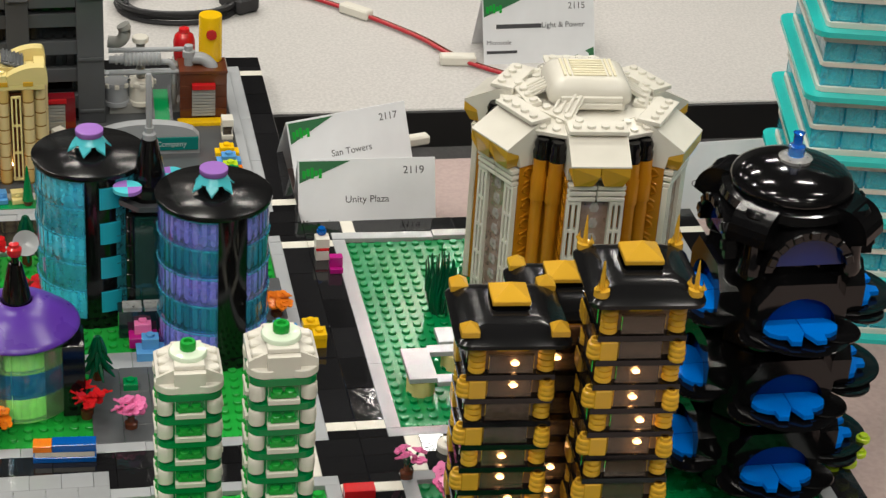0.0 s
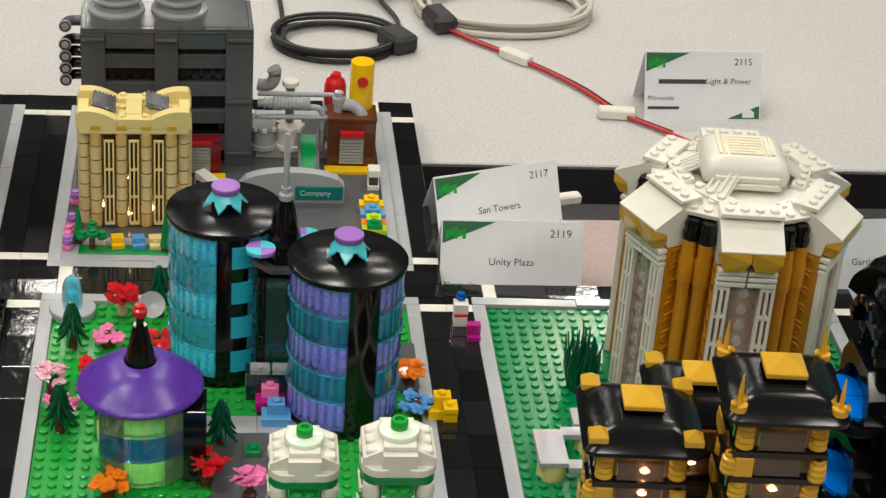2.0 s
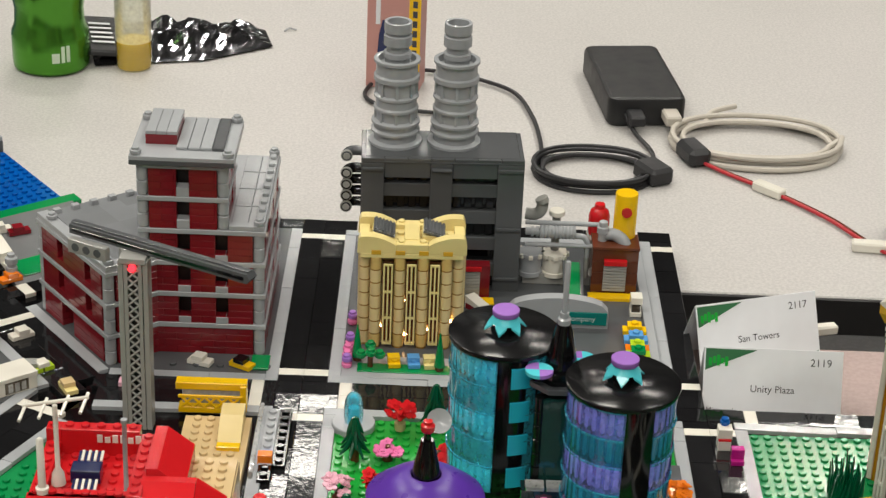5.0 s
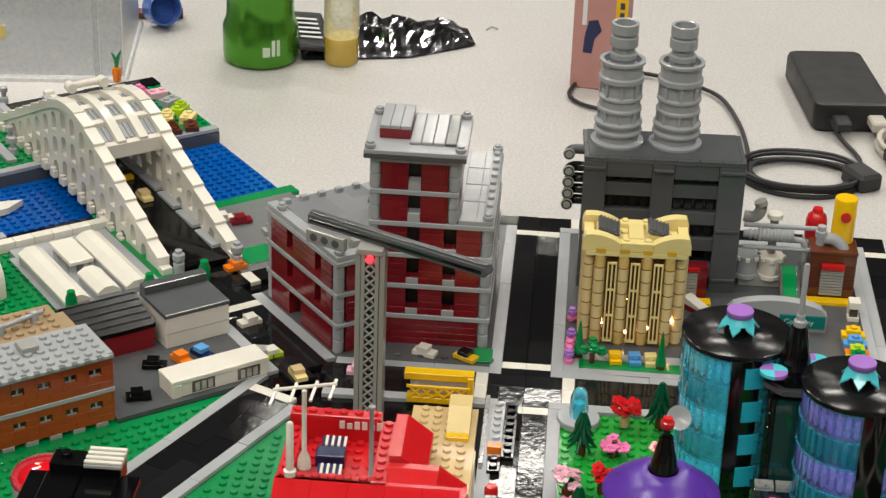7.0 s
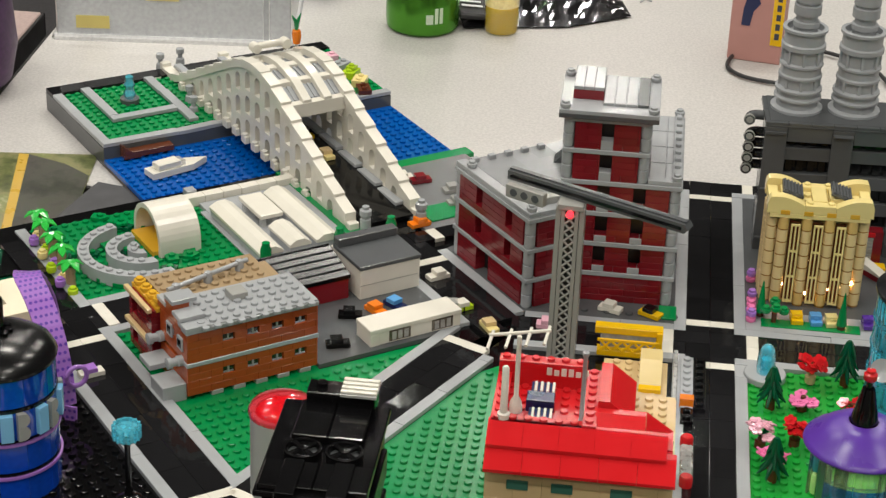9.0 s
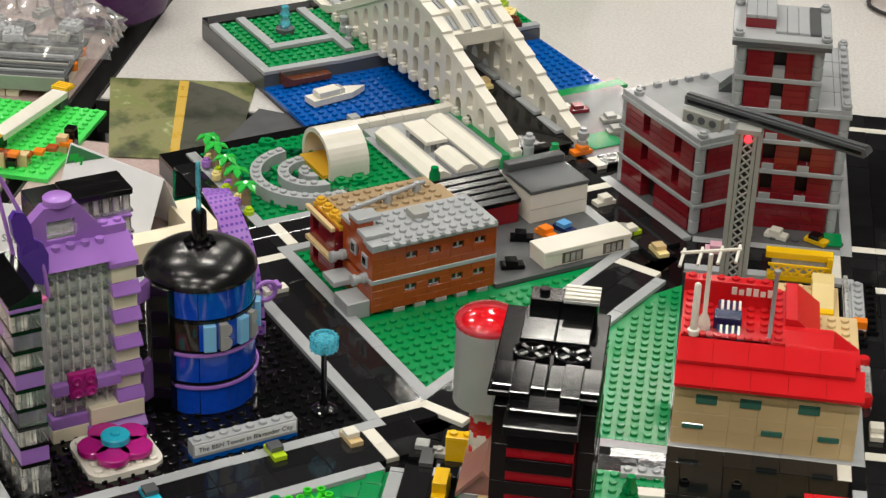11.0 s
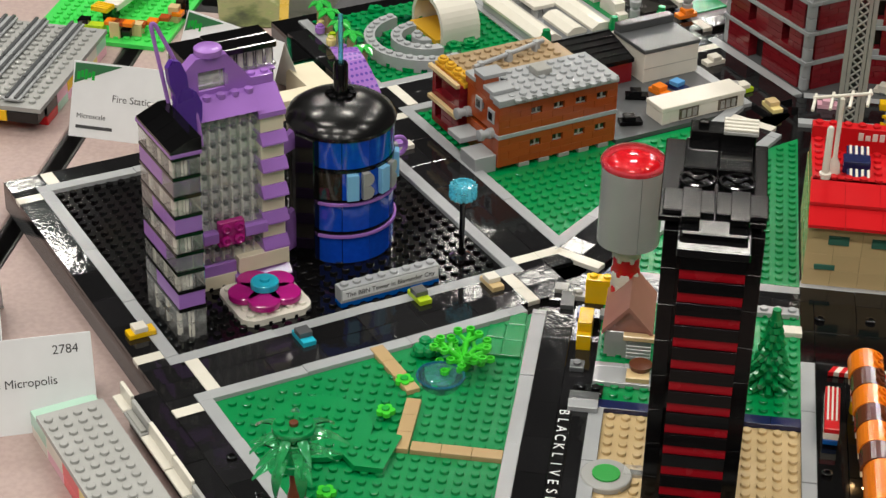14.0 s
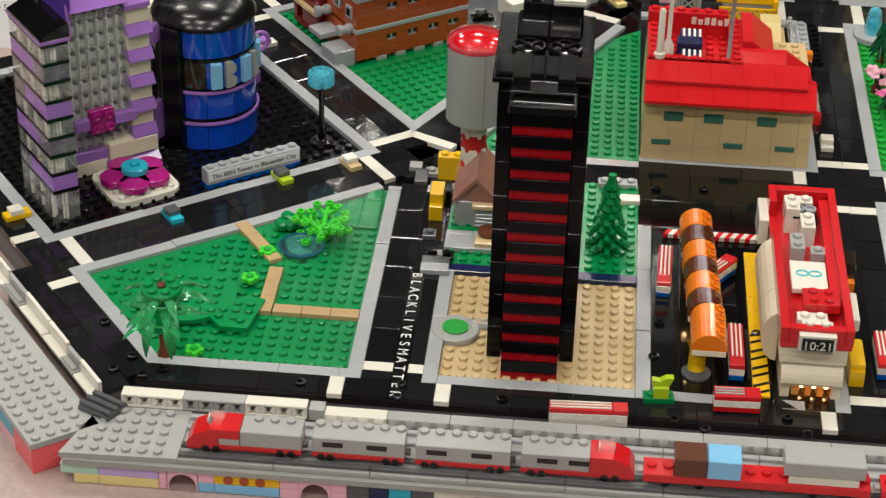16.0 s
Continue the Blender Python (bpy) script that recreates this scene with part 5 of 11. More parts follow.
        pl = G().box(-12, -8, -1.4, 12, 8, 1.4, 0.3)
        for i in range(3):
            for j in range(2):
                pl.stud((i - 1) * 8, (j - 0.5) * 8, 1.4)
        part("corner_plate", pl, WHITE, t, x=41 * cb, y=41 * sb, z=125.4, rot=a + 120 + (9 if k % 2 else -7), rx=10)
        if k in (1, 2, 4, 5):
            pl = G().box(-15, -4, -1.4, 15, 4, 1.4, 0.3)
            for i in range(4):
                pl.stud((i - 1.5) * 8, 0, 1.4)
            part("corner_plate", pl, WHITE, t, x=34 * cb, y=34 * sb, z=129.4, rot=a + 120 + (-18 if k % 2 else 14), rx=12)
            gr = G().box(-7, -7, -1.2, 7, 7, 0, 0.2)
            for i in range(4):
                gr.box(-6.6 + i * 3.6, -7, 0, -4.8 + i * 3.6, 7, 1.6, 0.3)
            part("corner_grille", gr, WHITE, t, x=27 * cb, y=27 * sb, z=134.6, rot=a + 116, rx=30)
    part("top_drum", G().prism(hexa(41, math.pi / 6), 112, 128.4), WHITE, t)
    part("cap_base", G().box(-20, -19, 128.4, 20, 19, 133, 0.4), WHITE, t)
    for i in range(2):
        part("cap_step", G().box(-17.6, -24 + i * 1.6, 131.4 + i * 3.4, 17.6, -17, 134.6 + i * 3.4, 0.3), WHITE, t)
    # rounded cap: curved front, back and sides
    rings = [(23.4, 20, 132.6), (24, 20.6, 134), (24, 20.6, 137), (23.2, 19.8, 140.6), (21.4, 18, 143.6), (18.8, 15.6, 145.6), (16.4, 13.4, 146.4)]
    loops = []
    for hw, hd, z in rings:
        rc = min(6.0, hd * 0.35)
        for cx, cy, a0 in ((1, 1, 0), (-1, 1, 90), (-1, -1, 180), (1, -1, 270)):
            loops += [(cx * (hw - rc) + rc * math.cos(math.radians(a0 + 18 * q)), cy * (hd - rc) + rc * math.sin(math.radians(a0 + 18 * q)), z) for q in range(6)]
    g = G().add(loops, [(i * 24 + q, i * 24 + (q + 1) % 24, (i + 1) * 24 + (q + 1) % 24, (i + 1) * 24 + q) for i in range(len(rings) - 1) for q in range(24)], True)
    g.add(loops[-24:], [tuple(range(24))])
    part("dome", g, WHITE, t, "smooth white rounded cap")
    for i in range(7):
        part("grille_bar", G().box(-9.6, -11.2 + 3.3 * i, 146.3, 9.6, -9.4 + 3.3 * i, 147.4, 0.2), PALEY, t)
    for x in (-14.4, -11.6, 11.6, 14.4):
        part("grille_bar", G().box(x - 0.8, -11.4, 146.3, x + 0.8, 11.4, 147.4, 0.2), PALEY, t)
    return t


hex_hall()
spiky = thing("spiky_bush", 40.6, -13.6, -3, 0, "dark green spiky model bush", "bush")
rg = random.Random(5)
for k in range(42):
    a, r = rg.uniform(0, 6.28), rg.uniform(1, 7)
    tip = rg.uniform(1.3, 2.0)
    part("blade", G().tube([(r * math.cos(a), r * math.sin(a), 0), (r * 1.5 * math.cos(a), r * 1.5 * math.sin(a), 14), (r * tip * math.cos(a + 0.2), r * tip * math.sin(a + 0.2), rg.uniform(24, 38))], [1.1, 1.2, 0.3], 5), DGREEN, spiky)
bench = thing("stone_terrace", 38.6, -22.5, -3.2, 0, "pale grey slabs resting on cream round feet", "terrace")
for x, y in ((-1.4, -1.6), (1.9, -3.6), (1.6, 1.4)):
    part("foot", G().lathe([(8, 0), (8, 9.4), (0.1, 9.4)], 20), LYEL, bench, x=x * 8, y=y * 8)
for x, y, w, d in ((-1.4, -0.6, 2, 4), (0.8, -2.6, 2.6, 1), (0.8, 1.2, 2.6, 1), (2.0, 3.0, 3, 2), (2.4, -4.2, 2, 3)):
    brick(bench, LGREY, x, y, 9.6, w, d, 1, name="slab")
brick(bench, LGREY, 2.2, 0.2, 3, 1, 2, 5, name="upright")
toy = thing("white_bus_stop", 32.8, -5.6, 0, 0, "tiny white kiosk with a blue top and red stripes", "kiosk")
brick(toy, WHITE, 0, 0, 0, 1, 1.2, 2)
brick(toy, RED, 0, -0.2, 6.4, 1, 0.8, 0.5, name="stripe")
brick(toy, WHITE, 0, 0, 8, 1.1, 1, 2, name="top")
rnd(toy, BLUE, 0, 0.4, 14, 3, 1, True)
mg = thing("magenta_seat", 33.6, -7.8, 0, 0, "tiny magenta block seat on the street", "seat")
brick(mg, MAGENTA, 0, 0, 0, 1, 1, 1)
brick(mg, MAGENTA, 0, 0.2, 3.2, 1, 0.7, 2)
yk = thing("yellow_kiosk", 30.9, -18.2, 0, 0, "tiny yellow block kiosk by the street", "kiosk")
brick(yk, YELLOW, 0, 0, 0, 1, 1, 2)
brick(yk, YELLOW, 0, 0, 6.4, 1, 1.3, 1, True)


# ---- south-east blocks: green and white twins ----
def twin(x, y, H, label):
    t = thing("green_white_tower", x, y, -2, 0, label, "building", "green and white twin towers")
    t.scale = (0.92, 0.92, 1)
    part("core", G().box(-13, -13, 0, 13, 13, H - 19, 0.3), GREEN, t)
    n = int((H - 19) // 12.8)
    for k in range(n):
        z = H - 19 - (k + 1) * 12.8
        for face in range(4):
            a = math.radians(90 * face)
            R = lambda px, py: (px * math.cos(a) - py * math.sin(a), px * math.sin(a) + py * math.cos(a))
            px, py = R(0, -14.2)
            part("green_window", G().box(-7.4, -0.4, 0, 7.4, 0.6, 7.2, 0.2), T_GREEN, t, x=px, y=py, z=z + 2.8, rot=90 * face)
            part("green_box", G().box(-6, -2.0, 0, 6, 1.6, 2.2, 0.3).stud(-3, -0.4, 2.2).stud(3, -0.4, 2.2), BGREEN, t, x=px, y=py, z=z + 2.8, rot=90 * face)
            part("sill", G().box(-7.6, -3.0, 0, 7.6, 1.6, 2.6, 0.3), WHITE, t, x=px, y=py, z=z, rot=90 * face)
            cx, cy = R(-12.2, -12.2)
            part("white_quoin", G().lathe([(0.1, 0), (3.2, 0.1), (3.9, 0.5), (4.0, 4.0), (4.0, 7.4), (3.6, 7.9), (0.1, 8.0)], 16), WHITE, t, x=cx, y=cy, z=z + 1.2)
        part("green_band", G().prism([(c_ * (16.2 - 6.4) + 6.4 * math.cos(math.radians(a_ + 15 * q_)), d_ * (16.2 - 6.4) + 6.4 * math.sin(math.radians(a_ + 15 * q_))) for c_, d_, a_ in ((1, 1, 0), (-1, 1, 90), (-1, -1, 180), (1, -1, 270)) for q_ in range(7)], z + 9.4, z + 12.7), GREEN, t)
    z = H - 19
    for sx in (-1, 1):
        part("white_cornice", G().lathe([(8.4, z), (8.8, z + 0.4), (8.8, z + 3.6), (8.4, z + 4), (0.1, z + 4)], 24), WHITE, t, x=sx * 8.4, y=-7.5)
        part("white_cornice", G().lathe([(8.4, z), (8.8, z + 0.4), (8.8, z + 3.6), (8.4, z + 4), (0.1, z + 4)], 24), WHITE, t, x=sx * 8.4, y=7.5)
        sh = G().wall([(-4.4, 0), (4.4, 0), (4.4, 3.6), (-4.4, 7.4)] if sx > 0 else [(-4.4, 0), (4.4, 0), (4.4, 7.4), (-4.4, 3.6)], -12.4, 12.4)
        for q_ in range(3):
            sh.box(-3, -11 + 8 * q_, 3, 3, -6 + 8 * q_, 6.6, 0.6)
        part("shoulder_block", sh, WHITE, t, x=sx * 12, z=z + 4)
    part("front_tile", G().wall([(-7.8, z - 3), (7.8, z - 3), (7.8, z + 10.5), (-7.8, z + 10.5)], -15.4, 15.4), WHITE, t)
    part("attic", G().box(-7.6, -12, z + 10.5, 7.6, 12, z + 13, 0.4), WHITE, t)
    part("cap_plate", G().lathe([(9.6, z + 13), (9.6, z + 14.2), (9.0, z + 15), (0.1, z + 16)], 28), abs_plastic("pale_green_white", (0.72, 0.84, 0.66), 0.12, 0.03), t)
    part("green_knob", G().lathe([(4, z + 15.4), (4, z + 19), (3.6, z + 19.6), (2.2, z + 19.6), (2.2, z + 18), (0.1, z + 18)], 20), BGREEN, t, "bright green ring knob")
    return t


twin(19.8, -41.4, 124, "green and white model apartment tower with round corners")
twin(24.4, -46.8, 158, "taller green and white model apartment tower with round corners")
for x, y, r in ((17.4, -44.4, 5), (22.4, -41.6, 5), (26.8, -50, 6)):
    t = thing("round_bush", x, y, -3, 0, "bright green round model bush by the twin towers", "bush", "round bushes")
    part("crown", G().lathe([(r, 0), (r, 3), (r - 0.6, 3.6), (0.1, 3.6)], 18), BGREEN, t)
    for k in range(4):
        part("leaf", G().tube([(0, 0, 4), (3 * math.cos(k * 1.6), 3 * math.sin(k * 1.6), 8), (7 * math.cos(k * 1.6), 7 * math.sin(k * 1.6), 9)], [1.6, 1.8, 0.5], 6), abs_plastic("olive", (0.24, 0.24, 0.06), 0.3), t)
jet = thing("blue_fountain", 28.4, -46.6, -2, 0, "clear blue splash by the green and white tower", "fountain")
part("jet", G().lathe([(5, 0), (6, 8), (4.6, 16), (6, 24), (3, 30), (0.1, 31)], 12, smooth=True), T_LBLUE, jet)
bus = thing("blue_bus", 12.8, -30.4, 0, 0, "blue and orange toy bus on the tile street", "toy bus")
brick(bus, BLUE, 0, 0, 0, 4, 1, 1, name="chassis")
brick(bus, WHITE, 0, 0, 3.2, 3.8, 0.9, 1, name="window_band")
brick(bus, BLUE, 0.6, 0, 6.4, 2.8, 1, 1.4, name="roof")
brick(bus, ORANGE, -1.4, 0, 6.4, 1.2, 1, 1.2, name="cab")
bus.rotation_euler = (0, 0, radians(-3))
lot = thing("pavement_clear_lot", 9.5, -34.2, -3.0, 0, "lot of clear grey tiles", "", "", "structure")
tiles(lot, abs_plastic("silver_tile", (0.30, 0.31, 0.32), 0.12), -4, -1.6, 6, 2.0, 2, 2, z=0.6)


# ---- gold and black pagodas ----
T_AMBER = clear_plastic("clear_smoky_amber", (0.22, 0.17, 0.13), 0.05, 0.22)


def pagoda(x, y, H, half, flames, label, rot=0):
    t = thing("black_gold_pagoda", x, y, -2, rot, label, "building", "pagodas")
    part("core", G().box(-half + 6, -half + 6, 0, half - 6, half - 6, H - 20, 0.3), abs_plastic("dim_amber", (0.20, 0.14, 0.09), 0.3, 0.3), t)
    pitch = 25.6
    n = int((H - 40) // pitch) + 1
    for k in range(n):
        z = H - 38 - k * pitch
        if z < -8:
            break
        # lower half storey: window between gold round columns; upper: gold cubes and knobs
        part("floor_plate", G().box(-half + 1, -half + 1, z - 3.2, half - 1, half - 1, z - 0.1, 0.15), BLACK, t)
        part("floor_plate", G().box(-half + 1, -half + 1, z + 9.6, half - 1, half - 1, z + 12.7, 0.15), BLACK, t) if k else None
        for f in range(4):
            a = math.radians(90 * f)
            R = lambda px, py: (px * math.cos(a) - py * math.sin(a), px * math.sin(a) + py * math.cos(a))
            for zz in ((0, 12.8) if k else (0,)):
                px, py = R(0, -half + 3)
                part("window", G().box(-half + 11, -1, 0, half - 11, 1.4, 9.4, 0.3), T_AMBER, t, x=px, y=py, z=z + zz, rot=90 * f)
            px, py = R(-half + 6, -half + 5)
            part("gold_column", G().lathe([p_ for q_ in range(3 if k else 4) for p_ in ((3.0, q_ * 3.2), (4.0, q_ * 3.2 + 0.5), (4.1, q_ * 3.2 + 1.6), (3.8, q_ * 3.2 + 2.8))] + [(0.1, 9.6 if k else 12.8)], 14), AMBER, t, x=px, y=py, z=z)
            if k == 0:
                continue
            px, py = R(-half + 6.5, -half + 4.2)
            part("gold_cube", G().box(-4, -3.6, 0, 4, 3, 9.5, 0.4), AMBER, t, x=px, y=py, z=z + 12.7, rot=90 * f)
            px, py = R(half - 4.5, -half + 1)
            part("gold_knob", G().lathe([(2.6, 0), (3.6, 0.4), (3.9, 1.6), (3.4, 2.6), (3.9, 3.6), (3.9, 4.6), (3.4, 5.4), (3.8, 6.4), (3.5, 7.6), (2.5, 8), (2.5, 9.8), (1.5, 9.8), (1.5, 8.2), (0.1, 8.2)], 14, smooth=False), AMBER, t, x=px, y=py, z=z + 12.7)
        if k < 5:
            for f in range(2):
                if (2 * k + f + int(H)) % 3 != 1:
                    part("bulb", G().lathe([(0.1, -2.0), (2.3, 0), (0.1, 2.0)], 8, smooth=True), GLOW_WARM, t, x=-5 + 2.4 * ((k * 7 + f * 3 + int(H)) % 5), y=-half + 5.4, z=z + 3.6 + 12.8 * f + (k % 2), label="warm lit lamp")
    z = H - 18.5
    for f in range(4):
        a = math.radians(90 * f)
        for k in range(3):
            px, py = (-5 + 5 * k), -half + 2.5
            part("gold_bead", G().tube([(-2.2, 0, 0), (2.2, 0, 0)], 2.0, 10), AMBER, t, x=px * math.cos(a) - py * math.sin(a), y=px * math.sin(a) + py * math.cos(a), z=z - 5.6, rot=90 * f)
    # curved black roof
    e = half + 5
    loops = []
    n2 = 9
    rings = [(e - 1.5, z - 3.4), (e, z - 2.6), (e + 0.2, z - 0.6)] + [(e - (e - 9) * (k / n2), z + 7.5 * (1 - (1 - k / n2) ** 2.2)) for k in range(1, n2 + 1)]
    for hw, zz in rings:
        rc = min(6.0, hw * 0.3)
        for cx, cy, a0 in ((1, 1, 0), (-1, 1, 90), (-1, -1, 180), (1, -1, 270)):
            loops += [(cx * (hw - rc) + rc * math.cos(math.radians(a0 + 22.5 * q)), cy * (hw - rc) + rc * math.sin(math.radians(a0 + 22.5 * q)), zz) for q in range(5)]
    g = G().add(loops, [(i * 20 + q, i * 20 + (q + 1) % 20, (i + 1) * 20 + (q + 1) % 20, (i + 1) * 20 + q) for i in range(len(rings) - 1) for q in range(20)], True)
    part("roof", g, SATIN, t, "glossy black curved roof")
    part("roof_under", G().box(-e + 3, -e + 3, z - 3.2, e - 3, e - 3, z - 0.5, 0.2), BLACK, t)
    part("roof_crown", G().box(-7.6, -7.6, z + 6.4, 7.6, 7.6, z + 9.6, 0.4), BLACK, t)
    ap = G().box(-8.8, -8.8, z + 9.6, 8.8, 8.8, z + 12, 0.4)
    ap.add([(-8.7, -8.7, z + 12), (8.7, -8.7, z + 12), (8.7, 8.7, z + 12), (-8.7, 8.7, z + 12), (0, 0, z + 17.5)], [(0, 1, 4), (1, 2, 4), (2, 3, 4), (3, 0, 4)])
    part("gold_cap", ap, AMBER, t, "gold pyramid cap")
    for sx in (-1, 1):
        for sy in (-1, 1):
            if flames:
                g = G().cyl(0, 0, 0, 3, 3.6, n=10)
                for q, hh in ((-2.6, 8), (0, 17), (2.6, 8)):
                    g.tube([(q * 0.6, 0, 2), (q * 1.5, 0, hh * 0.55), (q * 1.1, 0, hh)], [1.3, 1.1, 0.25], 6)
                part("flame", g, AMBER, t, x=sx * (e - 5), y=sy * (e - 5), z=z + 2, rot=45 * sx * sy)
            else:
                c = G().box(-4.2, -4.2, 0, 4.2, 4.2, 3.2, 0.3)
                c.add([(-4, -4, 3.2), (4, -4, 3.2), (4, 4, 3.2), (-4, 4, 3.2), (0, 0, 7)], [(0, 1, 4), (1, 2, 4), (2, 3, 4), (3, 0, 4)])
                part("gold_corner", c, AMBER, t, x=sx * (e - 6), y=sy * (e - 6), z=z + 2.6)
    return t


pagoda(37.9, -43.2, 158, 21.5, False, "black and gold model pagoda tower with lit windows", -4)
pagoda(44.4, -46.2, 190.5, 21.0, True, "tallest black and gold pagoda with flame finials", -4)
pagoda(42.4, -38.4, 146, 20.5, False, "rear black and gold pagoda with lit windows", -4)
flower_bush(34.4, -34.6, PINK, "pink model blossoms on a brown stem by the kerb", 4, 15, 8, 21)
flower_bush(36.8, -37.6, PINK, "pink model blossoms on a brown stem", 5, 15, 9, 22)
flower_bush(41.6, -49.0, PINK, "pink model blossoms between the pagodas", 6, 22, 9, 23)
flower_bush(40.0, -47.5, PINK, "pink model blossoms between the pagodas", 5, 30, 8, 24)
wp = thing("white_stool", 37.7, -31.8, 0, 0, "white round stud stool on the street", "stool")
part("seat", G().lathe([(6.4, 0), (6.4, 3.6), (5.8, 4.2), (0.1, 4.2)], 20), WHITE, wp)
part("knob", G().stud(0, 0, 4.2), WHITE, wp)
rc = thing("red_marker", 31.0, -36.5, 0, 0, "small red block on the street", "block")
brick(rc, RED, 0, 0, 0, 2, 1, 2)


# ---- black tower with blue petals ----
def petal_tower():
    t = thing("black_petal_tower", 57.2, -35.4, -2, 0, "glossy black round model tower with blue petal balconies", "building")
    part("core", G().cyl(0, 0, 0, 160, 29, n=24), BLACK, t)
    PB = abs_plastic("petal_blue", (0.0, 0.18, 0.74), 0.2)
    half_disc = lambda r0, s=0.92: [(r0 * math.cos(math.radians(q)), r0 * s * math.sin(math.radians(q))) for q in range(0, 181, 12)]
    disc = G().lathe([(0.1, -3), (7, -2.6), (11.4, -0.6), (12, 0.6), (11.6, 1.4), (6, 1.0), (3.2, 1.0), (3.0, 2.6), (1.6, 2.6), (1.6, 1.2), (0.1, 1.2)], 24).mesh("corner_disc", BLACK)
    niche = G().wall(half_disc(18.5), 1.0, 4).mesh("blue_niche", abs_plastic("deep_blue", (0.0, 0.022, 0.20), 0.12, 0.2))
    for k in range(4):
        z = 17.5 + k * 43.5 if k < 3 else 137
        if k < 3:
            part("storey_block", G().prism([(30 * math.cos(q), 30 * math.sin(q)) for q in [math.pi / 8 + math.pi / 4 * n for n in range(8)]], z - 14, z + 29, ), BLACK, t)
            part("storey_ring", G().lathe([(25, z - 9), (34, z - 7), (34, z - 2), (30, z - 1)], 36), BLACK, t)
        for f in range(4):
            a = -90 + 90 * f
            ca, sa = math.cos(math.radians(a)), math.sin(math.radians(a))
            at = dict(x=33 * ca, y=33 * sa, rot=a + 90)
            put(t, "blue_niche", niche, z=z + 4, **at)
            outer = [(22.5 * math.cos(math.radians(q)), 21.5 * math.sin(math.radians(q))) for q in range(0, 181, 12)]
            if k == 3:
                part("arch", G().wall(outer + half_disc(18.6)[::-1], -5, 6), BLACK, t, z=z + 4, **at)
                for q in range(7):
                    an = math.radians(18 + 24 * q)
                    part("arch_stone", G().box(-2.6, -6.4, -2.2, 2.6, -4.4, 2.2, 0.9), BLACK, t, x=33 * ca - 20.4 * math.cos(an) * sa, y=33 * sa + 20.4 * math.cos(an) * ca, z=z + 4 + 19.8 * math.sin(an), rot=a + 90, ry=90 - math.degrees(an))
                continue
            frame_out = [(23, 0), (23, 14), (15, 25), (-15, 25), (-23, 14), (-23, 0)]
            part("arch", G().wall(frame_out + half_disc(18.6)[::-1], -5, 6), BLACK, t, z=z + 4, **at)
            part("balcony_dish", G().lathe([(0.1, -3), (14, -2.4), (25, 1.6), (26.5, 2.8), (25, 3.2), (13, 0.8), (0.1, 0.4)], 32, smooth=True), BLACK, t, x=36 * ca, y=36 * sa, z=z)
            for s in (1, -1):
                lobe = [(0.3, 2), (0.3, -12), (4, -20), (9, -19.5), (9.5, -14)] + [(10 + 9 * math.cos(math.radians(q)), -6 + 8 * math.sin(math.radians(q))) for q in (-70, -35, 0, 35, 70)] + [(9, 2)]
                lobe = [(s * x_, y_) for x_, y_ in lobe]
                part("petal", G().prism(lobe if s > 0 else lobe[::-1], 2.6, 5.0), PB, t, "bright blue petal plate", z=z + 1, **at)
        for f in range(4):
            an = math.radians(-45 + 90 * f)
            if k < 3:
                for s in (-0.34, 0.34):
                    put(t, "corner_disc", disc, 44 * math.cos(an + s), 44 * math.sin(an + s), z + 1.4 - 3 * s)
                part("corner_fin", G().box(-5, -9, z - 12, 5, 9, z + 30, 0.6), BLACK, t, x=31 * math.cos(an), y=31 * math.sin(an), rot=-45 + 90 * f)
            else:
                part("corner_column", G().lathe([(6.5, 0), (7.4, 3), (6, 8), (6, 28), (7.4, 34), (6, 36), (0.1, 36)], 16, smooth=True), BLACK, t, x=35 * math.cos(an), y=35 * math.sin(an), z=z - 4)
                part("corner_cowl", G().side([(8, -12)] + [(-13 + 14 * math.cos(math.radians(q)) * -1 + 13, -4 + 15 * math.sin(math.radians(q))) for q in range(0, 91, 15)] + [(8, 11)], -10, 10), TOWERB, t, x=33 * math.cos(an), y=33 * math.sin(an), z=159, rot=45 + 90 * f)
    part("upper_drum", G().lathe([(24, 150), (30, 158), (34, 162), (35, 164), (34, 168), (28, 170)], 36), BLACK, t)
    part("dome", G().lathe([(28, 169), (30.5, 170.5), (30.8, 171.6)] + [(30.8 * math.cos(math.pi / 2 * k / 9), 171.6 + 11.4 * math.sin(math.pi / 2 * k / 9)) for k in range(1, 9)] + [(0.1, 183)], 44, smooth=True), BLACK, t, "glossy black dished dome")
    part("clear_ring", G().lathe([(8, 181.5), (8.4, 184), (6, 185), (0.1, 185)], 20), T_CLEAR, t)
    part("blue_tip", G().lathe([(4.2, 184), (4.2, 190), (2.4, 191), (2.4, 196), (3, 197), (0.1, 198)], 14), clear_plastic("clear_bright_blue", (0.01, 0.14, 0.66), 0.04, 0.5), t, "clear blue jewel tip")
    return t


petal_tower()
lime_bush = thing("lime_bush", 63.6, -35.4, -3, 0, "lime green stud bush at the street edge", "bush")
for k in range(9):
    rnd(lime_bush, LIME, math.cos(k * 0.9) * 0.9, math.sin(k * 0.9) * 0.9 - 0.2 * k, 2 + (k % 4) * 6, 3.8, 1, True, "leaf_stud")


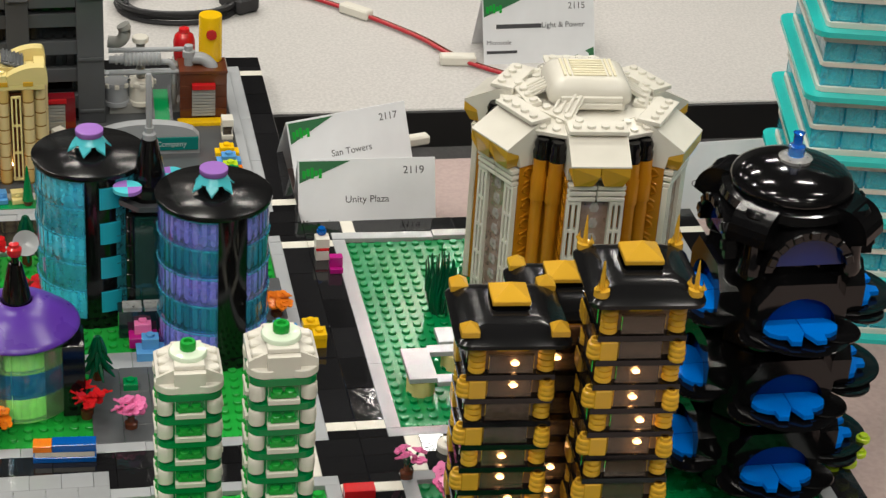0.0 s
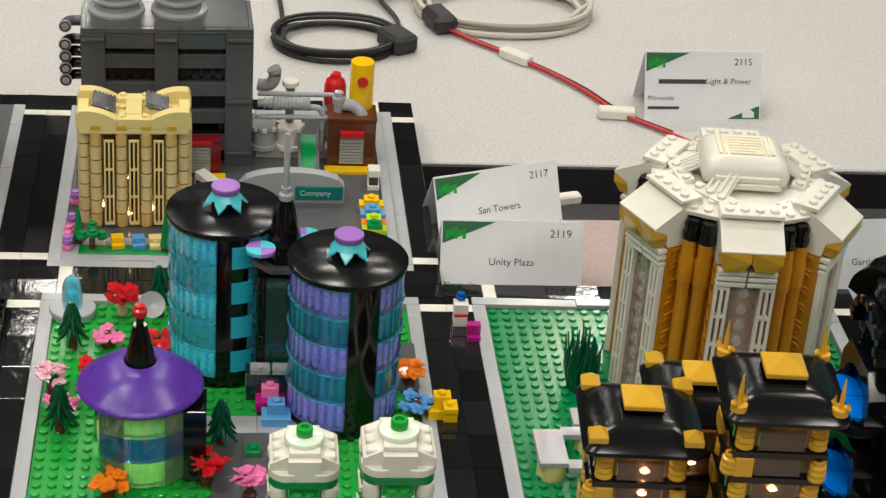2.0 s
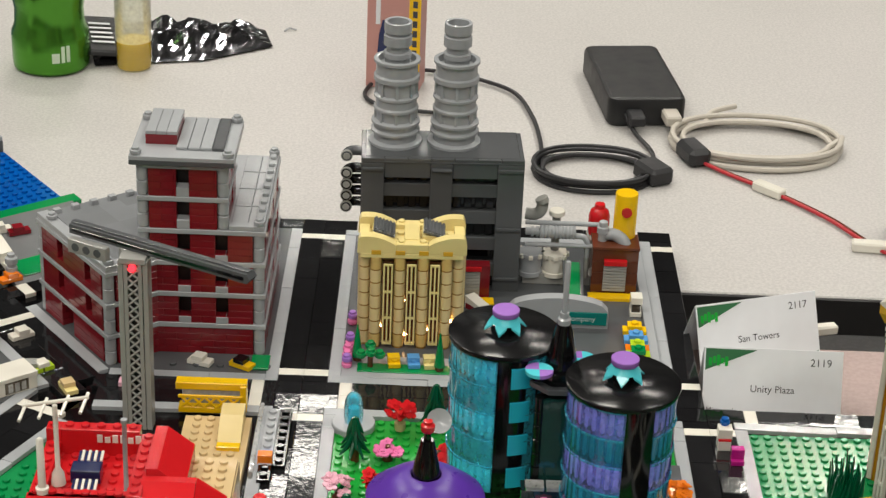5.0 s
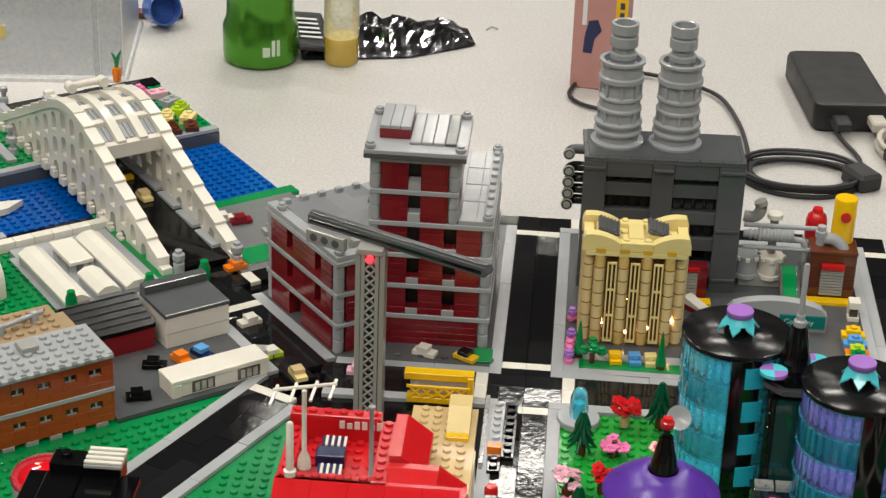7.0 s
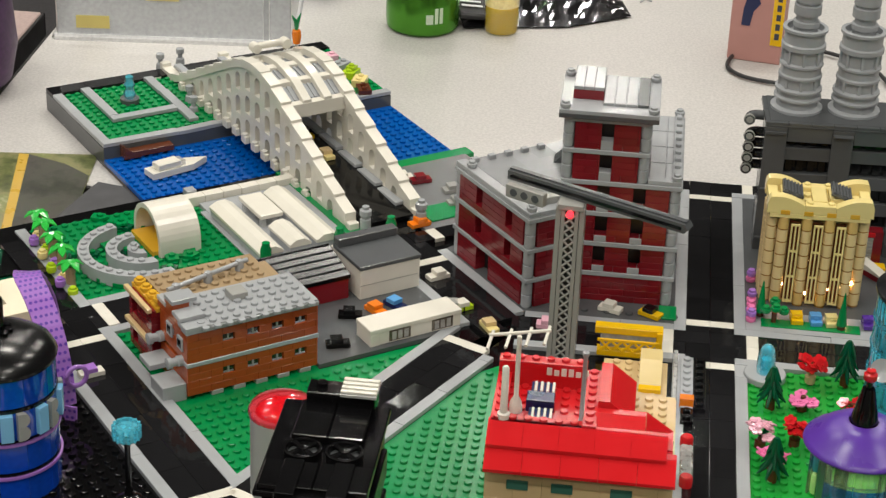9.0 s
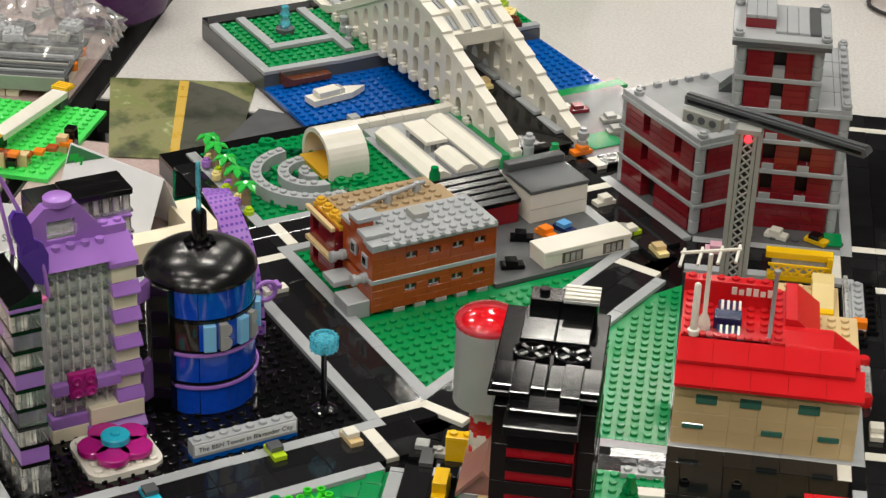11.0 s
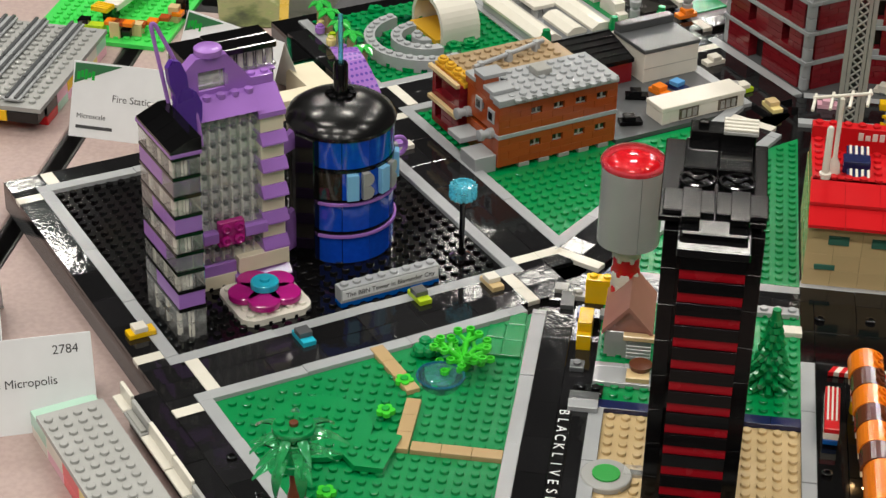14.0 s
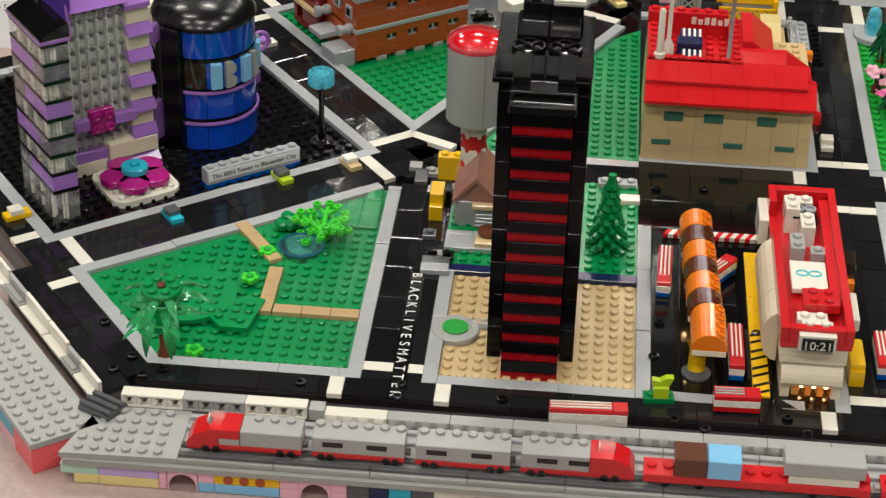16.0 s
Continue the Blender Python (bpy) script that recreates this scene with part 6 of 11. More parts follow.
def teal_tower():
    t = thing("aqua_skyscraper", 74.6, -10.4, -2, -12, "layered aqua, white and blue glass model skyscraper", "building")
    def slab_r(h, z0, z1, r=8):
        pts = []
        for cx, cy, a0 in ((h - r, h - r, 0), (-h + r, h - r, 90), (-h + r, -h + r, 180), (h - r, -h + r, 270)):
            pts += [(cx + r * math.cos(math.radians(a0 + 18 * k)), cy + r * math.sin(math.radians(a0 + 18 * k))) for k in range(6)]
        return G().prism(pts, z0, z1)
    glassy = clear_plastic("clear_sky_blue", (0.08, 0.66, 0.80), 0.05, 0.32)
    part("core", slab_r(46, 0, 330, 4), abs_plastic("pale_teal_core", (0.38, 0.90, 0.94), 0.3, 0.25), t)
    z = -17.5
    while z < 330:
        part("aqua_slab", slab_r(62, z, z + 3.2), abs_plastic("aqua_slab", (0.03, 0.56, 0.53), 0.22), t)
        part("white_plate", slab_r(55, z + 3.4, z + 6.4, 4), WHITE, t)
        part("white_plate", slab_r(55, z + 19, z + 21.4, 4), WHITE, t)
        part("white_plate", slab_r(55, z + 34, z + 37, 4), WHITE, t)
        for zz in (z + 6.6, z + 21.6):
            for f in range(4):
                a = math.radians(90 * f)
                for k in range(6):
                    px, py = -45 + 18 * k, -52
                    part("pane", G().box(-8.6, -1.6, 0, 8.6, 1.6, 12.2, 0.3), glassy, t, x=px * math.cos(a) - py * math.sin(a), y=px * math.sin(a) + py * math.cos(a), z=zz, rot=90 * f)
                    if k < 5:
                        part("mullion", G().box(-2.2, -1, 0, 2.2, 1.2, 12.2, 0.3), abs_plastic("deep_teal", (0.0, 0.27, 0.40), 0.15, 0.2), t, x=(px + 9) * math.cos(a) + 50 * math.sin(a), y=(px + 9) * math.sin(a) - 50 * math.cos(a), z=zz, rot=90 * f)
        z += 39.5
    return t


teal_tower()


# ---- cards and clutter on the tables ----
def tent_card(x, y, rot, number, lines, label, w=89.0, h=51.0, lean=24, back=True):
    t = thing("tent_card", x, y, ZT, rot, label, "card", "exhibit cards")
    face = part("front_leaf", G().box(-w / 2, -0.15, 0, w / 2, 0.15, h, 0), PAPER, t, rx=-lean)
    top_y, top_z = h * math.sin(math.radians(lean)), h * math.cos(math.radians(lean))
    part("back_leaf", G().box(-w / 2, -0.15, -h, w / 2, 0.15, 0, 0), PAPER, t, y=top_y + 0.4, z=top_z, rx=lean)
    tri = G().prism([(-w / 2 + 1, h - 1), (-w / 2 + 1, h - 15), (-w / 2 + 34, h - 1)], 0, 0.1)
    part("green_corner", tri, PGREEN, face, y=-0.3, rx=90)
    for k in range(5):
        part("mark_bar", G().box(-w / 2 + 3 + k * 2.6, 0, h - 12 + (k % 2) * 1.5, -w / 2 + 5 + k * 2.6, 0.1, h - 7 + (k % 3), 0), BGREEN, face, y=-0.55)
    part("green_foot", G().prism([(w / 2 - 1, 1), (w / 2 - 1, 11), (w / 2 - 26, 1)], 0, 0.1), PGREEN, face, y=-0.3, rx=90)
    part("house_mark", G().prism([(w / 2 - 14, 2), (w / 2 - 5, 2), (w / 2 - 5, 6), (w / 2 - 9.5, 9), (w / 2 - 14, 6)], 0, 0.1), PAPER, face, y=-0.5, rx=90)
    if number:
        text(face, number, 7.0, INK, w / 2 - 7, -0.3, h - 10, 90, align="RIGHT", thick=0.02)
    for words, size, px, pz, al in lines:
        if words.startswith("#"):
            part("print_bar", G().box(px, -0.1, pz, px + float(words[1:]), 0.05, pz + size * 0.55, 0), INK, face, y=-0.25)
        else:
            text(face, words, size, INK, px, -0.3, pz, 90, align=al, thick=0.02)
    return t


tent_card(37.6, 1.4, -1, "2119", [("Unity Plaza", 6.4, 0, 23, "CENTER"), ("Microscale", 4.6, -42, 9, "LEFT"), ("#22", 4, -42, 2, "")], "white exhibit card for the plaza standing on the table")
tent_card(38.1, 10.3, 19, "2117", [("San Towers", 6.4, 0, 23, "CENTER"), ("Microscale", 4.6, -42, 9, "LEFT"), ("#22", 4, -42, 2, "")], "white exhibit card for the towers standing on the table")
tent_card(59.6, 34.6, 2, "2115", [("Light & Power", 6.0, 2, 27, "LEFT"), ("#36", 6, -34, 27, ""), ("Microscale", 4.6, -42, 15, "LEFT"), ("#24", 4, -42, 8, "")], "white exhibit card for the power station standing on the table")
tent_card(66.5, 2.5, 4, "", [("Gardens", 6, 0, 22, "CENTER"), ("#20", 4, -42, 9, "")], "white exhibit card behind the plaza hall")
tent_card(-71.6, -12.6, -4, "", [("Fire Station", 6.8, 0, 26, "CENTER"), ("Microscale", 4.8, -40, 13, "LEFT"), ("#26", 4, -40, 6, "")], "white exhibit card for the fire station on the table")
tent_card(-67.6, -54.6, 22, "2784", [("BLM Micropolis", 6.6, 4, 25, "CENTER"), ("#24", 4, -36, 8, "")], "white exhibit card leaning by the viaduct")
tent_card(-77.2, -46.2, 18, "3006", [("#30", 5, -20, 24, ""), ("#24", 4, -36, 8, "")], "white exhibit card standing behind another")
tent_card(-66.5, -2.5, -28, "", [("#30", 5, -16, 24, ""), ("Microscale", 4.8, -40, 12, "LEFT"), ("#24", 4, -40, 5, "")], "white exhibit card behind the lavender building")

RUBBER = abs_plastic("cable_black", (0.018, 0.018, 0.02), 0.65, 0.05)
CABLEW = abs_plastic("cable_white", (0.52, 0.48, 0.42), 0.65, 0.03)
CABLER = abs_plastic("cable_red", (0.45, 0.02, 0.03), 0.55, 0.03)
pb = thing("power_bank", 31.5, 71.4, ZT, 7, "matt black power bank lying on the table", "power bank")
g = G()
hw, hd, hh, rr = 34, 66, 26, 9
pts = []
for cx, cy, a0 in ((hw - rr, hd - rr, 0), (-hw + rr, hd - rr, 90), (-hw + rr, -hd + rr, 180), (hw - rr, -hd + rr, 270)):
    pts += [(cx, cy, math.radians(a0 + 15 * k)) for k in range(7)]
rows = [(-3, 0), (0, 3), (0, hh - 4), (-1.2, hh - 1.2), (-4, hh)]
vs = [(cx + (rr + d) * math.cos(a), cy + (rr + d) * math.sin(a), z) for d, z in rows for cx, cy, a in pts]
m = len(pts)
g.add(vs, [(i * m + k, i * m + (k + 1) % m, (i + 1) * m + (k + 1) % m, (i + 1) * m + k) for i in range(len(rows) - 1) for k in range(m)], True)
g.add(vs[-m:], [tuple(range(m))])
part("shell", g, abs_plastic("matt_black", (0.010, 0.010, 0.011), 0.6, 0.05), pb)
for x, mt in ((-12, RUBBER), (19, CABLEW)):
    part("usb_plug", G().box(x - 7, -hd - 20, 8, x + 7, -hd + 1, 17, 1.5), mt, pb)


def coil(x, y, rx, ry, turns, r, mat, label, tail, seed):
    rg = random.Random(seed)
    t = thing("cable", x, y, ZT, 0, label, "cable", "cables")
    pts = []
    for k in range(turns * 28 + 1):
        a = 2 * math.pi * k / 28
        q = k // 28
        pts.append(((rx + 2.6 * r * math.sin(q * 2.1 + 0.4)) * math.cos(a), (ry + 2.6 * r * math.cos(q * 1.7)) * math.sin(a), r + r * 1.3 * q * 0.8 + 0.6 * math.sin(3 * a)))
    part("coil", G().tube(pts, r, 8), mat, t)
    for pts2 in tail:
        part("lead", G().tube(smooth_path(pts2), r, 8), mat, t)
    return t


coil(26, 50, 46, 34, 5, 1.9, RUBBER, "coiled thin black cable lying on the table", [[(46, 0, 4), (52, 40, 3), (40, 80, 5), (32, 106, 12)], [(-41, -10, 6), (-41, 56, 4), (-46, 108, 4), (-60, 162, 4), (-89, 190, 4), (-120, 205, 4), (-150, 208, 4), (-180, 188, 3), (-192, 152, 3), (-184, 130, 3), (-164, 118, 3), (-130, 112, 3)]], 2)
part("strap", G().box(28, -44, 0, 50, -14, 15, 3), RUBBER, thing("cable_strap", 26, 50, ZT, 30, "black hook-and-loop cable strap", "strap"))
coil(43.6, 58.6, 68, 46, 4, 2.5, CABLEW, "coiled off-white cable lying on the table", [[(-62, 20, 6), (-66, 34, 8), (-72, 48, 12)], [(-40, 30, 8), (-30, 62, 6), (-8, 78, 6)]], 3)
part("strap", G().box(-10, -16, 0, 10, 16, 16, 4), RUBBER, thing("cable_strap", 36.6, 54.5, ZT, 20, "black hook-and-loop cable strap", "strap"))
red = thing("red_cable", 43.5, 47, ZT, 0, "red and black twin wire with white connectors", "cable")
part("red_wire", G().tube(smooth_path([(-54, 54, 5), (-30, 30, 3), (0, 0, 3), (40, -50, 3), (66, -96, 3), (98, -128, 3), (130, -170, 6)]), 1.6, 8), CABLER, red)
part("dark_wire", G().tube(smooth_path([(-54, 58, 4), (-29, 34, 2.5), (2, 3, 2.5), (43, -47, 2.5), (69, -93, 2.5), (101, -125, 2.5)]), 1.2, 8), BROWN, red)
part("connector", G().box(-14, -5, 0, 14, 5, 8, 1.2), WHITE, red, x=0, y=0, rot=-45)
part("connector", G().box(-14, -5, 0, 14, 5, 8, 1.2), WHITE, red, x=64, y=-98, rot=-5)
part("connector", G().box(-14, -4, 0, 14, 4, 7, 1.2), WHITE, red, x=2, y=-240, z=3, rot=15)
carton = thing("pink_carton", 5.2, 72.9, ZT, -10, "dusty pink slim carton with a yellow label strip", "carton")
part("box", G().box(-24, -14, 0, 24, 14, 92, 1.0), abs_plastic("pink_card", (0.50, 0.25, 0.22), 0.75, 0.03), carton)
part("yellow_strip", G().box(13.5, -14.6, 18, 24, -14.1, 91, 0.1), YELLOW, carton)
for z in range(24, 86, 9):
    part("print_bar", G().box(17, -14.9, z, 21, -14.7, z + 6, 0), INK, carton)
part("print_figure", G().prism([(-14, 34), (-6, 34), (-4, 48), (2, 56), (-2, 66), (-10, 64), (-13, 50)], 0, 0.2), NAVY, carton, y=-14.3, rx=90)
part("print_stripe", G().box(-16, -14.5, 60, -12, -14.2, 84, 0), PAPER, carton)
bt = thing("green_bottle", -33.4, 74.6, ZT, 0, "metallic green drinking bottle standing on the table", "bottle")
GMET = abs_plastic("green_metal", (0.085, 0.29, 0.03), 0.3, 0.03, 0.04, 0.75)
part("body", G().lathe([(30, 0), (33.5, 3), (34.2, 10), (34.2, 34), (31, 42), (30.4, 56), (32, 64), (34.2, 74), (34.2, 150), (28, 170), (0.1, 172)], 48, smooth=True), GMET, bt)
for k, (dx, hh) in enumerate(((10.5, 9), (16.5, 15), (20.5, 15))):
    part("print_mark", G().box(-1.6 if k else -3.4, -0.3, 0, 1.6 if k else 3.4, 0.3, hh, 0.1), abs_plastic("pale_print", (0.6, 0.7, 0.55), 0.5), bt, x=dx, y=-math.sqrt(34.4 ** 2 - dx * dx), z=14, rot=math.degrees(math.asin(dx / 34.4)))
tb = thing("yellow_tube", -24.2, 75.0, ZT, 0, "clear tube half full of yellow liquid", "tube")
part("liquid", G().lathe([(14.6, 1), (15.2, 3), (15.2, 26), (0.1, 26)], 32), abs_plastic("yellow_liquid", (0.55, 0.38, 0.004), 0.1, 0.02), tb)
part("shell", G().lathe([(15.6, 0), (16.2, 1.5), (16.2, 26.5)], 32), clear_plastic("clear_tube", (0.9, 0.85, 0.5), 0.06, 0.04), tb)
part("upper_shell", G().lathe([(16.2, 26.6), (16.2, 120), (14, 124)], 32), clear_plastic("clear_frosted_tube", (0.75, 0.76, 0.66), 0.3, 0.5), tb, "frosted upper half")
fo = thing("foil_bag", -20.5, 82.5, ZT, 14, "crumpled black and silver foil bag on the table", "bag")
g = G()
rg = random.Random(8)
nx, ny = 34, 16
vs = []
for j in range(ny + 1):
    for i in range(nx + 1):
        u, v = i / nx, j / ny
        edge = min(1, 5 * min(u, 1 - u), 4 * min(v, 1 - v))
        w = 1 - 0.55 * max(0, u - 0.6) / 0.4
        z = 2 + edge * (13 + 9 * noise.noise(Vector((u * 6, v * 4, 1))) + 6 * noise.noise(Vector((u * 15, v * 10, 4))) + 3 * noise.noise(Vector((u * 34, v * 22, 9))))
        vs.append((-78 + 165 * u, (v - 0.5) * 96 * w, max(0.6, z)))
g.add(vs, [(j * (nx + 1) + i, j * (nx + 1) + i + 1, (j + 1) * (nx + 1) + i + 1, (j + 1) * (nx + 1) + i) for j in range(ny) for i in range(nx)], False)
foil = abs_plastic("foil", (0.17, 0.17, 0.18), 0.18, 0.4, 0.3, 0.95)
part("foil", g, foil, fo)
part("black_print", G().box(-84, -50, 3, -52, 42, 9, 2), RUBBER, fo, ry=6)
for k in range(5):
    part("print_bar", G().box(-80, -34 + 12 * k, 10.6, -60, -30 + 12 * k, 11, 0), PAPER, fo, ry=6)
cp = thing("screw_lid", -47.2, 84.0, ZT, 0, "blue screw cap lying on its side", "cap")
part("cap", G().lathe([(14, 0), (16, 1), (16, 24), (14.6, 25), (14.2, 4), (0.1, 4)], 28), abs_plastic("cap_blue", (0.05, 0.12, 0.42), 0.35), cp, z=16, rx=75, rot=30)
pen = thing("dark_pen", -52, 84.6, ZT, 8, "dark red and black pen lying on the table", "pen")
part("barrel", G().tube([(-60, 0, 5), (60, 4, 5)], 5, 10), abs_plastic("pen_red", (0.10, 0.03, 0.03), 0.35), pen)
part("grip", G().tube([(-60, -2, 5), (-86, -3, 5)], 4.4, 10), BLACK, pen)
scrap = thing("paper_scrap", -8.4, 88, ZT, 20, "tiny torn scrap of plastic on the table", "scrap")
part("scrap", G().tube([(0, 0, 1), (6, 2, 3), (12, 0, 1)], 0.9, 6), LGREY, scrap)
bx = thing("plastic_storage_box", -61.2, 71.9, ZT, 6.8, "frosted clear plastic storage box with faded yellow labels", "storage box")
FROST = clear_plastic("clear_frosted_box", (0.52, 0.53, 0.54), 0.35, 0.5)
w, d, h = 106, 70, 150
for nm, b in (("front_wall", (-w, -d, 4, w, -d + 3, h)), ("back_wall", (-w, d - 3, 4, w, d, h)), ("side_wall", (-w, -d + 3, 4, -w + 3, d - 3, h)), ("side_wall", (w - 3, -d + 3, 4, w, d - 3, h))):
    part(nm, G().box(*b, 1), FROST, bx)
part("floor_panel", G().box(-w + 3, -d + 3, 4, w - 3, d - 3, 8, 1), FROST, bx)
part("foot_rim", G().box(-w - 4, -d - 4, 0, w + 4, d + 4, 6, 2), FROST, bx)
part("corner_rib", G().box(w - 26, -d - 2, 6, w - 20, -d, h, 0.6), FROST, bx)
LAB = abs_plastic("faded_label", (0.62, 0.52, 0.16), 0.6, 0.05)
for x, z in ((-73, 12), (-73, 46), (-10, 40), (-60, 92)):
    part("label", G().box(x - 15, -d - 0.8, z, x + 15, -d - 0.3, z + 12, 0.1), LAB, bx, "faded yellow paper label")
pur = thing("purple_bag", -80.0, 46.0, ZT, 0, "dark purple fabric bag standing on the table", "bag")
part("bag", G().lathe([(0.1, 0), (34, 0), (50, 10), (56, 40), (52, 90), (30, 110), (0.1, 114)], 32, smooth=True), laminate("purple_cloth", (0.085, 0.02, 0.11), (0.06, 0.012, 0.08), 200), pur)


# ---- flatiron block: dark red brick building ----
def brick_run(t, ox, oy, ang, n, z, openings=(), mat=None, courses=4, hc=4.8, deep=1.0):
    """Courses of bricks along a line of n studs from ox, oy (studs); openings: (start, end, first course, last course)."""
    mat = mat or DRED
    ca, sa = math.cos(math.radians(ang)), math.sin(math.radians(ang))
    for c in range(courses):
        p = 0.0
        first = True
        while p < n - 0.01:
            l = min(1.0 if (first and c % 2) else 2.0, n - p)
            first = False
            cut = None
            for s0, s1, c0, c1 in openings:
                if c0 <= c <= c1 and p < s1 - 0.01 and p + l > s0 + 0.01:
                    cut = (s0, s1)
            if cut:
                if p < cut[0] - 0.05:
                    l = cut[0] - p
                else:
                    p = cut[1]
                    continue
            cx = p + l / 2
            put(t, "brick", shared("brick", mat, l, deep, hc / PLATE, False, 0.07 if mat in (RUST, TAN) else 0.25), (ox + cx * ca) * S, (oy + cx * sa) * S, z + c * hc, ang)
            p += l


def round_stack(t, x, y, z0, z1, mat=None, r=3.7, step=9.6):
    z = z0
    while z < z1 - 1:
        h = min(step, z1 - z)
        rnd(t, mat or LGREY, x, y, z, r, h / PLATE, False)
        z += h


def flatiron():
    t = thing("flatiron_building", 0, 0, -0.4, 0, "dark red brick flatiron building with grey bands and a tower", "building")
    inner = abs_plastic("interior_shade", (0.02, 0.018, 0.018), 0.5)
    X0, X1, Y0, Y1 = -13.4, -3.4, 6.0, 21.0
    ST = 22.4
    # inner bodies, near-black to stand in for shade behind the window openings
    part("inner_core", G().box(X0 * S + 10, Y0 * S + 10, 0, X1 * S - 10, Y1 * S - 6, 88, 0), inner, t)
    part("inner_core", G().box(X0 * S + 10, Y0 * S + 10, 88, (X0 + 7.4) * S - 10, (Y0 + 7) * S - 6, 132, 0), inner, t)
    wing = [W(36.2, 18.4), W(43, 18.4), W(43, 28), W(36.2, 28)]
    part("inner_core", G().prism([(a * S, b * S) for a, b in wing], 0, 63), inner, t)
    # main front and east side
    for k in range(4):
        z = k * ST
        ops = [] if k == 0 else [(2.2, 3.2, 1, 3), (5.2, 6.2, 1, 3)]
        brick_run(t, X0 + 0.9, Y0 + 0.5, 0, 8.2, z, ops)
        brick_run(t, X1 - 0.5, Y0 + 1, 90, 13.8, z, [] if k == 0 else [(3, 4, 1, 3), (7, 8, 1, 3), (11, 12, 1, 3)])
        part("grey_band", G().box(X0 * S, (Y0 - 0.12) * S, z + 19.2, (X1 + 0.12) * S, Y0 * S + 8, z + 22.4, 0.3), LGREY, t)
        part("grey_band", G().box((X1 - 1) * S, Y0 * S + 8.1, z + 19.2, (X1 + 0.12) * S, Y1 * S, z + 22.4, 0.3), LGREY, t)
        round_stack(t, X1 - 0.45, Y0 + 0.4, z, z + 19.2)
        round_stack(t, X1 - 0.45, Y1 - 0.5, z, z + 19.2)
        round_stack(t, X0 + 0.4, Y0 + 0.4, z, z + 19.2)
        for s in ([] if k == 0 else (X0 + 3.6, X0 + 6.6)):
            part("sill", G().box((s - 0.5) * S, (Y0 - 0.05) * S, z, (s + 0.5) * S, Y0 * S + 8, z + 4.6, 0.3), LGREY, t)
    # tower storeys
    for k in (4, 5):
        z = k * ST
        brick_run(t, X0 + 0.9, Y0 + 0.5, 0, 5.4, z, [(2.2, 3.2, 1, 3)])
        brick_run(t, X0 + 6.6, Y0 + 1, 90, 5.6, z, [(2.4, 3.4, 1, 3)])
        brick_run(t, X0 + 0.5, Y0 + 1, 90, 5.6, z, [(2.4, 3.4, 1, 3)])
        part("grey_band", G().box(X0 * S, (Y0 - 0.12) * S, z + 19.2, (X0 + 7.2) * S, (Y0 + 7) * S, z + 22.4, 0.3), LGREY, t)
        for sx in (X0 + 0.4, X0 + 6.75):
            round_stack(t, sx, Y0 + 0.4, z, z + 19.2)
        part("sill", G().box((X0 + 3.1) * S, (Y0 - 0.05) * S, z, (X0 + 4.1) * S, Y0 * S + 8, z + 6.4, 0.3), LGREY, t)
    zt = 6 * ST
    part("tower_cornice", G().box((X0 - 0.5) * S, (Y0 - 0.5) * S, zt, (X0 + 7.7) * S, (Y0 + 7.6) * S, zt + 3.2, 0.3), DGREY, t)
    part("tower_roof", G().box((X0 - 0.5) * S, (Y0 - 0.5) * S, zt + 3.2, (X0 + 7.7) * S, (Y0 + 7.6) * S, zt + 6.0, 0.3), LGREY, t)
    for i in range(4):
        part("roof_tile", G().box((X0 + 3.0 + i * 0.95) * S + 0.2, (Y0 + 1) * S, zt + 6, (X0 + 3.95 + i * 0.95) * S - 0.2, (Y0 + 7.2) * S, zt + 8, 0.3), LGREY if i != 3 else DGREY, t)
    part("lift_house", G().box((X0 + 0.5) * S, (Y0 + 2) * S, zt + 6, (X0 + 3) * S, (Y0 + 6.6) * S, zt + 12.5, 0.3), DRED, t)
    for i in range(3):
        part("lift_roof", G().box((X0 + 0.5 + i * 0.84) * S + 0.1, (Y0 + 2) * S, zt + 12.5, (X0 + 1.34 + i * 0.84) * S - 0.1, (Y0 + 6.7) * S, zt + 15, 0.3), LGREY, t)
    for sx, sy in ((X0, Y0), (X0 + 7.2, Y0), (X0, Y0 + 7.1), (X0 + 7.2, Y0 + 7.1)):
        rnd(t, LGREY, sx, sy, zt + 6, 3.6, 1, True, "corner_post")
    # main roof with parapet
    zr = 4 * ST
    for i in range(2):
        for j in range(4):
            part("roof_tile", G().box((X0 + 7.3 + i * 1.35) * S, (Y0 + 0.9 + j * 3.4) * S, zr, (X0 + 8.6 + i * 1.35) * S, (Y0 + 4.2 + j * 3.4) * S, zr + 1.6, 0.2), LGREY, t)
    part("main_roof", G().box(X0 * S, Y0 * S + 8, zr - 3, X1 * S, Y1 * S, zr, 0.3), LGREY, t)
    part("parapet", G().box((X1 - 0.8) * S, Y0 * S, zr, X1 * S, Y1 * S, zr + 3.2, 0.3), LGREY, t)
    part("parapet", G().box((X0 + 7.2) * S, Y0 * S, zr, (X1 - 0.8) * S, (Y0 + 0.8) * S, zr + 3.2, 0.3), LGREY, t)
    for j in range(9):
        part("parapet_clip", G().box(-2, -2.6, 0, 2, 2.6, 2.2, 0.3), LGREY, t, x=(X1 - 0.4) * S, y=(Y0 + 1.6 + j * 1.5) * S, z=zr + 3.2)
    for y in (Y0 + 0.4, Y1 - 0.6):
        rnd(t, LGREY, X1 - 0.4, y, zr + 3.2, 3.6, 1, True, "corner_post")
    # wing in the turned grid: prow at W(35.2, 17.3)
    A0, A1, B0, B1 = 35.2, 44.0, 17.3, 29.3
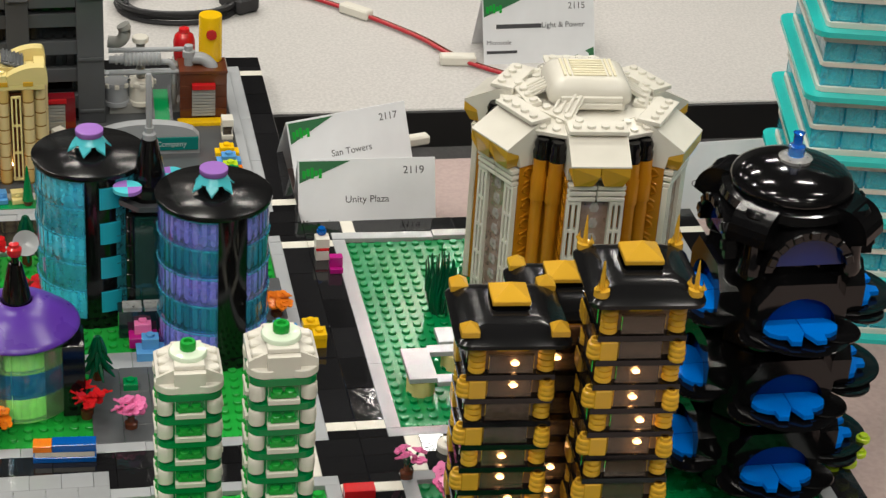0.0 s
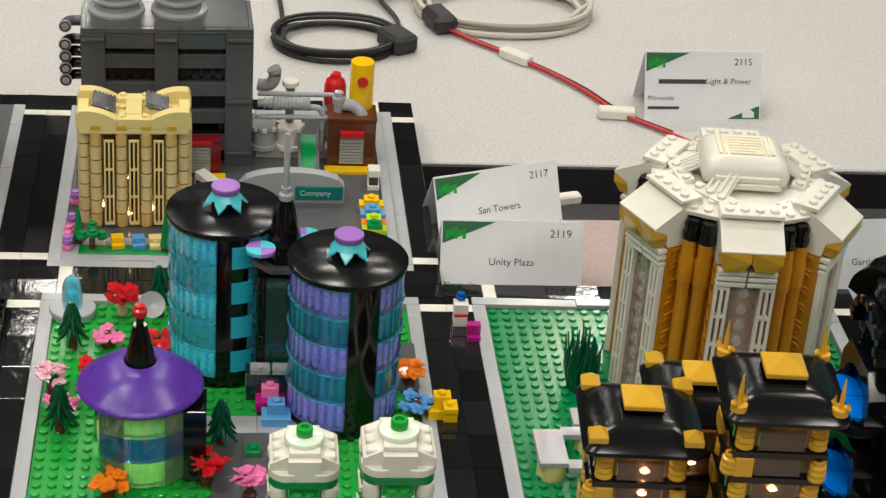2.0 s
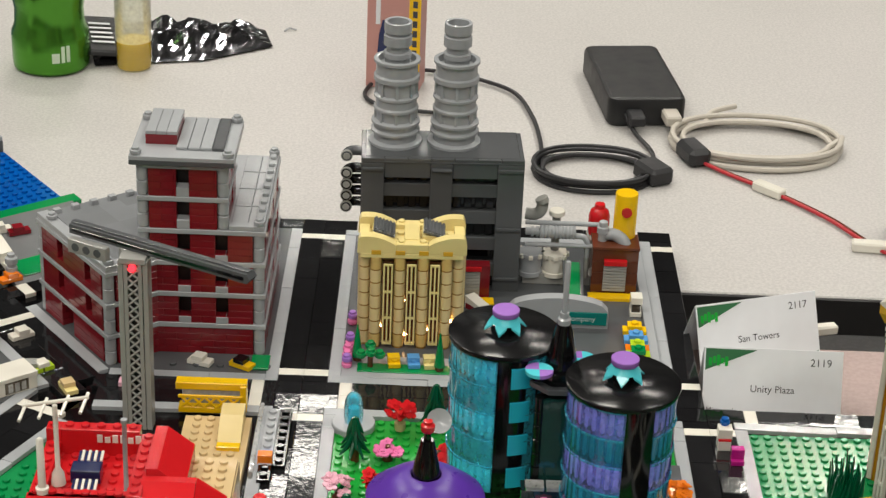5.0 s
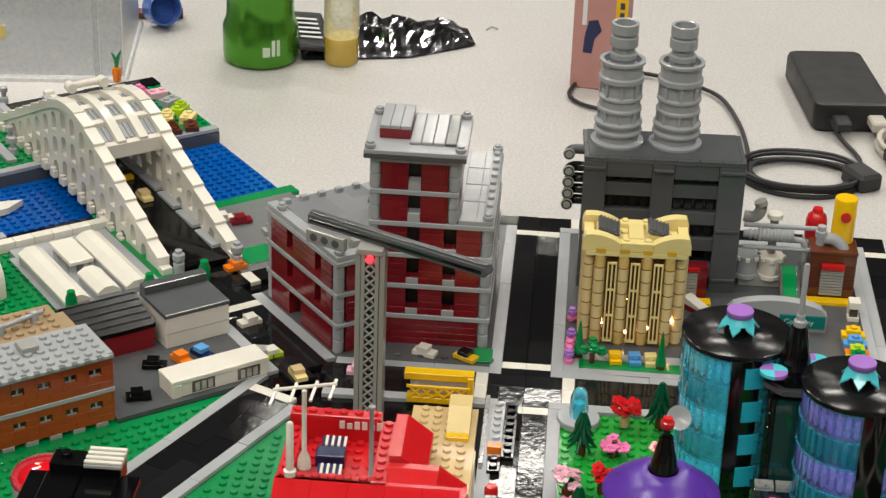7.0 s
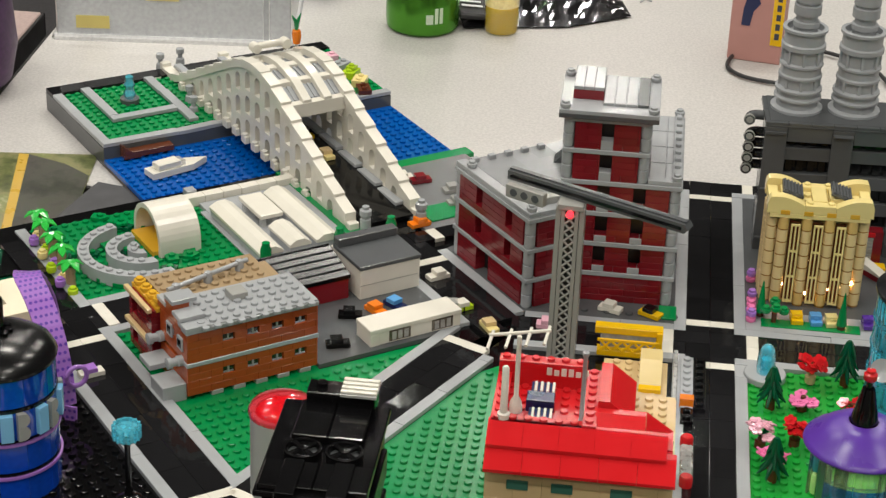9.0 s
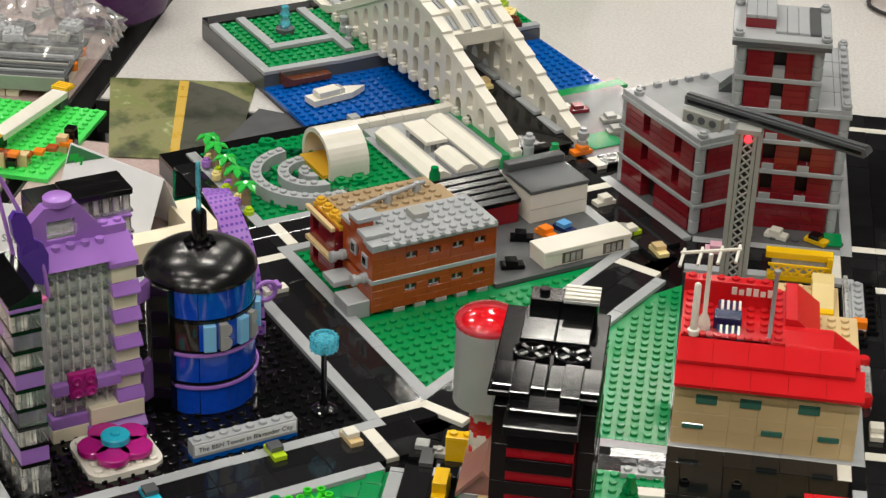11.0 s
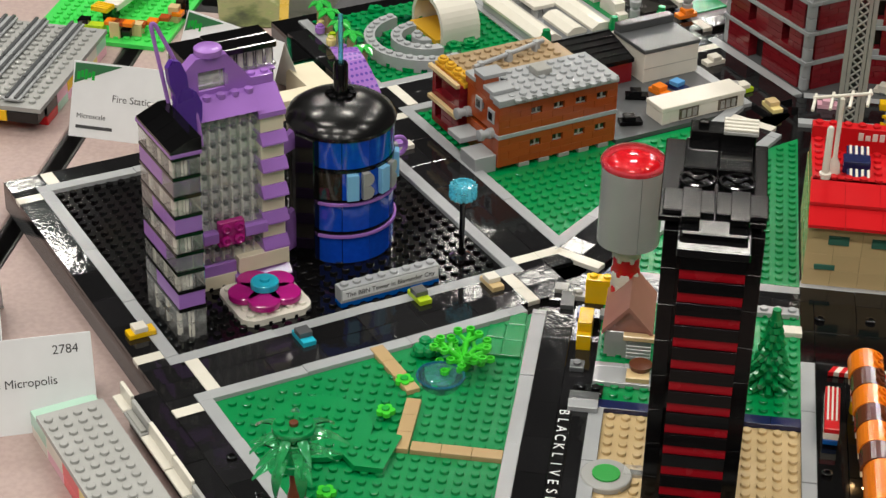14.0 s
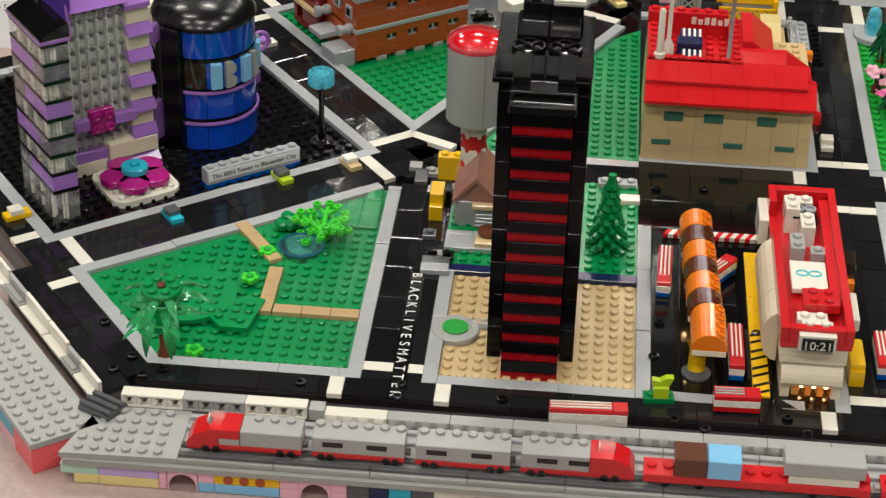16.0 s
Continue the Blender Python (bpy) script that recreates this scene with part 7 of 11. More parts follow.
    for k in range(3):
        z = k * ST
        ops = [(1.8, 2.8, 1, 3), (6.6, 7.6, 1, 3)] if k else [(5.2, 7.2, 0, 3)]
        px, py = W(A0 + 0.5, B0 + 0.9)
        brick_run(t, px, py, ROT + 90, 10.4, z, ops)
        px, py = W(A0 + 0.9, B0 + 0.5)
        brick_run(t, px, py, ROT, 5.0, z, [] if k == 0 else [])
        px, py = W(A0 + 0.9, B1 - 0.5)
        brick_run(t, px, py, ROT, 6.0, z, [])
        band = thing_band(t, A0, B0, A1, B1, z + 19.2)
        for a, b in ((A0 + 0.4, B0 + 0.4), (A0 + 0.4, B1 - 0.4)):
            q = W(a, b)
            round_stack(t, q[0], q[1], z, z + 19.2)
    zw = 3 * ST
    roof = [W(A0, B0), W(A0 + 6, B0), (X0 + 0.3, Y0 + 0.2), (X0 + 0.3, Y1), W(A1 - 1, B1), W(A0, B1)]
    part("wing_roof", G().prism([(a * S, b * S) for a, b in roof], zw - 2.8, zw + 0.6), LGREY, t)
    rg = random.Random(4)
    for i in range(4):
        for j in range(3):
            part("roof_tile", G().box(-15.6, -15.6, 0, 15.6, 15.6, 1.6, 0.2), ROOFG, t, x=W(A0 + 3.2 + j * 2, B0 + 3 + i * 2.4)[0] * S, y=W(A0 + 3.2 + j * 2, B0 + 3 + i * 2.4)[1] * S, z=zw + 0.4 - 0.02 * (i + 4 * j), rot=ROT)
    for a0, b0, a1, b1 in ((A0, B0, A0 + 1, B1), (A0 + 1, B0, A0 + 5.6, B0 + 1)):
        g = G().box(a0 * S, b0 * S, 0, a1 * S, b1 * S, 3.2, 0.3)
        part("wing_parapet", g, LGREY, t, x=OX * S, y=OY * S, z=zw + 0.7, rot=ROT)
    for b in (B0 + 0.5, B0 + 10.2):
        q = W(A0 + 0.5, b)
        rnd(t, LGREY, q[0], q[1], zw + 3.9, 3.6, 1, True, "corner_post")
    for i in range(5):
        q = W(A0 + 1.6 + i * 1.7, B1 - 0.5)
        part("parapet_clip", G().box(-2.6, -2, 0, 2.6, 2, 4.6, 0.4), LGREY, t, x=q[0] * S, y=q[1] * S, z=zw + 0.6, rot=ROT)
    part("roof_wedge", G().side([(-5, 0), (5, 0), (5, 10)], -7, 7), DGREY, t, x=(X0 - 0.6) * S, y=(Y0 + 9.5) * S, z=zw + 0.6, rot=-90)
    part("roof_vent", G().box(-12, -3, 0, 12, 3, 8, 0.4), MGREY, t, x=W(A0 + 3.6, B0 + 1.4)[0] * S, y=W(A0 + 3.6, B0 + 1.4)[1] * S, z=zw + 0.6, rot=ROT)
    return t


ROOFG = abs_plastic("roof_grey", (0.20, 0.21, 0.22), 0.3, 0.12)


def thing_band(t, A0, B0, A1, B1, z):
    for a0, b0, a1, b1 in ((A0 - 0.12, B0 - 0.12, A0 + 1, B1), (A0 + 1, B0 - 0.12, A0 + 5.8, B0 + 1), (A0 + 1, B1 - 1, A1 - 2, B1)):
        part("grey_band", G().box(a0 * S, b0 * S, 0, a1 * S, b1 * S, 3.1, 0.3), LGREY, t, x=OX * S, y=OY * S, z=z, rot=ROT)


flatiron()
lawn_bit = thing("lawn_corner", -3.6, 4.5, -0.3, 0, "small green plate at the flatiron corner", "lawn")
part("plate", G().box(-6, -8, 0, 6, 10, 1.6, 0.3), GREEN, lawn_bit)


def crane():
    t = thing("tower_crane", -12.0, -5.0, 0, -4, "grey lattice tower crane with a long dark grey jib", "crane")
    for sx in (-1, 1):
        part("mast_side", G().box(sx * 7.4 - 1.6, -5, -3, sx * 7.4 + 1.6, 5, 112, 0.3), MGREY, t)
        part("mast_rail", G().box(sx * 4.3 - 1.2, -5.4, -3, sx * 4.3 + 1.2, -4.4, 112, 0.2), MGREY, t)
    part("mast_back", G().box(-6, 3.4, -3, 6, 4.6, 112, 0.2), DGREY, t)
    for k in range(19):
        z = k * 5.9
        g = G()
        g.tube([(-3.2, -4.8, z), (3.2, -4.8, z + 5.9)], 0.75, 6)
        g.tube([(3.2, -4.6, z), (-3.2, -4.6, z + 5.9)], 0.75, 6)
        part("mast_brace", g, MGREY, t)
    part("red_light", G().cyl(0, 0, 0, 2.4, 2.2, n=12), GLOW_RED, t, "small lit red lamp", y=-5, z=108, rx=90)
    part("slew_block", G().box(-8, -6, 110, 8, 6, 114, 0.4), MGREY, t)
    dx, dy = (-3.3 + 17.3) * S, (-9.1 + 1.8) * S
    L_ = math.hypot(dx, dy)
    an = math.degrees(math.atan2(dy, dx)) + 4
    jb = part("jib", G().wall([(0, 0), (L_, 0), (L_ + 2, 3), (L_, 6), (0, 6)], -4, 4), DGREY, t, x=(-17.3 + 12) * S, y=(-1.8 + 5) * S, z=114.4, rot=an)
    # black strip on the jib's face paints the shade of a groove
    part("jib_groove", G().box(2, -4.6, 2, L_ - 2, -4.0, 4, 0.1), BLACK, jb)
    part("jib_top", G().box(0, -2, 6, L_, 2, 7.2, 0.2), DGREY, jb)
    part("counterweight", G().box(2, -9, -10, 30, -4.2, -1, 0.5), MGREY, jb)
    for k in range(3):
        part("counterweight_hole", G().cyl(0, 0, 0, 0.5, 2.6, n=12), DGREY, jb, x=8 + k * 8, y=-9.0, z=-5.5, rx=90)
    return t


crane()
for x, y, r, m1, m2, lab in ((-8.4, 4.3, 70, WHITE, WHITE, "white toy car parked by the flatiron"), (-5.0, 4.0, 60, YELLOW, BLACK, "yellow and black toy taxi by the flatiron"), (-13.4, 0.5, 90, LPINK, LPINK, "pale pink toy car on the street"), (-18.2, -0.7, 30, LYEL, TAN, "tan toy car on the street"), (-20.9, 2.2, -52, LIME, WHITE, "lime toy car with a white roof"), (-23.5, 7.5, -52, WHITE, WHITE, "white toy car on the diagonal street"), (-26.4, 17.4, -52, ORANGE, ORANGE, "orange toy car at the bridge"), (-1.1, -25.6, 0, WHITE, WHITE, "white toy car on the main street")):
    toy_car(x, y, r, m1, m2, lab)
for k in range(5):
    t = thing("road_stud", -10.6 + k * 1.9, 4.0, -0.4, 0, "small dark grey stud on the paving", "stud", "paving studs")
    part("stud", G().stud(0, 0, 0, 2.4, 1.6), DGREY, t)


# ---- red-roofed house ----
def red_house():
    t = thing("red_roofed_house", -9.4, -24.0, 0, 0, "tan walled model house under a red terrace roof", "building")
    X = 6.5
    for c in range(4):
        brick_run(t, -X, -5.0, 0, 13, c * 10.6, [], TAN, 1, 10.6)
        brick_run(t, -X + 0.5, -4.5, 90, 10, c * 10.6, [], TAN, 1, 10.6)
        brick_run(t, X - 0.5, -4.5, 90, 10, c * 10.6, [], TAN, 1, 10.6)
    part("inner_wall", G().box(-X * S + 6, -5 * S + 5, 0, X * S - 6, 40, 42, 0), TAN, t)
    for x, z, w in ((-4.2, 28, 12), (-1.1, 28, 12), (3.0, 28, 12), (-5.0, 11, 12), (0.6, 11, 12), (4.6, 11, 12)):
        part("window_pane", G().box(x * S - w / 2, -5.5 * S - 0.8, z, x * S + w / 2, -5.5 * S + 1, z + (6 if z > 20 else 3.4), 0.3), abs_plastic("green_pane", (0.05, 0.16, 0.12), 0.08), t, "dark green glazed slit window")
    # two tiers of sloping red roof
    for i in range(5):
        w0, w1 = -X - 0.1 + i * 2.64, -X - 0.1 + (i + 1) * 2.64
        part("roof_slope", G().side([(-6.4 * S, 42), (-5.0 * S, 42), (-3.9 * S, 42), (-3.9 * S, 52), (-4.6 * S, 52), (-6.4 * S, 44)], w0 * S + 0.08, w1 * S - 0.08), RED, t)
    for i in range(5):
        w0, w1 = -X - 0.1 + i * 2.5, -X - 0.1 + (i + 1) * 2.5
        part("roof_slope", G().side([(-5.0 * S, 51), (-2.8 * S, 51), (-2.8 * S, 60), (-3.2 * S, 60), (-5.0 * S, 53)], w0 * S + 0.08, w1 * S - 0.08), RED, t)
    # terrace
    tx0, tx1, ty0, ty1 = -X, 0.9, -3.2, 4.6
    part("terrace_floor", plate_studs(rect(tx0 + 1, ty0 + 1, tx1 - 1, ty1 - 1), lambda x, y: True, z=52, thick=8, off=(0.5, 0.3)), RED, t)
    def parapet(x0, y0, x1, y1, z):
        g = G().box(x0 * S, y0 * S, 44, x1 * S, y1 * S, z, 0.3)
        nx, ny = max(1, round(x1 - x0)), max(1, round(y1 - y0))
        for i in range(nx):
            for j in range(ny):
                g.stud((x0 + (i + 0.5) * (x1 - x0) / nx) * S, (y0 + (j + 0.5) * (y1 - y0) / ny) * S, z)
        part("parapet", g, RED, t)
    parapet(tx0, ty0, tx0 + 1, ty1, 60)
    parapet(tx0 + 1, ty0, tx1 - 1, ty0 + 1, 60)
    parapet(tx1 - 1, ty0, tx1, ty1, 62)
    parapet(tx0 + 1, ty1 - 1, tx1 - 1, ty1, 68)
    parapet(tx0, ty1 - 1, tx0 + 1, ty1, 68)
    for k in range(6):
        part("white_letter_bar", G().box(-24.2 + k * 4.2, (ty1 - 1) * S - 0.5, 60.5, -21.2 + k * 4.2, (ty1 - 1) * S - 0.1, 65.5 - (k % 3 == 1) * 1.4, 0.1), WHITE, t)
    # right-hand hipped slopes
    part("hip_slope", G().wall([(tx1 * S, 42.2), (3.5 * S, 42.2), (3.5 * S, 56), (1.7 * S, 67), (tx1 * S, 67)], -0.8 * S, 4.7 * S), RED, t)
    part("front_gable", G().side([(-3.7 * S, 51), (-0.85 * S, 51), (-0.85 * S, 63), (-1.5 * S, 63), (-3.7 * S, 55.4)], 0.7 * S, 4.3 * S), RED, t)
    h = [(4.33, -3.7, 51), (6.3, -3.7, 51), (6.3, -0.85, 51), (4.33, -0.85, 51), (4.33, -3.7, 55.4), (4.33, -1.5, 63), (4.33, -0.85, 63), (6.3, -3.5, 52), (6.3, -0.85, 52)]
    part("hip_end", G().add([(x * S, y * S, z) for x, y, z in h], [(3, 2, 1, 0), (0, 1, 7, 4), (4, 7, 8, 5), (5, 8, 6), (2, 3, 6, 8), (1, 2, 8, 7), (0, 4, 5, 6, 3)]), RED, t)
    part("rear_plate", plate_studs(rect(3.5, -0.8, 6.4, 5.2), lambda x, y: True, z=45.4, thick=3.2), TAN, t, "tan studded plate")
    # roof gear
    for y, z in ((1.6, 64), (-1.2, 60)):
        g, g2 = G(), G()
        for k in range(8):
            (g if k % 2 else g2).box(-6 + k * 1.7, -4, 0, -4.5 + k * 1.7, 4, 1.4, 0.2)
        part("white_grille", g, WHITE, t, x=-3.2 * S, y=y * S, z=z - 3, rx=12)
        part("grille_slot", g2, NAVY, t, x=-3.2 * S, y=y * S, z=z - 3.4, rx=12)
    part("blue_unit", G().box(-4.2 * S, -0.4 * S, 54, -2.2 * S, 0.9 * S, 62, 0.4), NAVY, t)
    part("white_pole", G().lathe([(3.6, 60), (3.6, 63), (2.2, 63.6), (2.0, 92), (1.2, 93), (0.1, 93)], 12), WHITE, t, x=-5.6 * S, y=-2.7 * S)
    an = part("aerial_mast", G().lathe([(4, 56), (3.4, 62), (1.4, 66), (1.4, 104), (0.1, 105)], 12), WHITE, t, x=-4.9 * S, y=-0.8 * S)
    g = G().tube([(-17, 0, 103), (17, 6, 106)], 1.1, 8)
    for q in (-16, -6, 5, 15):
        g.tube([(q - 1, -7 + q * 0.18, 101 + q * 0.09), (q + 1, 7 + q * 0.18, 105 + q * 0.09)], 1.0, 8)
    part("aerial", g, WHITE, an)
    part("clear_pole", G().lathe([(2.2, 58), (1.3, 60), (1.3, 100), (1.9, 101), (1.9, 103), (0.1, 104)], 10), LGREY, t, x=-0.2 * S, y=-2.0 * S)
    return t


red_house()
yard = thing("tan_yard", -6.0, -10.5, -3.2, 0, "tan studded yard behind the red house", "yard")
q = rect(-2.5, -7, 2.6, 6)
part("yard_plate", plate_studs(q, in_poly(q), z=6, thick=6.2), TAN, yard)
part("ramp", G().side([(0, 6), (34, 6), (34, 16), (20, 16), (0, 8)], 3, 17), abs_plastic("sand_yellow", (0.68, 0.53, 0.24), 0.24, 0.04), yard, y=14)
part("yellow_kerb", G().box(3, 8, 6, 17, 13.8, 9, 0.3), YELLOW, yard)
wallb = thing("yellow_footbridge", -6.7, -3.0, 0, 0, "yellow lattice footbridge with clear panes", "footbridge")
part("parapet", G().box(-20, -4, 0, 20, 4, 4, 0.3), YELLOW, wallb)
part("top_beam", G().box(-22, 0, 14, 22, 8, 19, 0.4), YELLOW, wallb)
for k in range(5):
    g = G().tube([(-18 + k * 7.2, -3.6, 4), (-11 + k * 7.2, -3.6, 11)], 0.8, 6).tube([(-11 + k * 7.2, -3.5, 4), (-18 + k * 7.2, -3.5, 11)], 0.8, 6)
    part("lattice", g, YELLOW, wallb)
part("rail", G().box(-20, -4.4, 10.6, 20, -2.8, 12.6, 0.3), YELLOW, wallb)
part("pane", G().box(-18, 1, 4, 18, 3, 14, 0.3), T_CLEAR, wallb)
part("end_post", G().box(18, -2, 0, 22, 7, 18, 0.4), YELLOW, wallb)
plat = thing("station_platform", -1.5, -9.6, 0, 0, "grey and black studded platform strips with a clear screen", "platform")
for m, x in ((LGREY, -0.35), (BLACK, 0.65)):
    for k in range(2):
        brick(plat, m, x, 4.4 - k * 4, 0, 1, 4, 1, True, name="plate")
part("clear_screen", G().box(-1.45 * S, -3 * S, 0, -1.1 * S, 7 * S, 5, 0.3), T_CLEAR, plat)
brick(plat, ORANGE, -0.35, -1.0, 2, 1.1, 0.8, 2, name="orange_sign")
brick(plat, BLACK, -0.3, -2.6, 0, 1, 2, 1, True, name="plate")
for y, m in ((-6.5, RED), (-12.0, RED)):
    part("red_lamp", G().lathe([(4, 0), (4, 6), (3.2, 7), (0.1, 7)], 14), RED, plat, x=-2, y=y * S)
part("clear_tube", G().box(-6, -11.4 * S, 0, 2, -7.2 * S, 5, 1), T_CLEAR, plat)


# ---- brick hall and yard of the turned quarter ----
def brick_hall():
    t = thing("orange_brick_hall", OX, OY, -3.2, ROT, "dark orange brick model hall with a studded grey roof", "building")
    A0, A1, B0, B1 = 4.2, 15.4, 16.8, 22.0
    part("inner_core", G().box(A0 * S + 8, B0 * S + 7.5, 0, A1 * S - 6, B1 * S, 46, 0), RUST, t)
    for k in range(2):
        z = 3 + k * 23
        ops = [(3.0, 4.0, 2, 2), (5.1, 6.1, 2, 2), (7.2, 8.2, 2, 2), (9.2, 10.2, 2, 2)]
        brick_run(t, A0, B0 + 0.5, 0, 11.2, z, ops, RUST, 4, 5.0)
        brick_run(t, A1 - 0.5, B0 + 1, 90, 4.2, z, [], RUST, 4, 5.0)
        brick_run(t, A0 + 0.5, B0 + 1, 90, 4.2, z, [(1.4, 2.4, 2, 2)], RUST, 4, 5.0)
        part("grey_band", G().box(A0 * S - 0.5, B0 * S - 0.6, z + 20, A1 * S + 0.5, B0 * S + 8, z + 23, 0.3), LGREY, t)
        for s0 in (3.0, 5.1, 7.2, 9.2):
            w = part("window", G().box((A0 + s0) * S, B0 * S + 1.6, z + 10, (A0 + s0 + 1) * S, B0 * S + 4, z + 15, 0.2), T_SMOKE, t)
            part("window_frame", G().box((A0 + s0) * S + 0.6, B0 * S + 1.0, z + 10.2, (A0 + s0 + 1) * S - 0.6, B0 * S + 1.5, z + 11.2, 0.1), MGREY, w)
            part("window_bar", G().box((A0 + s0 + 0.42) * S, B0 * S + 0.9, z + 10, (A0 + s0 + 0.58) * S, B0 * S + 1.5, z + 15, 0.1), MGREY, w)
    for k in range(5):
        part("plinth_block", G().box((A0 + 2 + k * 1.9) * S, B0 * S - 0.3, 0, (A0 + 3 + k * 1.9) * S, B0 * S + 6, 2.9, 0.2), MGREY, t)
    g = plate_studs(rect(A0 + 1.4, B0, A1, B1), lambda x, y: True, z=50, thick=3.2, off=(0.6, 0.3))
    part("roof_plate", g, LGREY, t, "light grey studded roof plate")
    for i, (b, zz) in enumerate(((B0 + 0.4, 51), (B0 + 1.5, 54), (B0 + 3.0, 60), (B0 + 4.4, 54))):
        part("stepped_gable", G().box(A0 * S, (b - 0.4) * S, 46, (A0 + 1.4) * S, (b + 1.2) * S, zz - 3, 0.3), RUST, t)
        part("gable_cap", G().box((A0 - 0.1) * S, (b - 0.5) * S, zz - 3, (A0 + 2.0) * S, (b + 1.1) * S, zz, 0.3), LGREY, t)
    part("roof_vent", G().box((A0 + 5) * S, (B0 + 2.6) * S, 50, (A0 + 6.4) * S, (B0 + 4) * S, 55, 0.4), MGREY, t)
    for b, z in ((18.0, 32), (20.0, 34)):
        part("side_window", G().box(A0 * S - 1, (b - 0.5) * S, z, A0 * S + 1, (b + 0.5) * S, z + 9, 0.3), LGREY, t)
        part("side_pane", G().box(A0 * S - 1.3, (b - 0.28) * S, z + 2, A0 * S - 0.9, (b + 0.28) * S, z + 7, 0.1), BLACK, t)
    part("porch", G().box((A0 - 2) * S, 17 * S, 0, A0 * S, 19.4 * S, 12, 0.4), LGREY, t)
    part("porch_roof", G().box((A0 - 2) * S, 19.5 * S, 14, A0 * S, 21.6 * S, 18, 0.4), LGREY, t)
    for b, z in ((17.8, 25), (21.6, 27)):
        part("gauge", G().lathe([(3.6, 0), (3.6, 5), (2.8, 5.6), (2.8, 9), (3.8, 9.4), (3.8, 12), (2.4, 12.4), (0.1, 12.4)], 14), LGREY, t, x=A0 * S + 2, y=b * S, z=z, ry=-90)
    # rear wing, dark red with a tan roof
    part("rear_core", G().box((A0 - 0.6) * S + 8, B1 * S + 0.5, 0, A1 * S - 10, 27 * S - 8, 40, 0), DRED, t)
    for k in range(2):
        brick_run(t, A0 - 0.1, B1 + 0.3, 90, 4.6, 3 + k * 20, [(1.2, 2.2, 1, 2), (3, 4, 1, 2)], DRED, 4, 4.8)
        brick_run(t, A0 + 0.4, 26.6, 0, 10, 3 + k * 20, [], DRED, 4, 4.8)
        part("gold_ledge", G().box((A0 - 1.0) * S, B1 * S + 1, 22 + k * 20 - 20 * (k == 0) + (0 if k else 18), (A0 - 0.6) * S, 27 * S, 25 + k * 20 - 20 * (k == 0) + (0 if k else 18), 0.3), TAN, t)
    part("rear_roof", plate_studs(rect(A0 + 0.9, B1 + 0.1, A1 - 1, 27.2), lambda x, y: True, z=46, thick=3.2, off=(0.6, 0.5)), DTAN, t, "tan studded roof plate")
    for i in range(4):
        rnd(t, AMBER, A0 + 0.3, B1 + 0.8 + i * 1.3, 44 + 2 * (i == 0), 3.9, 1, True, "gold_merlon")
        brick(t, AMBER, A0 + 0.3, B1 + 0.8 + i * 1.3, 41, 1, 1.2, 1, name="gold_coping")
    part("roof_pipe", G().tube([((A0 + 1.2) * S, (B1 + 1.2) * S, 51), ((A0 + 9) * S, (B1 + 3.2) * S, 51)], 1.7, 10), LGREY, t)
    for q in (0.1, 0.5, 0.9):
        part("pipe_clip", G().lathe([(3, 46), (3, 49), (2.4, 53), (0.1, 54)], 12), LGREY, t, x=(A0 + 1.2 + 7.8 * q) * S, y=(B1 + 1.2 + 2 * q) * S)
    part("tan_gap_wall", G().box((A1 - 1) * S, B1 * S + 1, 0, (A1 - 0.2) * S, 26 * S, 44, 0.3), DTAN, t)
    return t


brick_hall()


def turned_thing(name, a, b, z, label, cat, group="", rot=0):
    x, y = W(a, b)
    return thing(name, x, y, z, ROT + rot, label, cat, group)


wh = turned_thing("warehouse", 26.4, 27.6, -0.4, "white walled model warehouse with a flat grey roof", "building")
part("wall_shell", G().box(-23, -22, 0, 23, 22, 22, 0.4), WHITE, wh)
part("roof", G().box(-23.6, -22.6, 22, 23.6, 18, 25, 0.4), DGREY, wh)
part("roof_ridge", G().box(-23, 10, 25, 23, 18, 31, 0.5), DGREY, wh)
part("wall_seam", G().box(-23.2, -22.3, 10.4, 23.2, -22.05, 10.6, 0), MGREY, wh)
wb_ = turned_thing("white_shed", 24.7, 18.5, -0.4, "long white model shed with two dark windows", "shed")
part("left_pier", G().box(-34, -9.8, 0, -27, 9.6, 9, 0.3), WHITE, wb_)
part("wall_shell", G().box(-27, -9.2, 0, 34, 9.6, 9, 0.3), WHITE, wb_)
part("roof", G().box(-34.4, -10, 9.1, 34.4, 10, 12.4, 0.4), WHITE, wb_)
for x in (-12, 20):
    part("window", G().box(x - 8, -9.8, 1, x + 8, -8.8, 9, 0.2), T_SMOKE, wb_)
    for q in (-4.5, 0, 4.5):
        part("pane_glint", G().box(x + q - 1.6, -10.2, 2, x + q + 1.6, -9.8, 8, 0.2), T_CLEAR, wb_)
rb = turned_thing("saw_roof_shed", 18.6, 27.4, -0.4, "dark red model shed with black stepped roof", "shed")
part("wall_shell", G().box(-34, -14, 0, 34, 14, 15, 0.3), DRED, rb)
for k in range(5):
    part("roof_step", G().side([(-14.5 + k * 6.4, 15 + k * 1.6), (-8.1 + k * 6.4, 15 + k * 1.6), (-8.1 + k * 6.4, 19.4 + k * 1.6), (-14.5 + k * 6.4, 18 + k * 1.6)], -35, 35), TOWERB, rb)
    part("roof_riser", G().box(-35, -8.2 + k * 6.4, 14, 35, -7.4 + k * 6.4, 20.4 + k * 1.6, 0.2), TOWERB, rb)
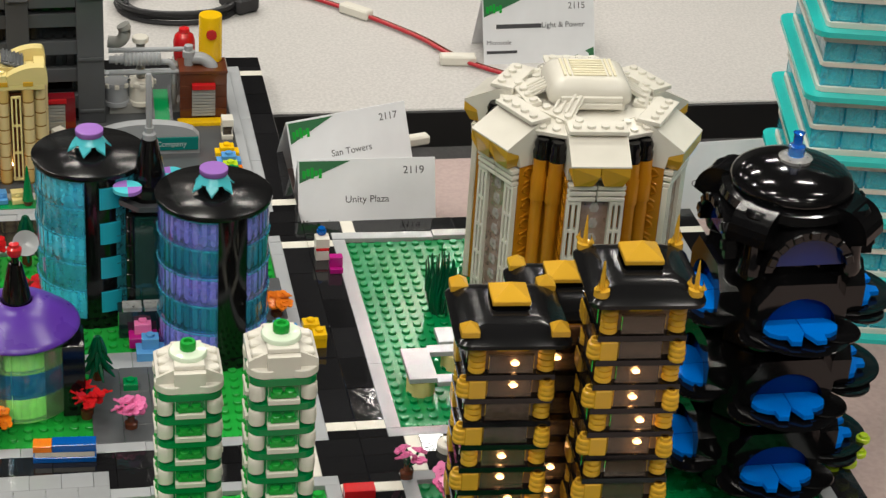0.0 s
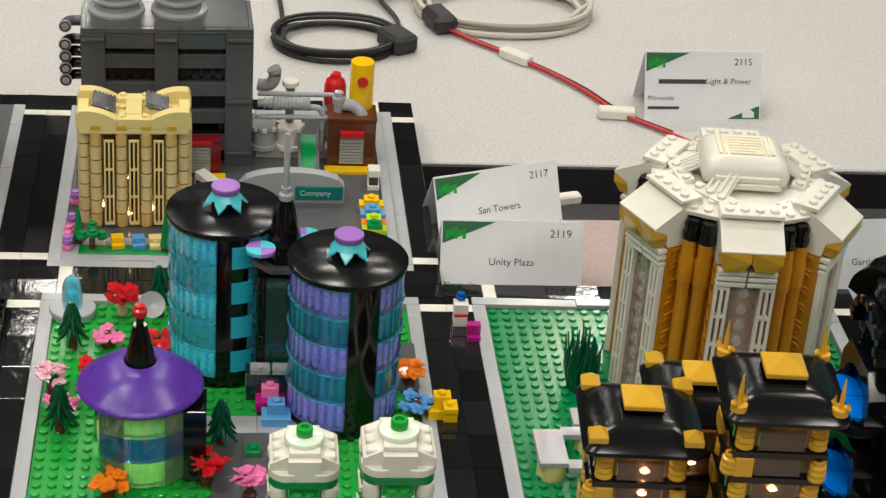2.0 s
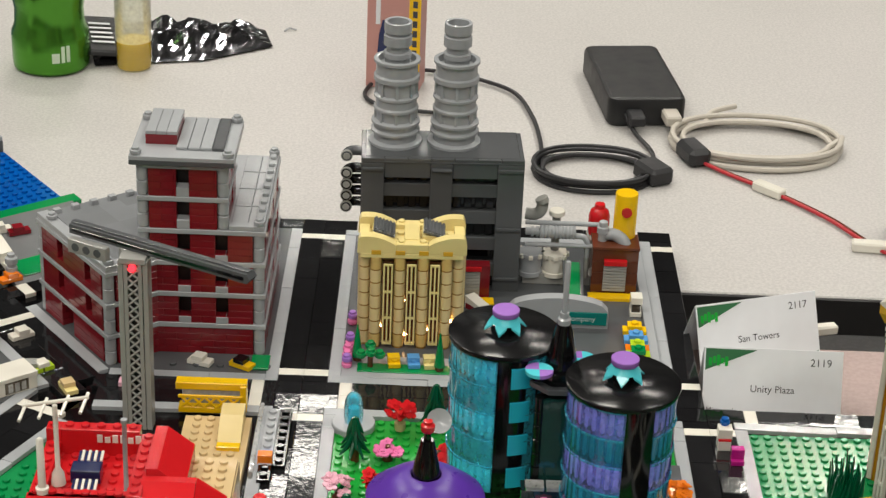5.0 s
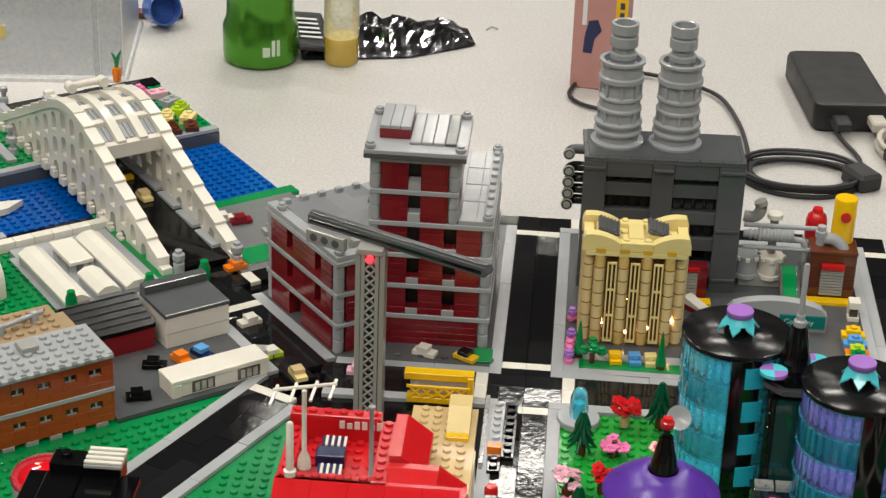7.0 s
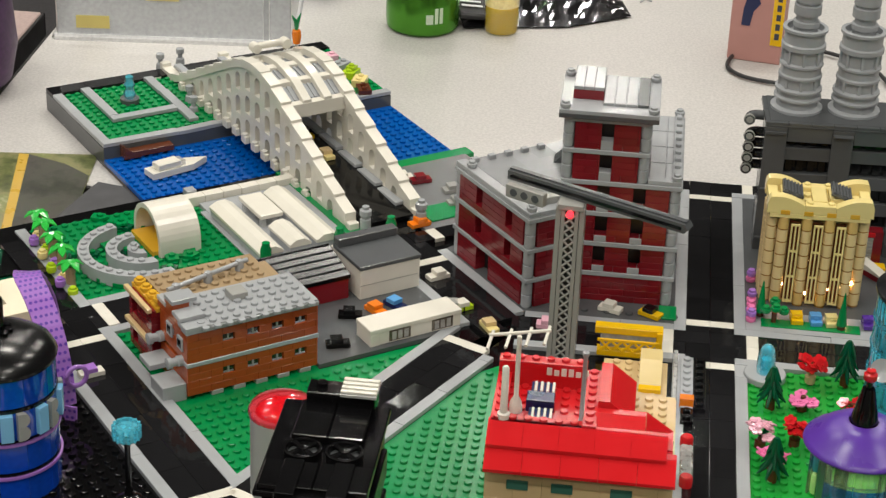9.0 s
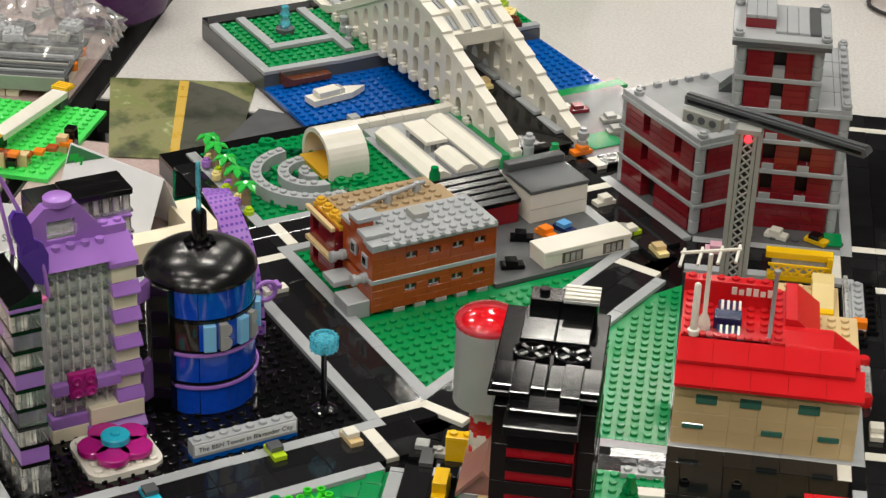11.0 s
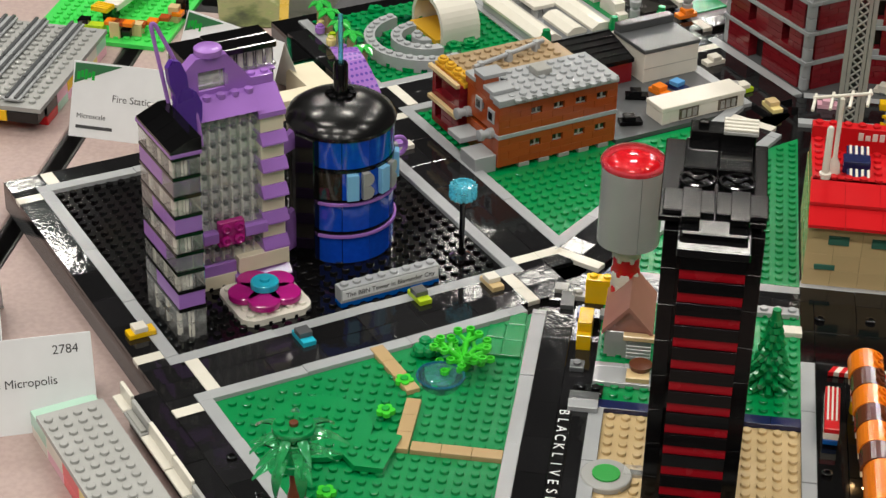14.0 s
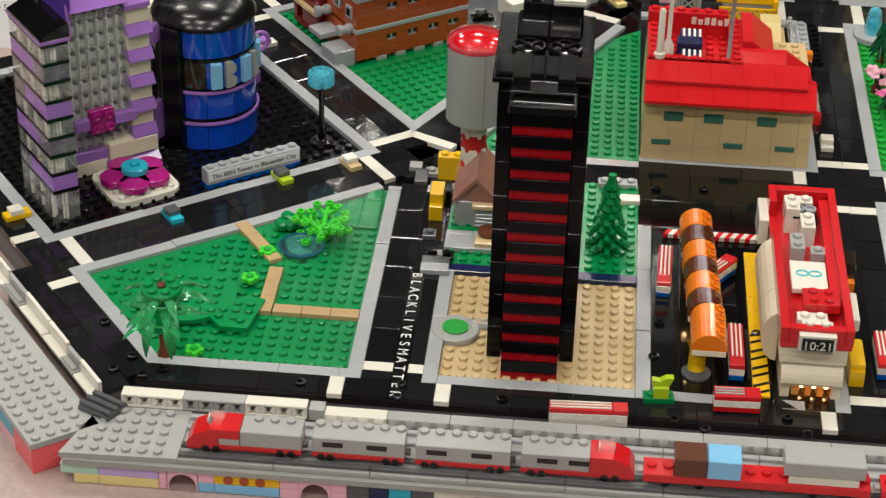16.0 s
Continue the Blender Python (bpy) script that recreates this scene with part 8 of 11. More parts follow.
for a, b in ((19.2, 34.2), (26.3, 34.0), (31.5, 34.0)):
    t = turned_thing("barrel_tree", a, b, -1, "small dark green barrel-shaped tree", "tree", "barrel trees")
    part("crown", G().lathe([(3.2, 0), (4, 3), (4, 13), (2.8, 16), (2.8, 18), (0.1, 18)], 14), GREEN, t)
for a, b, r, m1, m2, lab in ((23.7, 22.4, 10, ORANGE, ORANGE, "orange toy car parked in the yard"), (25.6, 22.5, 15, NAVY, MBLUE, "dark blue toy car parked in the yard"), (21.4, 22.6, 60, TOWERB, TOWERB, "black toy car parked in the yard"), (18.2, 18.7, 70, TOWERB, TOWERB, "black toy sports car parked in the yard"), (16.6, 22.5, 20, YELLOW, AMBER, "yellow toy car behind the brick hall"), (29.8, 20.0, 60, TOWERB, MGREY, "dark toy car beside the white shed")):
    x, y = W(a, b)
    toy_car(x, y, ROT + r, m1, m2, lab)

# ---- palm garden, seat rings, shell stage, white halls ----
FROND = abs_plastic("frond_green", (0.03, 0.45, 0.06), 0.22, 0.06)


def palm(a, b, rotz, h):
    t = turned_thing("palm_tree", a, b, -2, "small model palm with bright green fronds", "tree", "palm trees", rotz)
    part("trunk", G().lathe([p for k in range(3) for p in ((3.5, k * h / 3), (3.1, (k + 0.93) * h / 3))] + [(0.1, h)], 14), DTAN, t, "tan ringed trunk")
    for k in range(5):
        leaf = [(0, 0, 0.6), (3, -2.0, 1.8), (6.5, -2.9, 1.0), (9.6, 0, -2.2), (6.5, 2.9, 1.0), (3, 2.0, 1.8)]
        part("frond", G().add(leaf + [(x, y, z - 1.1) for x, y, z in leaf], [(0, 1, 2, 3, 4, 5), (11, 10, 9, 8, 7, 6)] + [(q, q + 6, (q + 1) % 6 + 6, (q + 1) % 6) for q in range(6)]), FROND, t, z=h + 1.5, rot=72 * k)
    part("crown_stud", G().stud(0, 0, h + 0.5), FROND, t)


for k, (a, b, h) in enumerate(((2.9, 38.4, 15), (3.2, 41.3, 16), (3.4, 43.9, 15.5), (3.6, 46.8, 15), (3.9, 49.0, 14))):
    palm(a, b, 40 * k, h)
for k in range(9):
    t = turned_thing("leaf_stud", 2.4 + 0.12 * k - 0.7 * (k % 2), 36.6 + k * 1.4, -2 + 3 * (k % 2), "lime and lilac stud flower by the palms", "flower", "palm garden flowers")
    m = (LIME, LAV, LYEL)[k % 3]
    rnd(t, m, 0, 0, 0, 3.6, 1.6, True)
ring = turned_thing("seat_rings", 10.2, 40.4, -2.6, "grey curved seat rings with studs", "seating")
for r0, r1, q0, q1 in ((36.5, 44.5, 96, 280), (17, 25, 84, 275), (3, 10, 90, 270)):
    g = arc_panel(r0, r1, 0, 9.6, q0, q1, 24)
    step = math.degrees(8 / ((r0 + r1) / 2))
    for k in range(int((q1 - q0) / step)):
        q = math.radians(q0 + (k + 0.5) * step)
        g.stud((r0 + r1) / 2 * math.cos(q), (r0 + r1) / 2 * math.sin(q), 9.6)
    part("seat_ring", g, LGREY, ring)
for k in range(26):
    rg = random.Random(k)
    q, rr = rg.uniform(0, 6.28), rg.uniform(4, 60)
    t = turned_thing("leaf_plate", 9.0 + rr / 10 * math.cos(q), 42.2 + rr / 8 * math.sin(q), -2.4 + 0.1 * (k % 3), "small green leaf plate on the lawn", "leaf", "lawn leaves", k * 40)
    part("leaf", G().prism([(-6, -4), (2, -5), (6, 0), (2, 5), (-6, 4)], 0, 2.6), GREEN if k % 3 else DGREEN, t)
    part("stud", G().stud(0, 0, 2.6), GREEN, t)
shell = turned_thing("stage_shell", 14.2, 42.8, -2.6, "white barrel shell over an orange band stage", "stage")
A = [math.radians(180 * k / 18) for k in range(19)]
outer = [(24 * math.cos(q), 8 + 23 * math.sin(q)) for q in A]
inner_ = [(20.5 * math.cos(q), 8 + 19.5 * math.sin(q)) for q in A]
pr = [(24, 0)] + outer + [(-24, 0), (-20.5, 0)] + inner_[::-1] + [(20.5, 0)]
# shell opens towards -a
part("shell", G().side([(y, z) for y, z in pr], -20, 11), WHITE, shell, rot=0)
part("stage_floor", G().box(-24, -20, 0, 8, 20, 4, 0.3), AMBER, shell)
part("back_wall", G().side([(y, z) for y, z in [(20.4, 4)] + inner_ + [(-20.4, 4)]], 4, 8), AMBER, shell)
for a, b, w, d in ((19.9, 39.8, 2.3, 10.6), (22.9, 37.0, 2.1, 4.4), (25.6, 40.2, 2.3, 11.0)):
    t = turned_thing("white_hall", a, b, 0, "low white model exhibition hall with pitched roof", "building", "white halls")
    part("wall_shell", G().box(-w * 4 + 0.6, -d * 4 + 0.6, 0, w * 4 - 0.6, d * 4 - 0.6, 5.5, 0.3), LGREY, t)
    part("roof", G().wall([(-w * 4, 5.6), (w * 4, 5.6), (w * 4, 7.6), (0.18 * w * 8, 11), (-0.18 * w * 8, 11), (-w * 4, 7.6)], -d * 4, d * 4), WHITE, t)
fr_ = turned_thing("raised_roof", 22.9, 43.0, 0, "flat white roof plate on clear posts", "roof")
part("roof_plate", G().box(-9, -19, 7, 9, 19, 10.2, 0.4), WHITE, fr_)
for sx in (-1, 1):
    for sy in (-1, 1):
        part("clear_post", G().cyl(0, 0, 0, 7, 3, n=12), T_CLEAR, fr_, x=5 * sx, y=14 * sy)
hb_ = thing("hall_plates", *W(23.0, 40.2), -1.6, ROT, "pale grey plates under the white halls", "", "", "structure")
for k in range(5):
    part("ground_plate", G().box((-4.6 + 1.86 * k) * S, -6.2 * S, 0, (-2.78 + 1.86 * k) * S, 6.2 * S, 1.2, 0.2), LGREY, hb_)
part("green_strip", G().box(4.7 * S, -6.4 * S, 0, 5.9 * S, 6.4 * S, 1.4, 0.2), BGREEN, hb_)
ww = turned_thing("quay_wall", 23.4, 48.6, -3, "white tiled quay wall along the bay", "wall")
for k in range(6):
    part("quay_tile", G().box(-44 + k * 14.6, -4, 0, -29.6 + k * 14.6, 4, 8, 0.4), WHITE, ww)
brick(ww, LGREY, -4.6, 1.0, 0, 1, 1, 3, name="end_block")

# ---- arched bridge ----
def arch_top(b):
    """Height of the bridge's arch along its length, in millimetres."""
    u = abs(b - 57.0)
    if u < 5:
        return 70.5 - 0.4 * u * u
    return max(3.0, 60.5 - (u - 5) * (3.5 if b < 57 else 3.9))


def bridge():
    t = turned_thing("arch_bridge", 0, 0, 0, "long white arched model bridge with a black roadway", "bridge")
    NEAR, FAR = 29.3, 36.0
    w = 2.2
    for a in (NEAR, FAR):
        for k in range(19):
            b = 37.6 + k * w
            x0, x1 = b * S, (b + w) * S
            z0, z1 = arch_top(b), arch_top(b + w)
            deckz = 1.5 + 8 * math.sin(math.pi * max(0, min(1, (b - 37.5) / 41.5)))
            low = -1.0 if b < 43 or b > 72 else deckz - 8
            # overlapping coping slab, a little flatter than the slope, so that each one makes a step
            tilt = 0.14 * (z1 - z0)
            part("coping", G().wall([(x0, z0 - 7), (x1, z1 - 7), (x1, z1 - tilt), (x0, z0 + tilt)], -4.5, 4.5), WHITE, t, x=a * S, rot=90)
            # bay with round-headed openings, one above another where it is tall enough
            g = G()
            l0, l1, r = x0 + 4.4, x1 - 4.4, (x1 - x0) / 2 - 4.4
            cx = (x0 + x1) / 2
            za, zb = z0 - 7 + (z1 - z0) * 0.25, z0 - 7 + (z1 - z0) * 0.75
            if min(za, zb) > low + 1:
                g.wall([(x0, low), (l0, low), (l0, za), (x0, z0 - 7)], -3.2, 3.2)
                g.wall([(l1, low), (x1, low), (x1, z1 - 7), (l1, zb)], -3.2, 3.2)
                head, roof = min(za, zb) - 2.0, (za, zb)
                while head - 8 > low:
                    spring = head - r
                    g.wall([(l1, spring), (l1, roof[1]), (l0, roof[0]), (l0, spring)] + [(cx - r * math.cos(math.pi * q / 8), spring + r * math.sin(math.pi * q / 8)) for q in range(1, 8)], -3.2, 3.2)
                    sill = max(low + 0.5, head - 15)
                    roof = (sill, sill)
                    head = sill - 5
                if roof[0] > low:
                    g.wall([(l0, low), (l1, low), (l1, roof[1]), (l0, roof[0])], -3.2, 3.2)
                part("arch_bay", g, WHITE, t, x=a * S, rot=90)
            if a == NEAR and 2 < k < 17:
                br = part("bracket", G().box(x0 + 5, 3.3, low - 1, x0 + 13, 7.2, low + 5, 0.4), WHITE, t, x=a * S, rot=90)
                part("bracket_cap", G().lathe([(0.1, 0), (2.4, 0), (2.4, 1.8), (0.1, 1.8)], 10), WHITE, br, x=x0 + 9, y=5.4, z=low + 5)
        part("end_block", G().box(36.8 * S, -4, -2, 37.6 * S, 4, 5, 0.4), WHITE, t, x=a * S, rot=90)
        part("end_block", G().box(79.4 * S, -4, -3, 80.2 * S, 4, 6, 0.4), WHITE, t, x=a * S, rot=90)
    mid = (NEAR + FAR) / 2
    prof = [((37 + k) * S, 1.5 + 8 * math.sin(math.pi * max(0, min(1, (k - 0.5) / 41.5)))) for k in range(43)]
    part("deck", G().wall([(37 * S, -2), (79 * S, -2)] + prof[::-1], -2.9 * S, 2.9 * S), BLACK, t, x=mid * S, rot=90)
    for a in (NEAR + 0.85, FAR - 0.85):
        for k in range(10):
            bb = 39 + k * 4
            zz = 1.5 + 8 * math.sin(math.pi * (bb - 37.5) / 41.5)
            part("kerb_step", G().box(bb * S, -3.4, zz, (bb + 3.6) * S, 3.4, zz + 3, 0.4), LGREY, t, x=a * S, rot=90)
    # cross walls over the crown, curved ribs and grey grilles between them
    ties = (51.2, 54.1, 57.0, 59.9, 62.8)
    for k, bb in enumerate(ties):
        zz = arch_top(bb)
        part("cross_wall", G().box((NEAR + 0.4) * S, -3.6, zz - (15 if k in (0, 4) else 9), (FAR - 0.4) * S, 3.6, zz - 4, 0.3), WHITE, t, y=bb * S)
    for b0, b1 in zip(ties, ties[1:]):
        z0, z1 = arch_top(b0) - 6.4, arch_top(b1) - 6.4
        slope = math.degrees(math.atan2(z1 - z0, (b1 - b0) * S))
        for q in range(3):
            g = G().box(-7.4, -8, -0.6, 7.4, 8, 0.2, 0.1)
            for m_ in range(4):
                g.box(-6.8 + m_ * 3.9, -7.8, 0.2, -4.9 + m_ * 3.9, 7.8, 1.6, 0.2)
            part("grille", g, LGREY, t, x=(NEAR + 1.2 + 2.15 * q) * S, y=(b0 + b1) / 2 * S, z=(z0 + z1) / 2, rx=slope)
    for a in (NEAR + 2.25, FAR - 2.25):
        up = [(50.8 + 0.5 * k) for k in range(26)]
        part("mid_rib", G().wall([(q * S, arch_top(q) - 7) for q in up] + [(q * S, arch_top(q) - 0.4) for q in up[::-1]], -3.4, 3.4), WHITE, t, x=a * S, rot=90)
    part("top_lantern", G().tube([(-14, 0, 0), (14, 0, 0)], 2.8, 10), WHITE, t, x=32.2 * S, y=60.2 * S, z=74, rot=2)
    for q in (-13, 13):
        part("lantern_end", G().lathe([(4, -4), (4.4, 0), (4, 4), (0.1, 4.2)], 12), WHITE, t, x=32.2 * S + q, y=60.2 * S, z=73, rx=90)
    for a, b in ((30.2, 36.4), (35.4, 35.4)):
        part("end_post", G().lathe([(4, 0), (4, 9), (3, 9.6), (3, 11), (4.4, 12), (4.4, 16), (2.6, 17), (2.6, 19), (0.1, 19)], 16), LGREY, t, x=a * S, y=b * S)
    return t


bridge()
for a, b, m1, m2, z, lab in ((33.6, 55.2, YELLOW, BLACK, 9.4, "yellow toy taxi on the bridge"), (33.3, 50.2, LYEL, TAN, 8.2, "tan toy car on the bridge")):
    x, y = W(a, b)
    toy_car(x, y, ROT, m1, m2, lab, z)
car = turned_thing("carrot_tree", 37.2, 64.5, 0, "orange and green carrot-like finial by the bridge", "finial")
part("root", G().lathe([(3, 56), (4, 63), (3.4, 67), (0.1, 68)], 10), ORANGE, car)
part("leaf", G().tube([(0, 0, 67), (-1, 0, 75), (-4, 0, 80)], [1.4, 1.6, 0.6], 6).tube([(0, 0, 67), (1, 0, 75), (4, 0, 81)], [1, 1.6, 0.4], 6), GREEN, car)
part("stake", G().cyl(0, 0, 0, 57, 1.5, n=8), WHITE, car)
boat = turned_thing("toy_boat", 21.4, 58.4, -11, "white toy motor boat on the blue bay", "boat", "", 8)
part("hull", G().prism([(-26, -7), (10, -7), (26, 0), (10, 7), (-26, 7)], 0, 5), WHITE, boat)
part("cabin", G().box(-20, -5.4, 5, 0, 5.4, 10, 0.5), WHITE, boat)
part("screen", G().side([(-5, 5), (5, 5), (5, 9), (-5, 9)], 0, 4), T_CLEAR, boat)
barge = turned_thing("brown_jetty", 20.4, 63.4, -11, "dark red brown jetty on the bay edge", "jetty")
part("beam", G().box(-20, -5, 0, 20, 4, 5, 0.4), BROWN, barge)
part("ramp", G().wall([(-22, 0), (-8, 0), (-22, 10)], -6, 4), BROWN, barge)
fn = turned_thing("aqua_statue", 22.6, 73.4, -2, "clear aqua statue on a dark round base in the far park", "statue")
part("base", G().lathe([(8, 0), (8, 4), (0.1, 4)], 20), DGREY, fn)
part("figure", G().lathe([(4, 4), (5.4, 7), (3.4, 12), (4.8, 16), (3, 20), (3.6, 23), (0.1, 25)], 14), T_LBLUE, fn)
for a, b in ((27.4, 68.2), (28.2, 71), (29, 80.5), (31.5, 81)):
    t = turned_thing("grey_post", a, b, -2, "small grey round lamp post in the far park", "post", "grey posts")
    part("post", G().lathe([(4, 0), (3.4, 5), (2, 6), (2, 9), (3.4, 10), (3.4, 14), (0.1, 15)], 14), LGREY, t)
for k, (m, a, b) in enumerate(((LPINK, 46.2, 75), (PINK, 44.4, 76), (LGREY, 46.4, 72.4), (LIME, 46.4, 70), (LYEL, 46.2, 67.6), (LYEL, 44.2, 68.4), (BROWN, 45.4, 65.2), (BROWN, 43.4, 65.3), (BROWN, 41.2, 65.5), (BLUE, 43.6, 71.6), (BLACK, 43, 74.6))):
    t = turned_thing("coloured_hut", a, b, -2, "small coloured block hut on the far bank", "hut", "far bank huts", 12 * k)
    brick(t, m, 0, 0, 0, 2, 1.4, 2, True)
    if k % 2:
        brick(t, m, 0.2, 0, 6.4, 1, 1, 1, True)
for a, b, m in ((38.5, 44.4, WHITE), (39.8, 43.2, DRED), (41.5, 40.0, MGREY), (40.5, 37.4, MGREY), (37.4, 45.6, BLACK)):
    x, y = W(a, b)
    toy_car(x, y, ROT + 80, m, m, "toy car parked by the bridge foot")
gq = turned_thing("green_plot", 38.2, 36.6, -0.2, "green plate plot at the bridge foot", "lawn")
part("plate", G().box(-14, -12, 0, 14, 12, 1.2, 0.3), GREEN, gq)


# ---- lavender block ----
CREAM = abs_plastic("cream", (0.80, 0.72, 0.55), 0.25, 0.03)
T_CRYS = clear_plastic("crystal", (0.90, 0.91, 0.90), 0.04, 0.12)
T_COBALT = clear_plastic("clear_cobalt", (0.006, 0.075, 0.55), 0.05, 0.8)
T_FROND = clear_plastic("clear_bright_green", (0.03, 0.33, 0.11), 0.06, 0.6)
MINT = abs_plastic("mint", (0.45, 0.68, 0.56), 0.26, 0.04)
CORAL = abs_plastic("coral", (0.85, 0.12, 0.14), 0.22, 0.04)
SKY = abs_plastic("sky_blue", (0.22, 0.52, 0.80), 0.24, 0.04)
LBGREY = abs_plastic("pale_grey", (0.36, 0.365, 0.355), 0.25, 0.04)


def lavender_tower():
    t = turned_thing("lavender_building", -20.7, 8, -3.2, "lavender stepped building of clear, white and lavender bricks", "building")
    oa, ob = -20.7, 8.0
    X = lambda a: (a - oa) * S
    Y = lambda b: (b - ob) * S
    # slab wing: repeating storeys of lavender, clear and black
    a0, a1, b0, b1 = -28.1, -26.1, 4.8, 11.0
    z = 0.0
    k = 0
    while z < 110:
        h = 9.6
        clear = k in (0, 1, 3, 5, 7, 9)
        m = T_CRYS if clear else LAV
        if clear and k > 1:
            part("inner_wall", G().box(X(a0) + 5, Y(b0) + 6, z, X(a1) - 5, Y(b1) - 4, z + h, 0), MGREY if k % 4 == 1 else WHITE, t)
        n = 3
        for i in range(n):
            y0 = Y(b0) + (Y(b1) - Y(b0)) * i / n
            y1 = Y(b0) + (Y(b1) - Y(b0)) * (i + 1) / n
            part("brick", G().box(X(a0), y0 + 0.1, z, X(a0) + (7 if clear else 15.8), y1 - 0.1, z + h, 0.3), m if (i + k) % 4 else (T_CRYS if k else m), t)
            if clear:
                part("brick", G().box(X(a1) - 7, y0 + 0.1, z, X(a1), y1 - 0.1, z + h, 0.3), m, t)
        if clear:
            part("brick", G().box(X(a0) + 7.1, Y(b0), z, X(a1) - 7.1, Y(b0) + 7, z + h, 0.3), m, t)
            # tubes are white to put sparkle into the clear bricks
            for q in range(3):
                part("inner_tube", G().cyl(0, 0, 0.6, h - 0.6, 1.7, n=8), WHITE, t, x=X(a0) + 3, y=Y(b0) + 8 + q * 16.4, z=z)
            part("inner_tube", G().cyl(0, 0, 0.6, h - 0.6, 1.7, n=8), WHITE, t, x=X(a0) + 8, y=Y(b0) + 3.5, z=z)
        z += h
        if k != 0:
            part("black_plate", G().box(X(a0) - 0.2, Y(b0) - 0.2, z, X(a1) + 0.2, Y(b1) + 0.2, z + 2.1, 0.2), BLACK, t)
            z += 2.2
        k += 1
    part("roof_edge", G().box(X(a0) - 1, Y(b0) - 1, z, X(a1) + 1, Y(b1) + 1, z + 2.4, 0.3), LAV, t)
    for i in range(4):
        y0 = Y(b0) + (Y(b1) - Y(b0)) * i / 4
        g = G().wall([(X(a0) - 1, z + 2.4), (X(a1) + 1, z + 2.4), (X(a1) + 1, z + 10), (X(a1) - 4, z + 10), (X(a0) - 1, z + 4)], y0 - 0.8, y0 + (Y(b1) - Y(b0)) / 4 - 1)
        part("roof_slope", g, BLACK, t)
    # crystal wall
    ca0, ca1, cb = -23.9, -19.2, 10.5
    part("back_wall", G().box(X(-25.4), Y(11.6), 0, X(-17.4), Y(16), 104, 0.4), abs_plastic("pale_back", (0.80, 0.77, 0.76), 0.3, 0.1), t)
    wall_brick = G().box(-3.4, 0, 0, 3.4, 7, 8.6, 0.5).mesh("clear_brick", T_CRYS)
    wall_tube = G().box(-1.3, -2.9, 7.4, 1.3, 0.6, 10.0, 0.3).mesh("dark_joint", DGREY)
    # white sliver paints a vertical glint into each clear brick
    wall_glint = G().box(-3.1, 0.9, 0.8, -2.0, 2.4, 8.0, 0.2).mesh("inner_web", WHITE)
    for r in range(10):
        for i in range(6):
            xx, zz = X(ca0) + (i + 0.5) * 6.27, 16 + r * 9.6
            cbk = put(t, "clear_brick", wall_brick, xx, Y(cb), zz)
            put(cbk, "dark_joint", wall_tube, 0, 3.2, 0)
            put(cbk, "inner_web", wall_glint)
    part("base_brick", G().box(X(ca0) - 2, Y(cb) - 2, 0, X(ca1) - 18, Y(cb) + 7, 9, 0.3), CREAM, t)
    part("base_brick", G().box(X(ca0) - 2, Y(cb) - 2, 9, X(ca1) - 18, Y(cb) + 7, 16, 0.3), LAV, t)
    # striped corner
    for r in range(6):
        zz = 1.6 + r * 17.1
        wide = r == 0
        part("white_brick", G().box(X(-21.4 if wide else -19.2), Y(cb - (0.6 if wide else 0)), zz + 6.7, X(-17.4), Y(12.5), zz + 17.0, 0.3), CREAM, t)
        g = G().side([(Y(cb) - (7 if wide else 4.5), zz), (Y(12.5), zz), (Y(12.5), zz + 6.6), (Y(cb) - 0.8, zz + 6.6), (Y(cb) - (7 if wide else 4.5), zz + 1.0)], X(-21.6 if wide else -19.3), X(-17.3))
        part("lavender_slope", g, LAV, t)
    part("shoulder", G().side([(Y(cb) - 2, 104), (Y(13.5), 104), (Y(13.5), 118), (Y(12), 118), (Y(cb) - 2, 107)], X(-19.4), X(-17.3)), LAV, t)
    brick(t, LAV, (X(-18.4)) / S, Y(12.6) / S, 117, 2, 1, 2, True)
    # gable with a clear window
    zg = 110.0
    part("gable_sill", G().side([(Y(cb) - 3, zg), (Y(12.6), zg), (Y(12.6), zg + 8), (Y(cb + 0.9), zg + 8)], X(-24.4), X(-19.2)), LAV, t)
    for i in range(5):
        part("sill_tooth", G().cyl(0, 0, 0, 3, 2.6, n=10), LAV, t, x=X(-23.8) + i * 8.4, y=Y(cb + 1.0), z=zg + 7)
    gb = cb + 1.6
    left, right, p0, p1 = X(-24.8), X(-18.7), X(-23.2), X(-20.9)
    wx0, wx1, wz0, wz1 = X(-23.1), X(-21.1), zg + 11.0, zg + 22.5
    part("gable_left", G().wall([(left, zg + 6), (wx0, zg + 6), (wx0, zg + 31), (p0, zg + 31), (left, zg + 19)], Y(gb), Y(gb) + 8), LAV, t)
    part("gable_right", G().wall([(wx1, zg + 6), (right, zg + 6), (right, zg + 9), (p1, zg + 31), (wx1, zg + 31)], Y(gb), Y(gb) + 8), LAV, t)
    part("gable_foot", G().box(wx0, Y(gb), zg + 6, wx1, Y(gb) + 8, wz0, 0.1), LAV, t)
    part("gable_head", G().wall([(wx0, wz1), (wx1, wz1), (wx1, zg + 31), (wx0, zg + 31)], Y(gb), Y(gb) + 8), LAV, t)
    w = part("window", G().box(wx0 + 0.3, Y(gb) + 1, wz0 + 0.2, wx1 - 0.3, Y(gb) + 6, wz1 - 0.2, 0.3), T_CRYS, t)
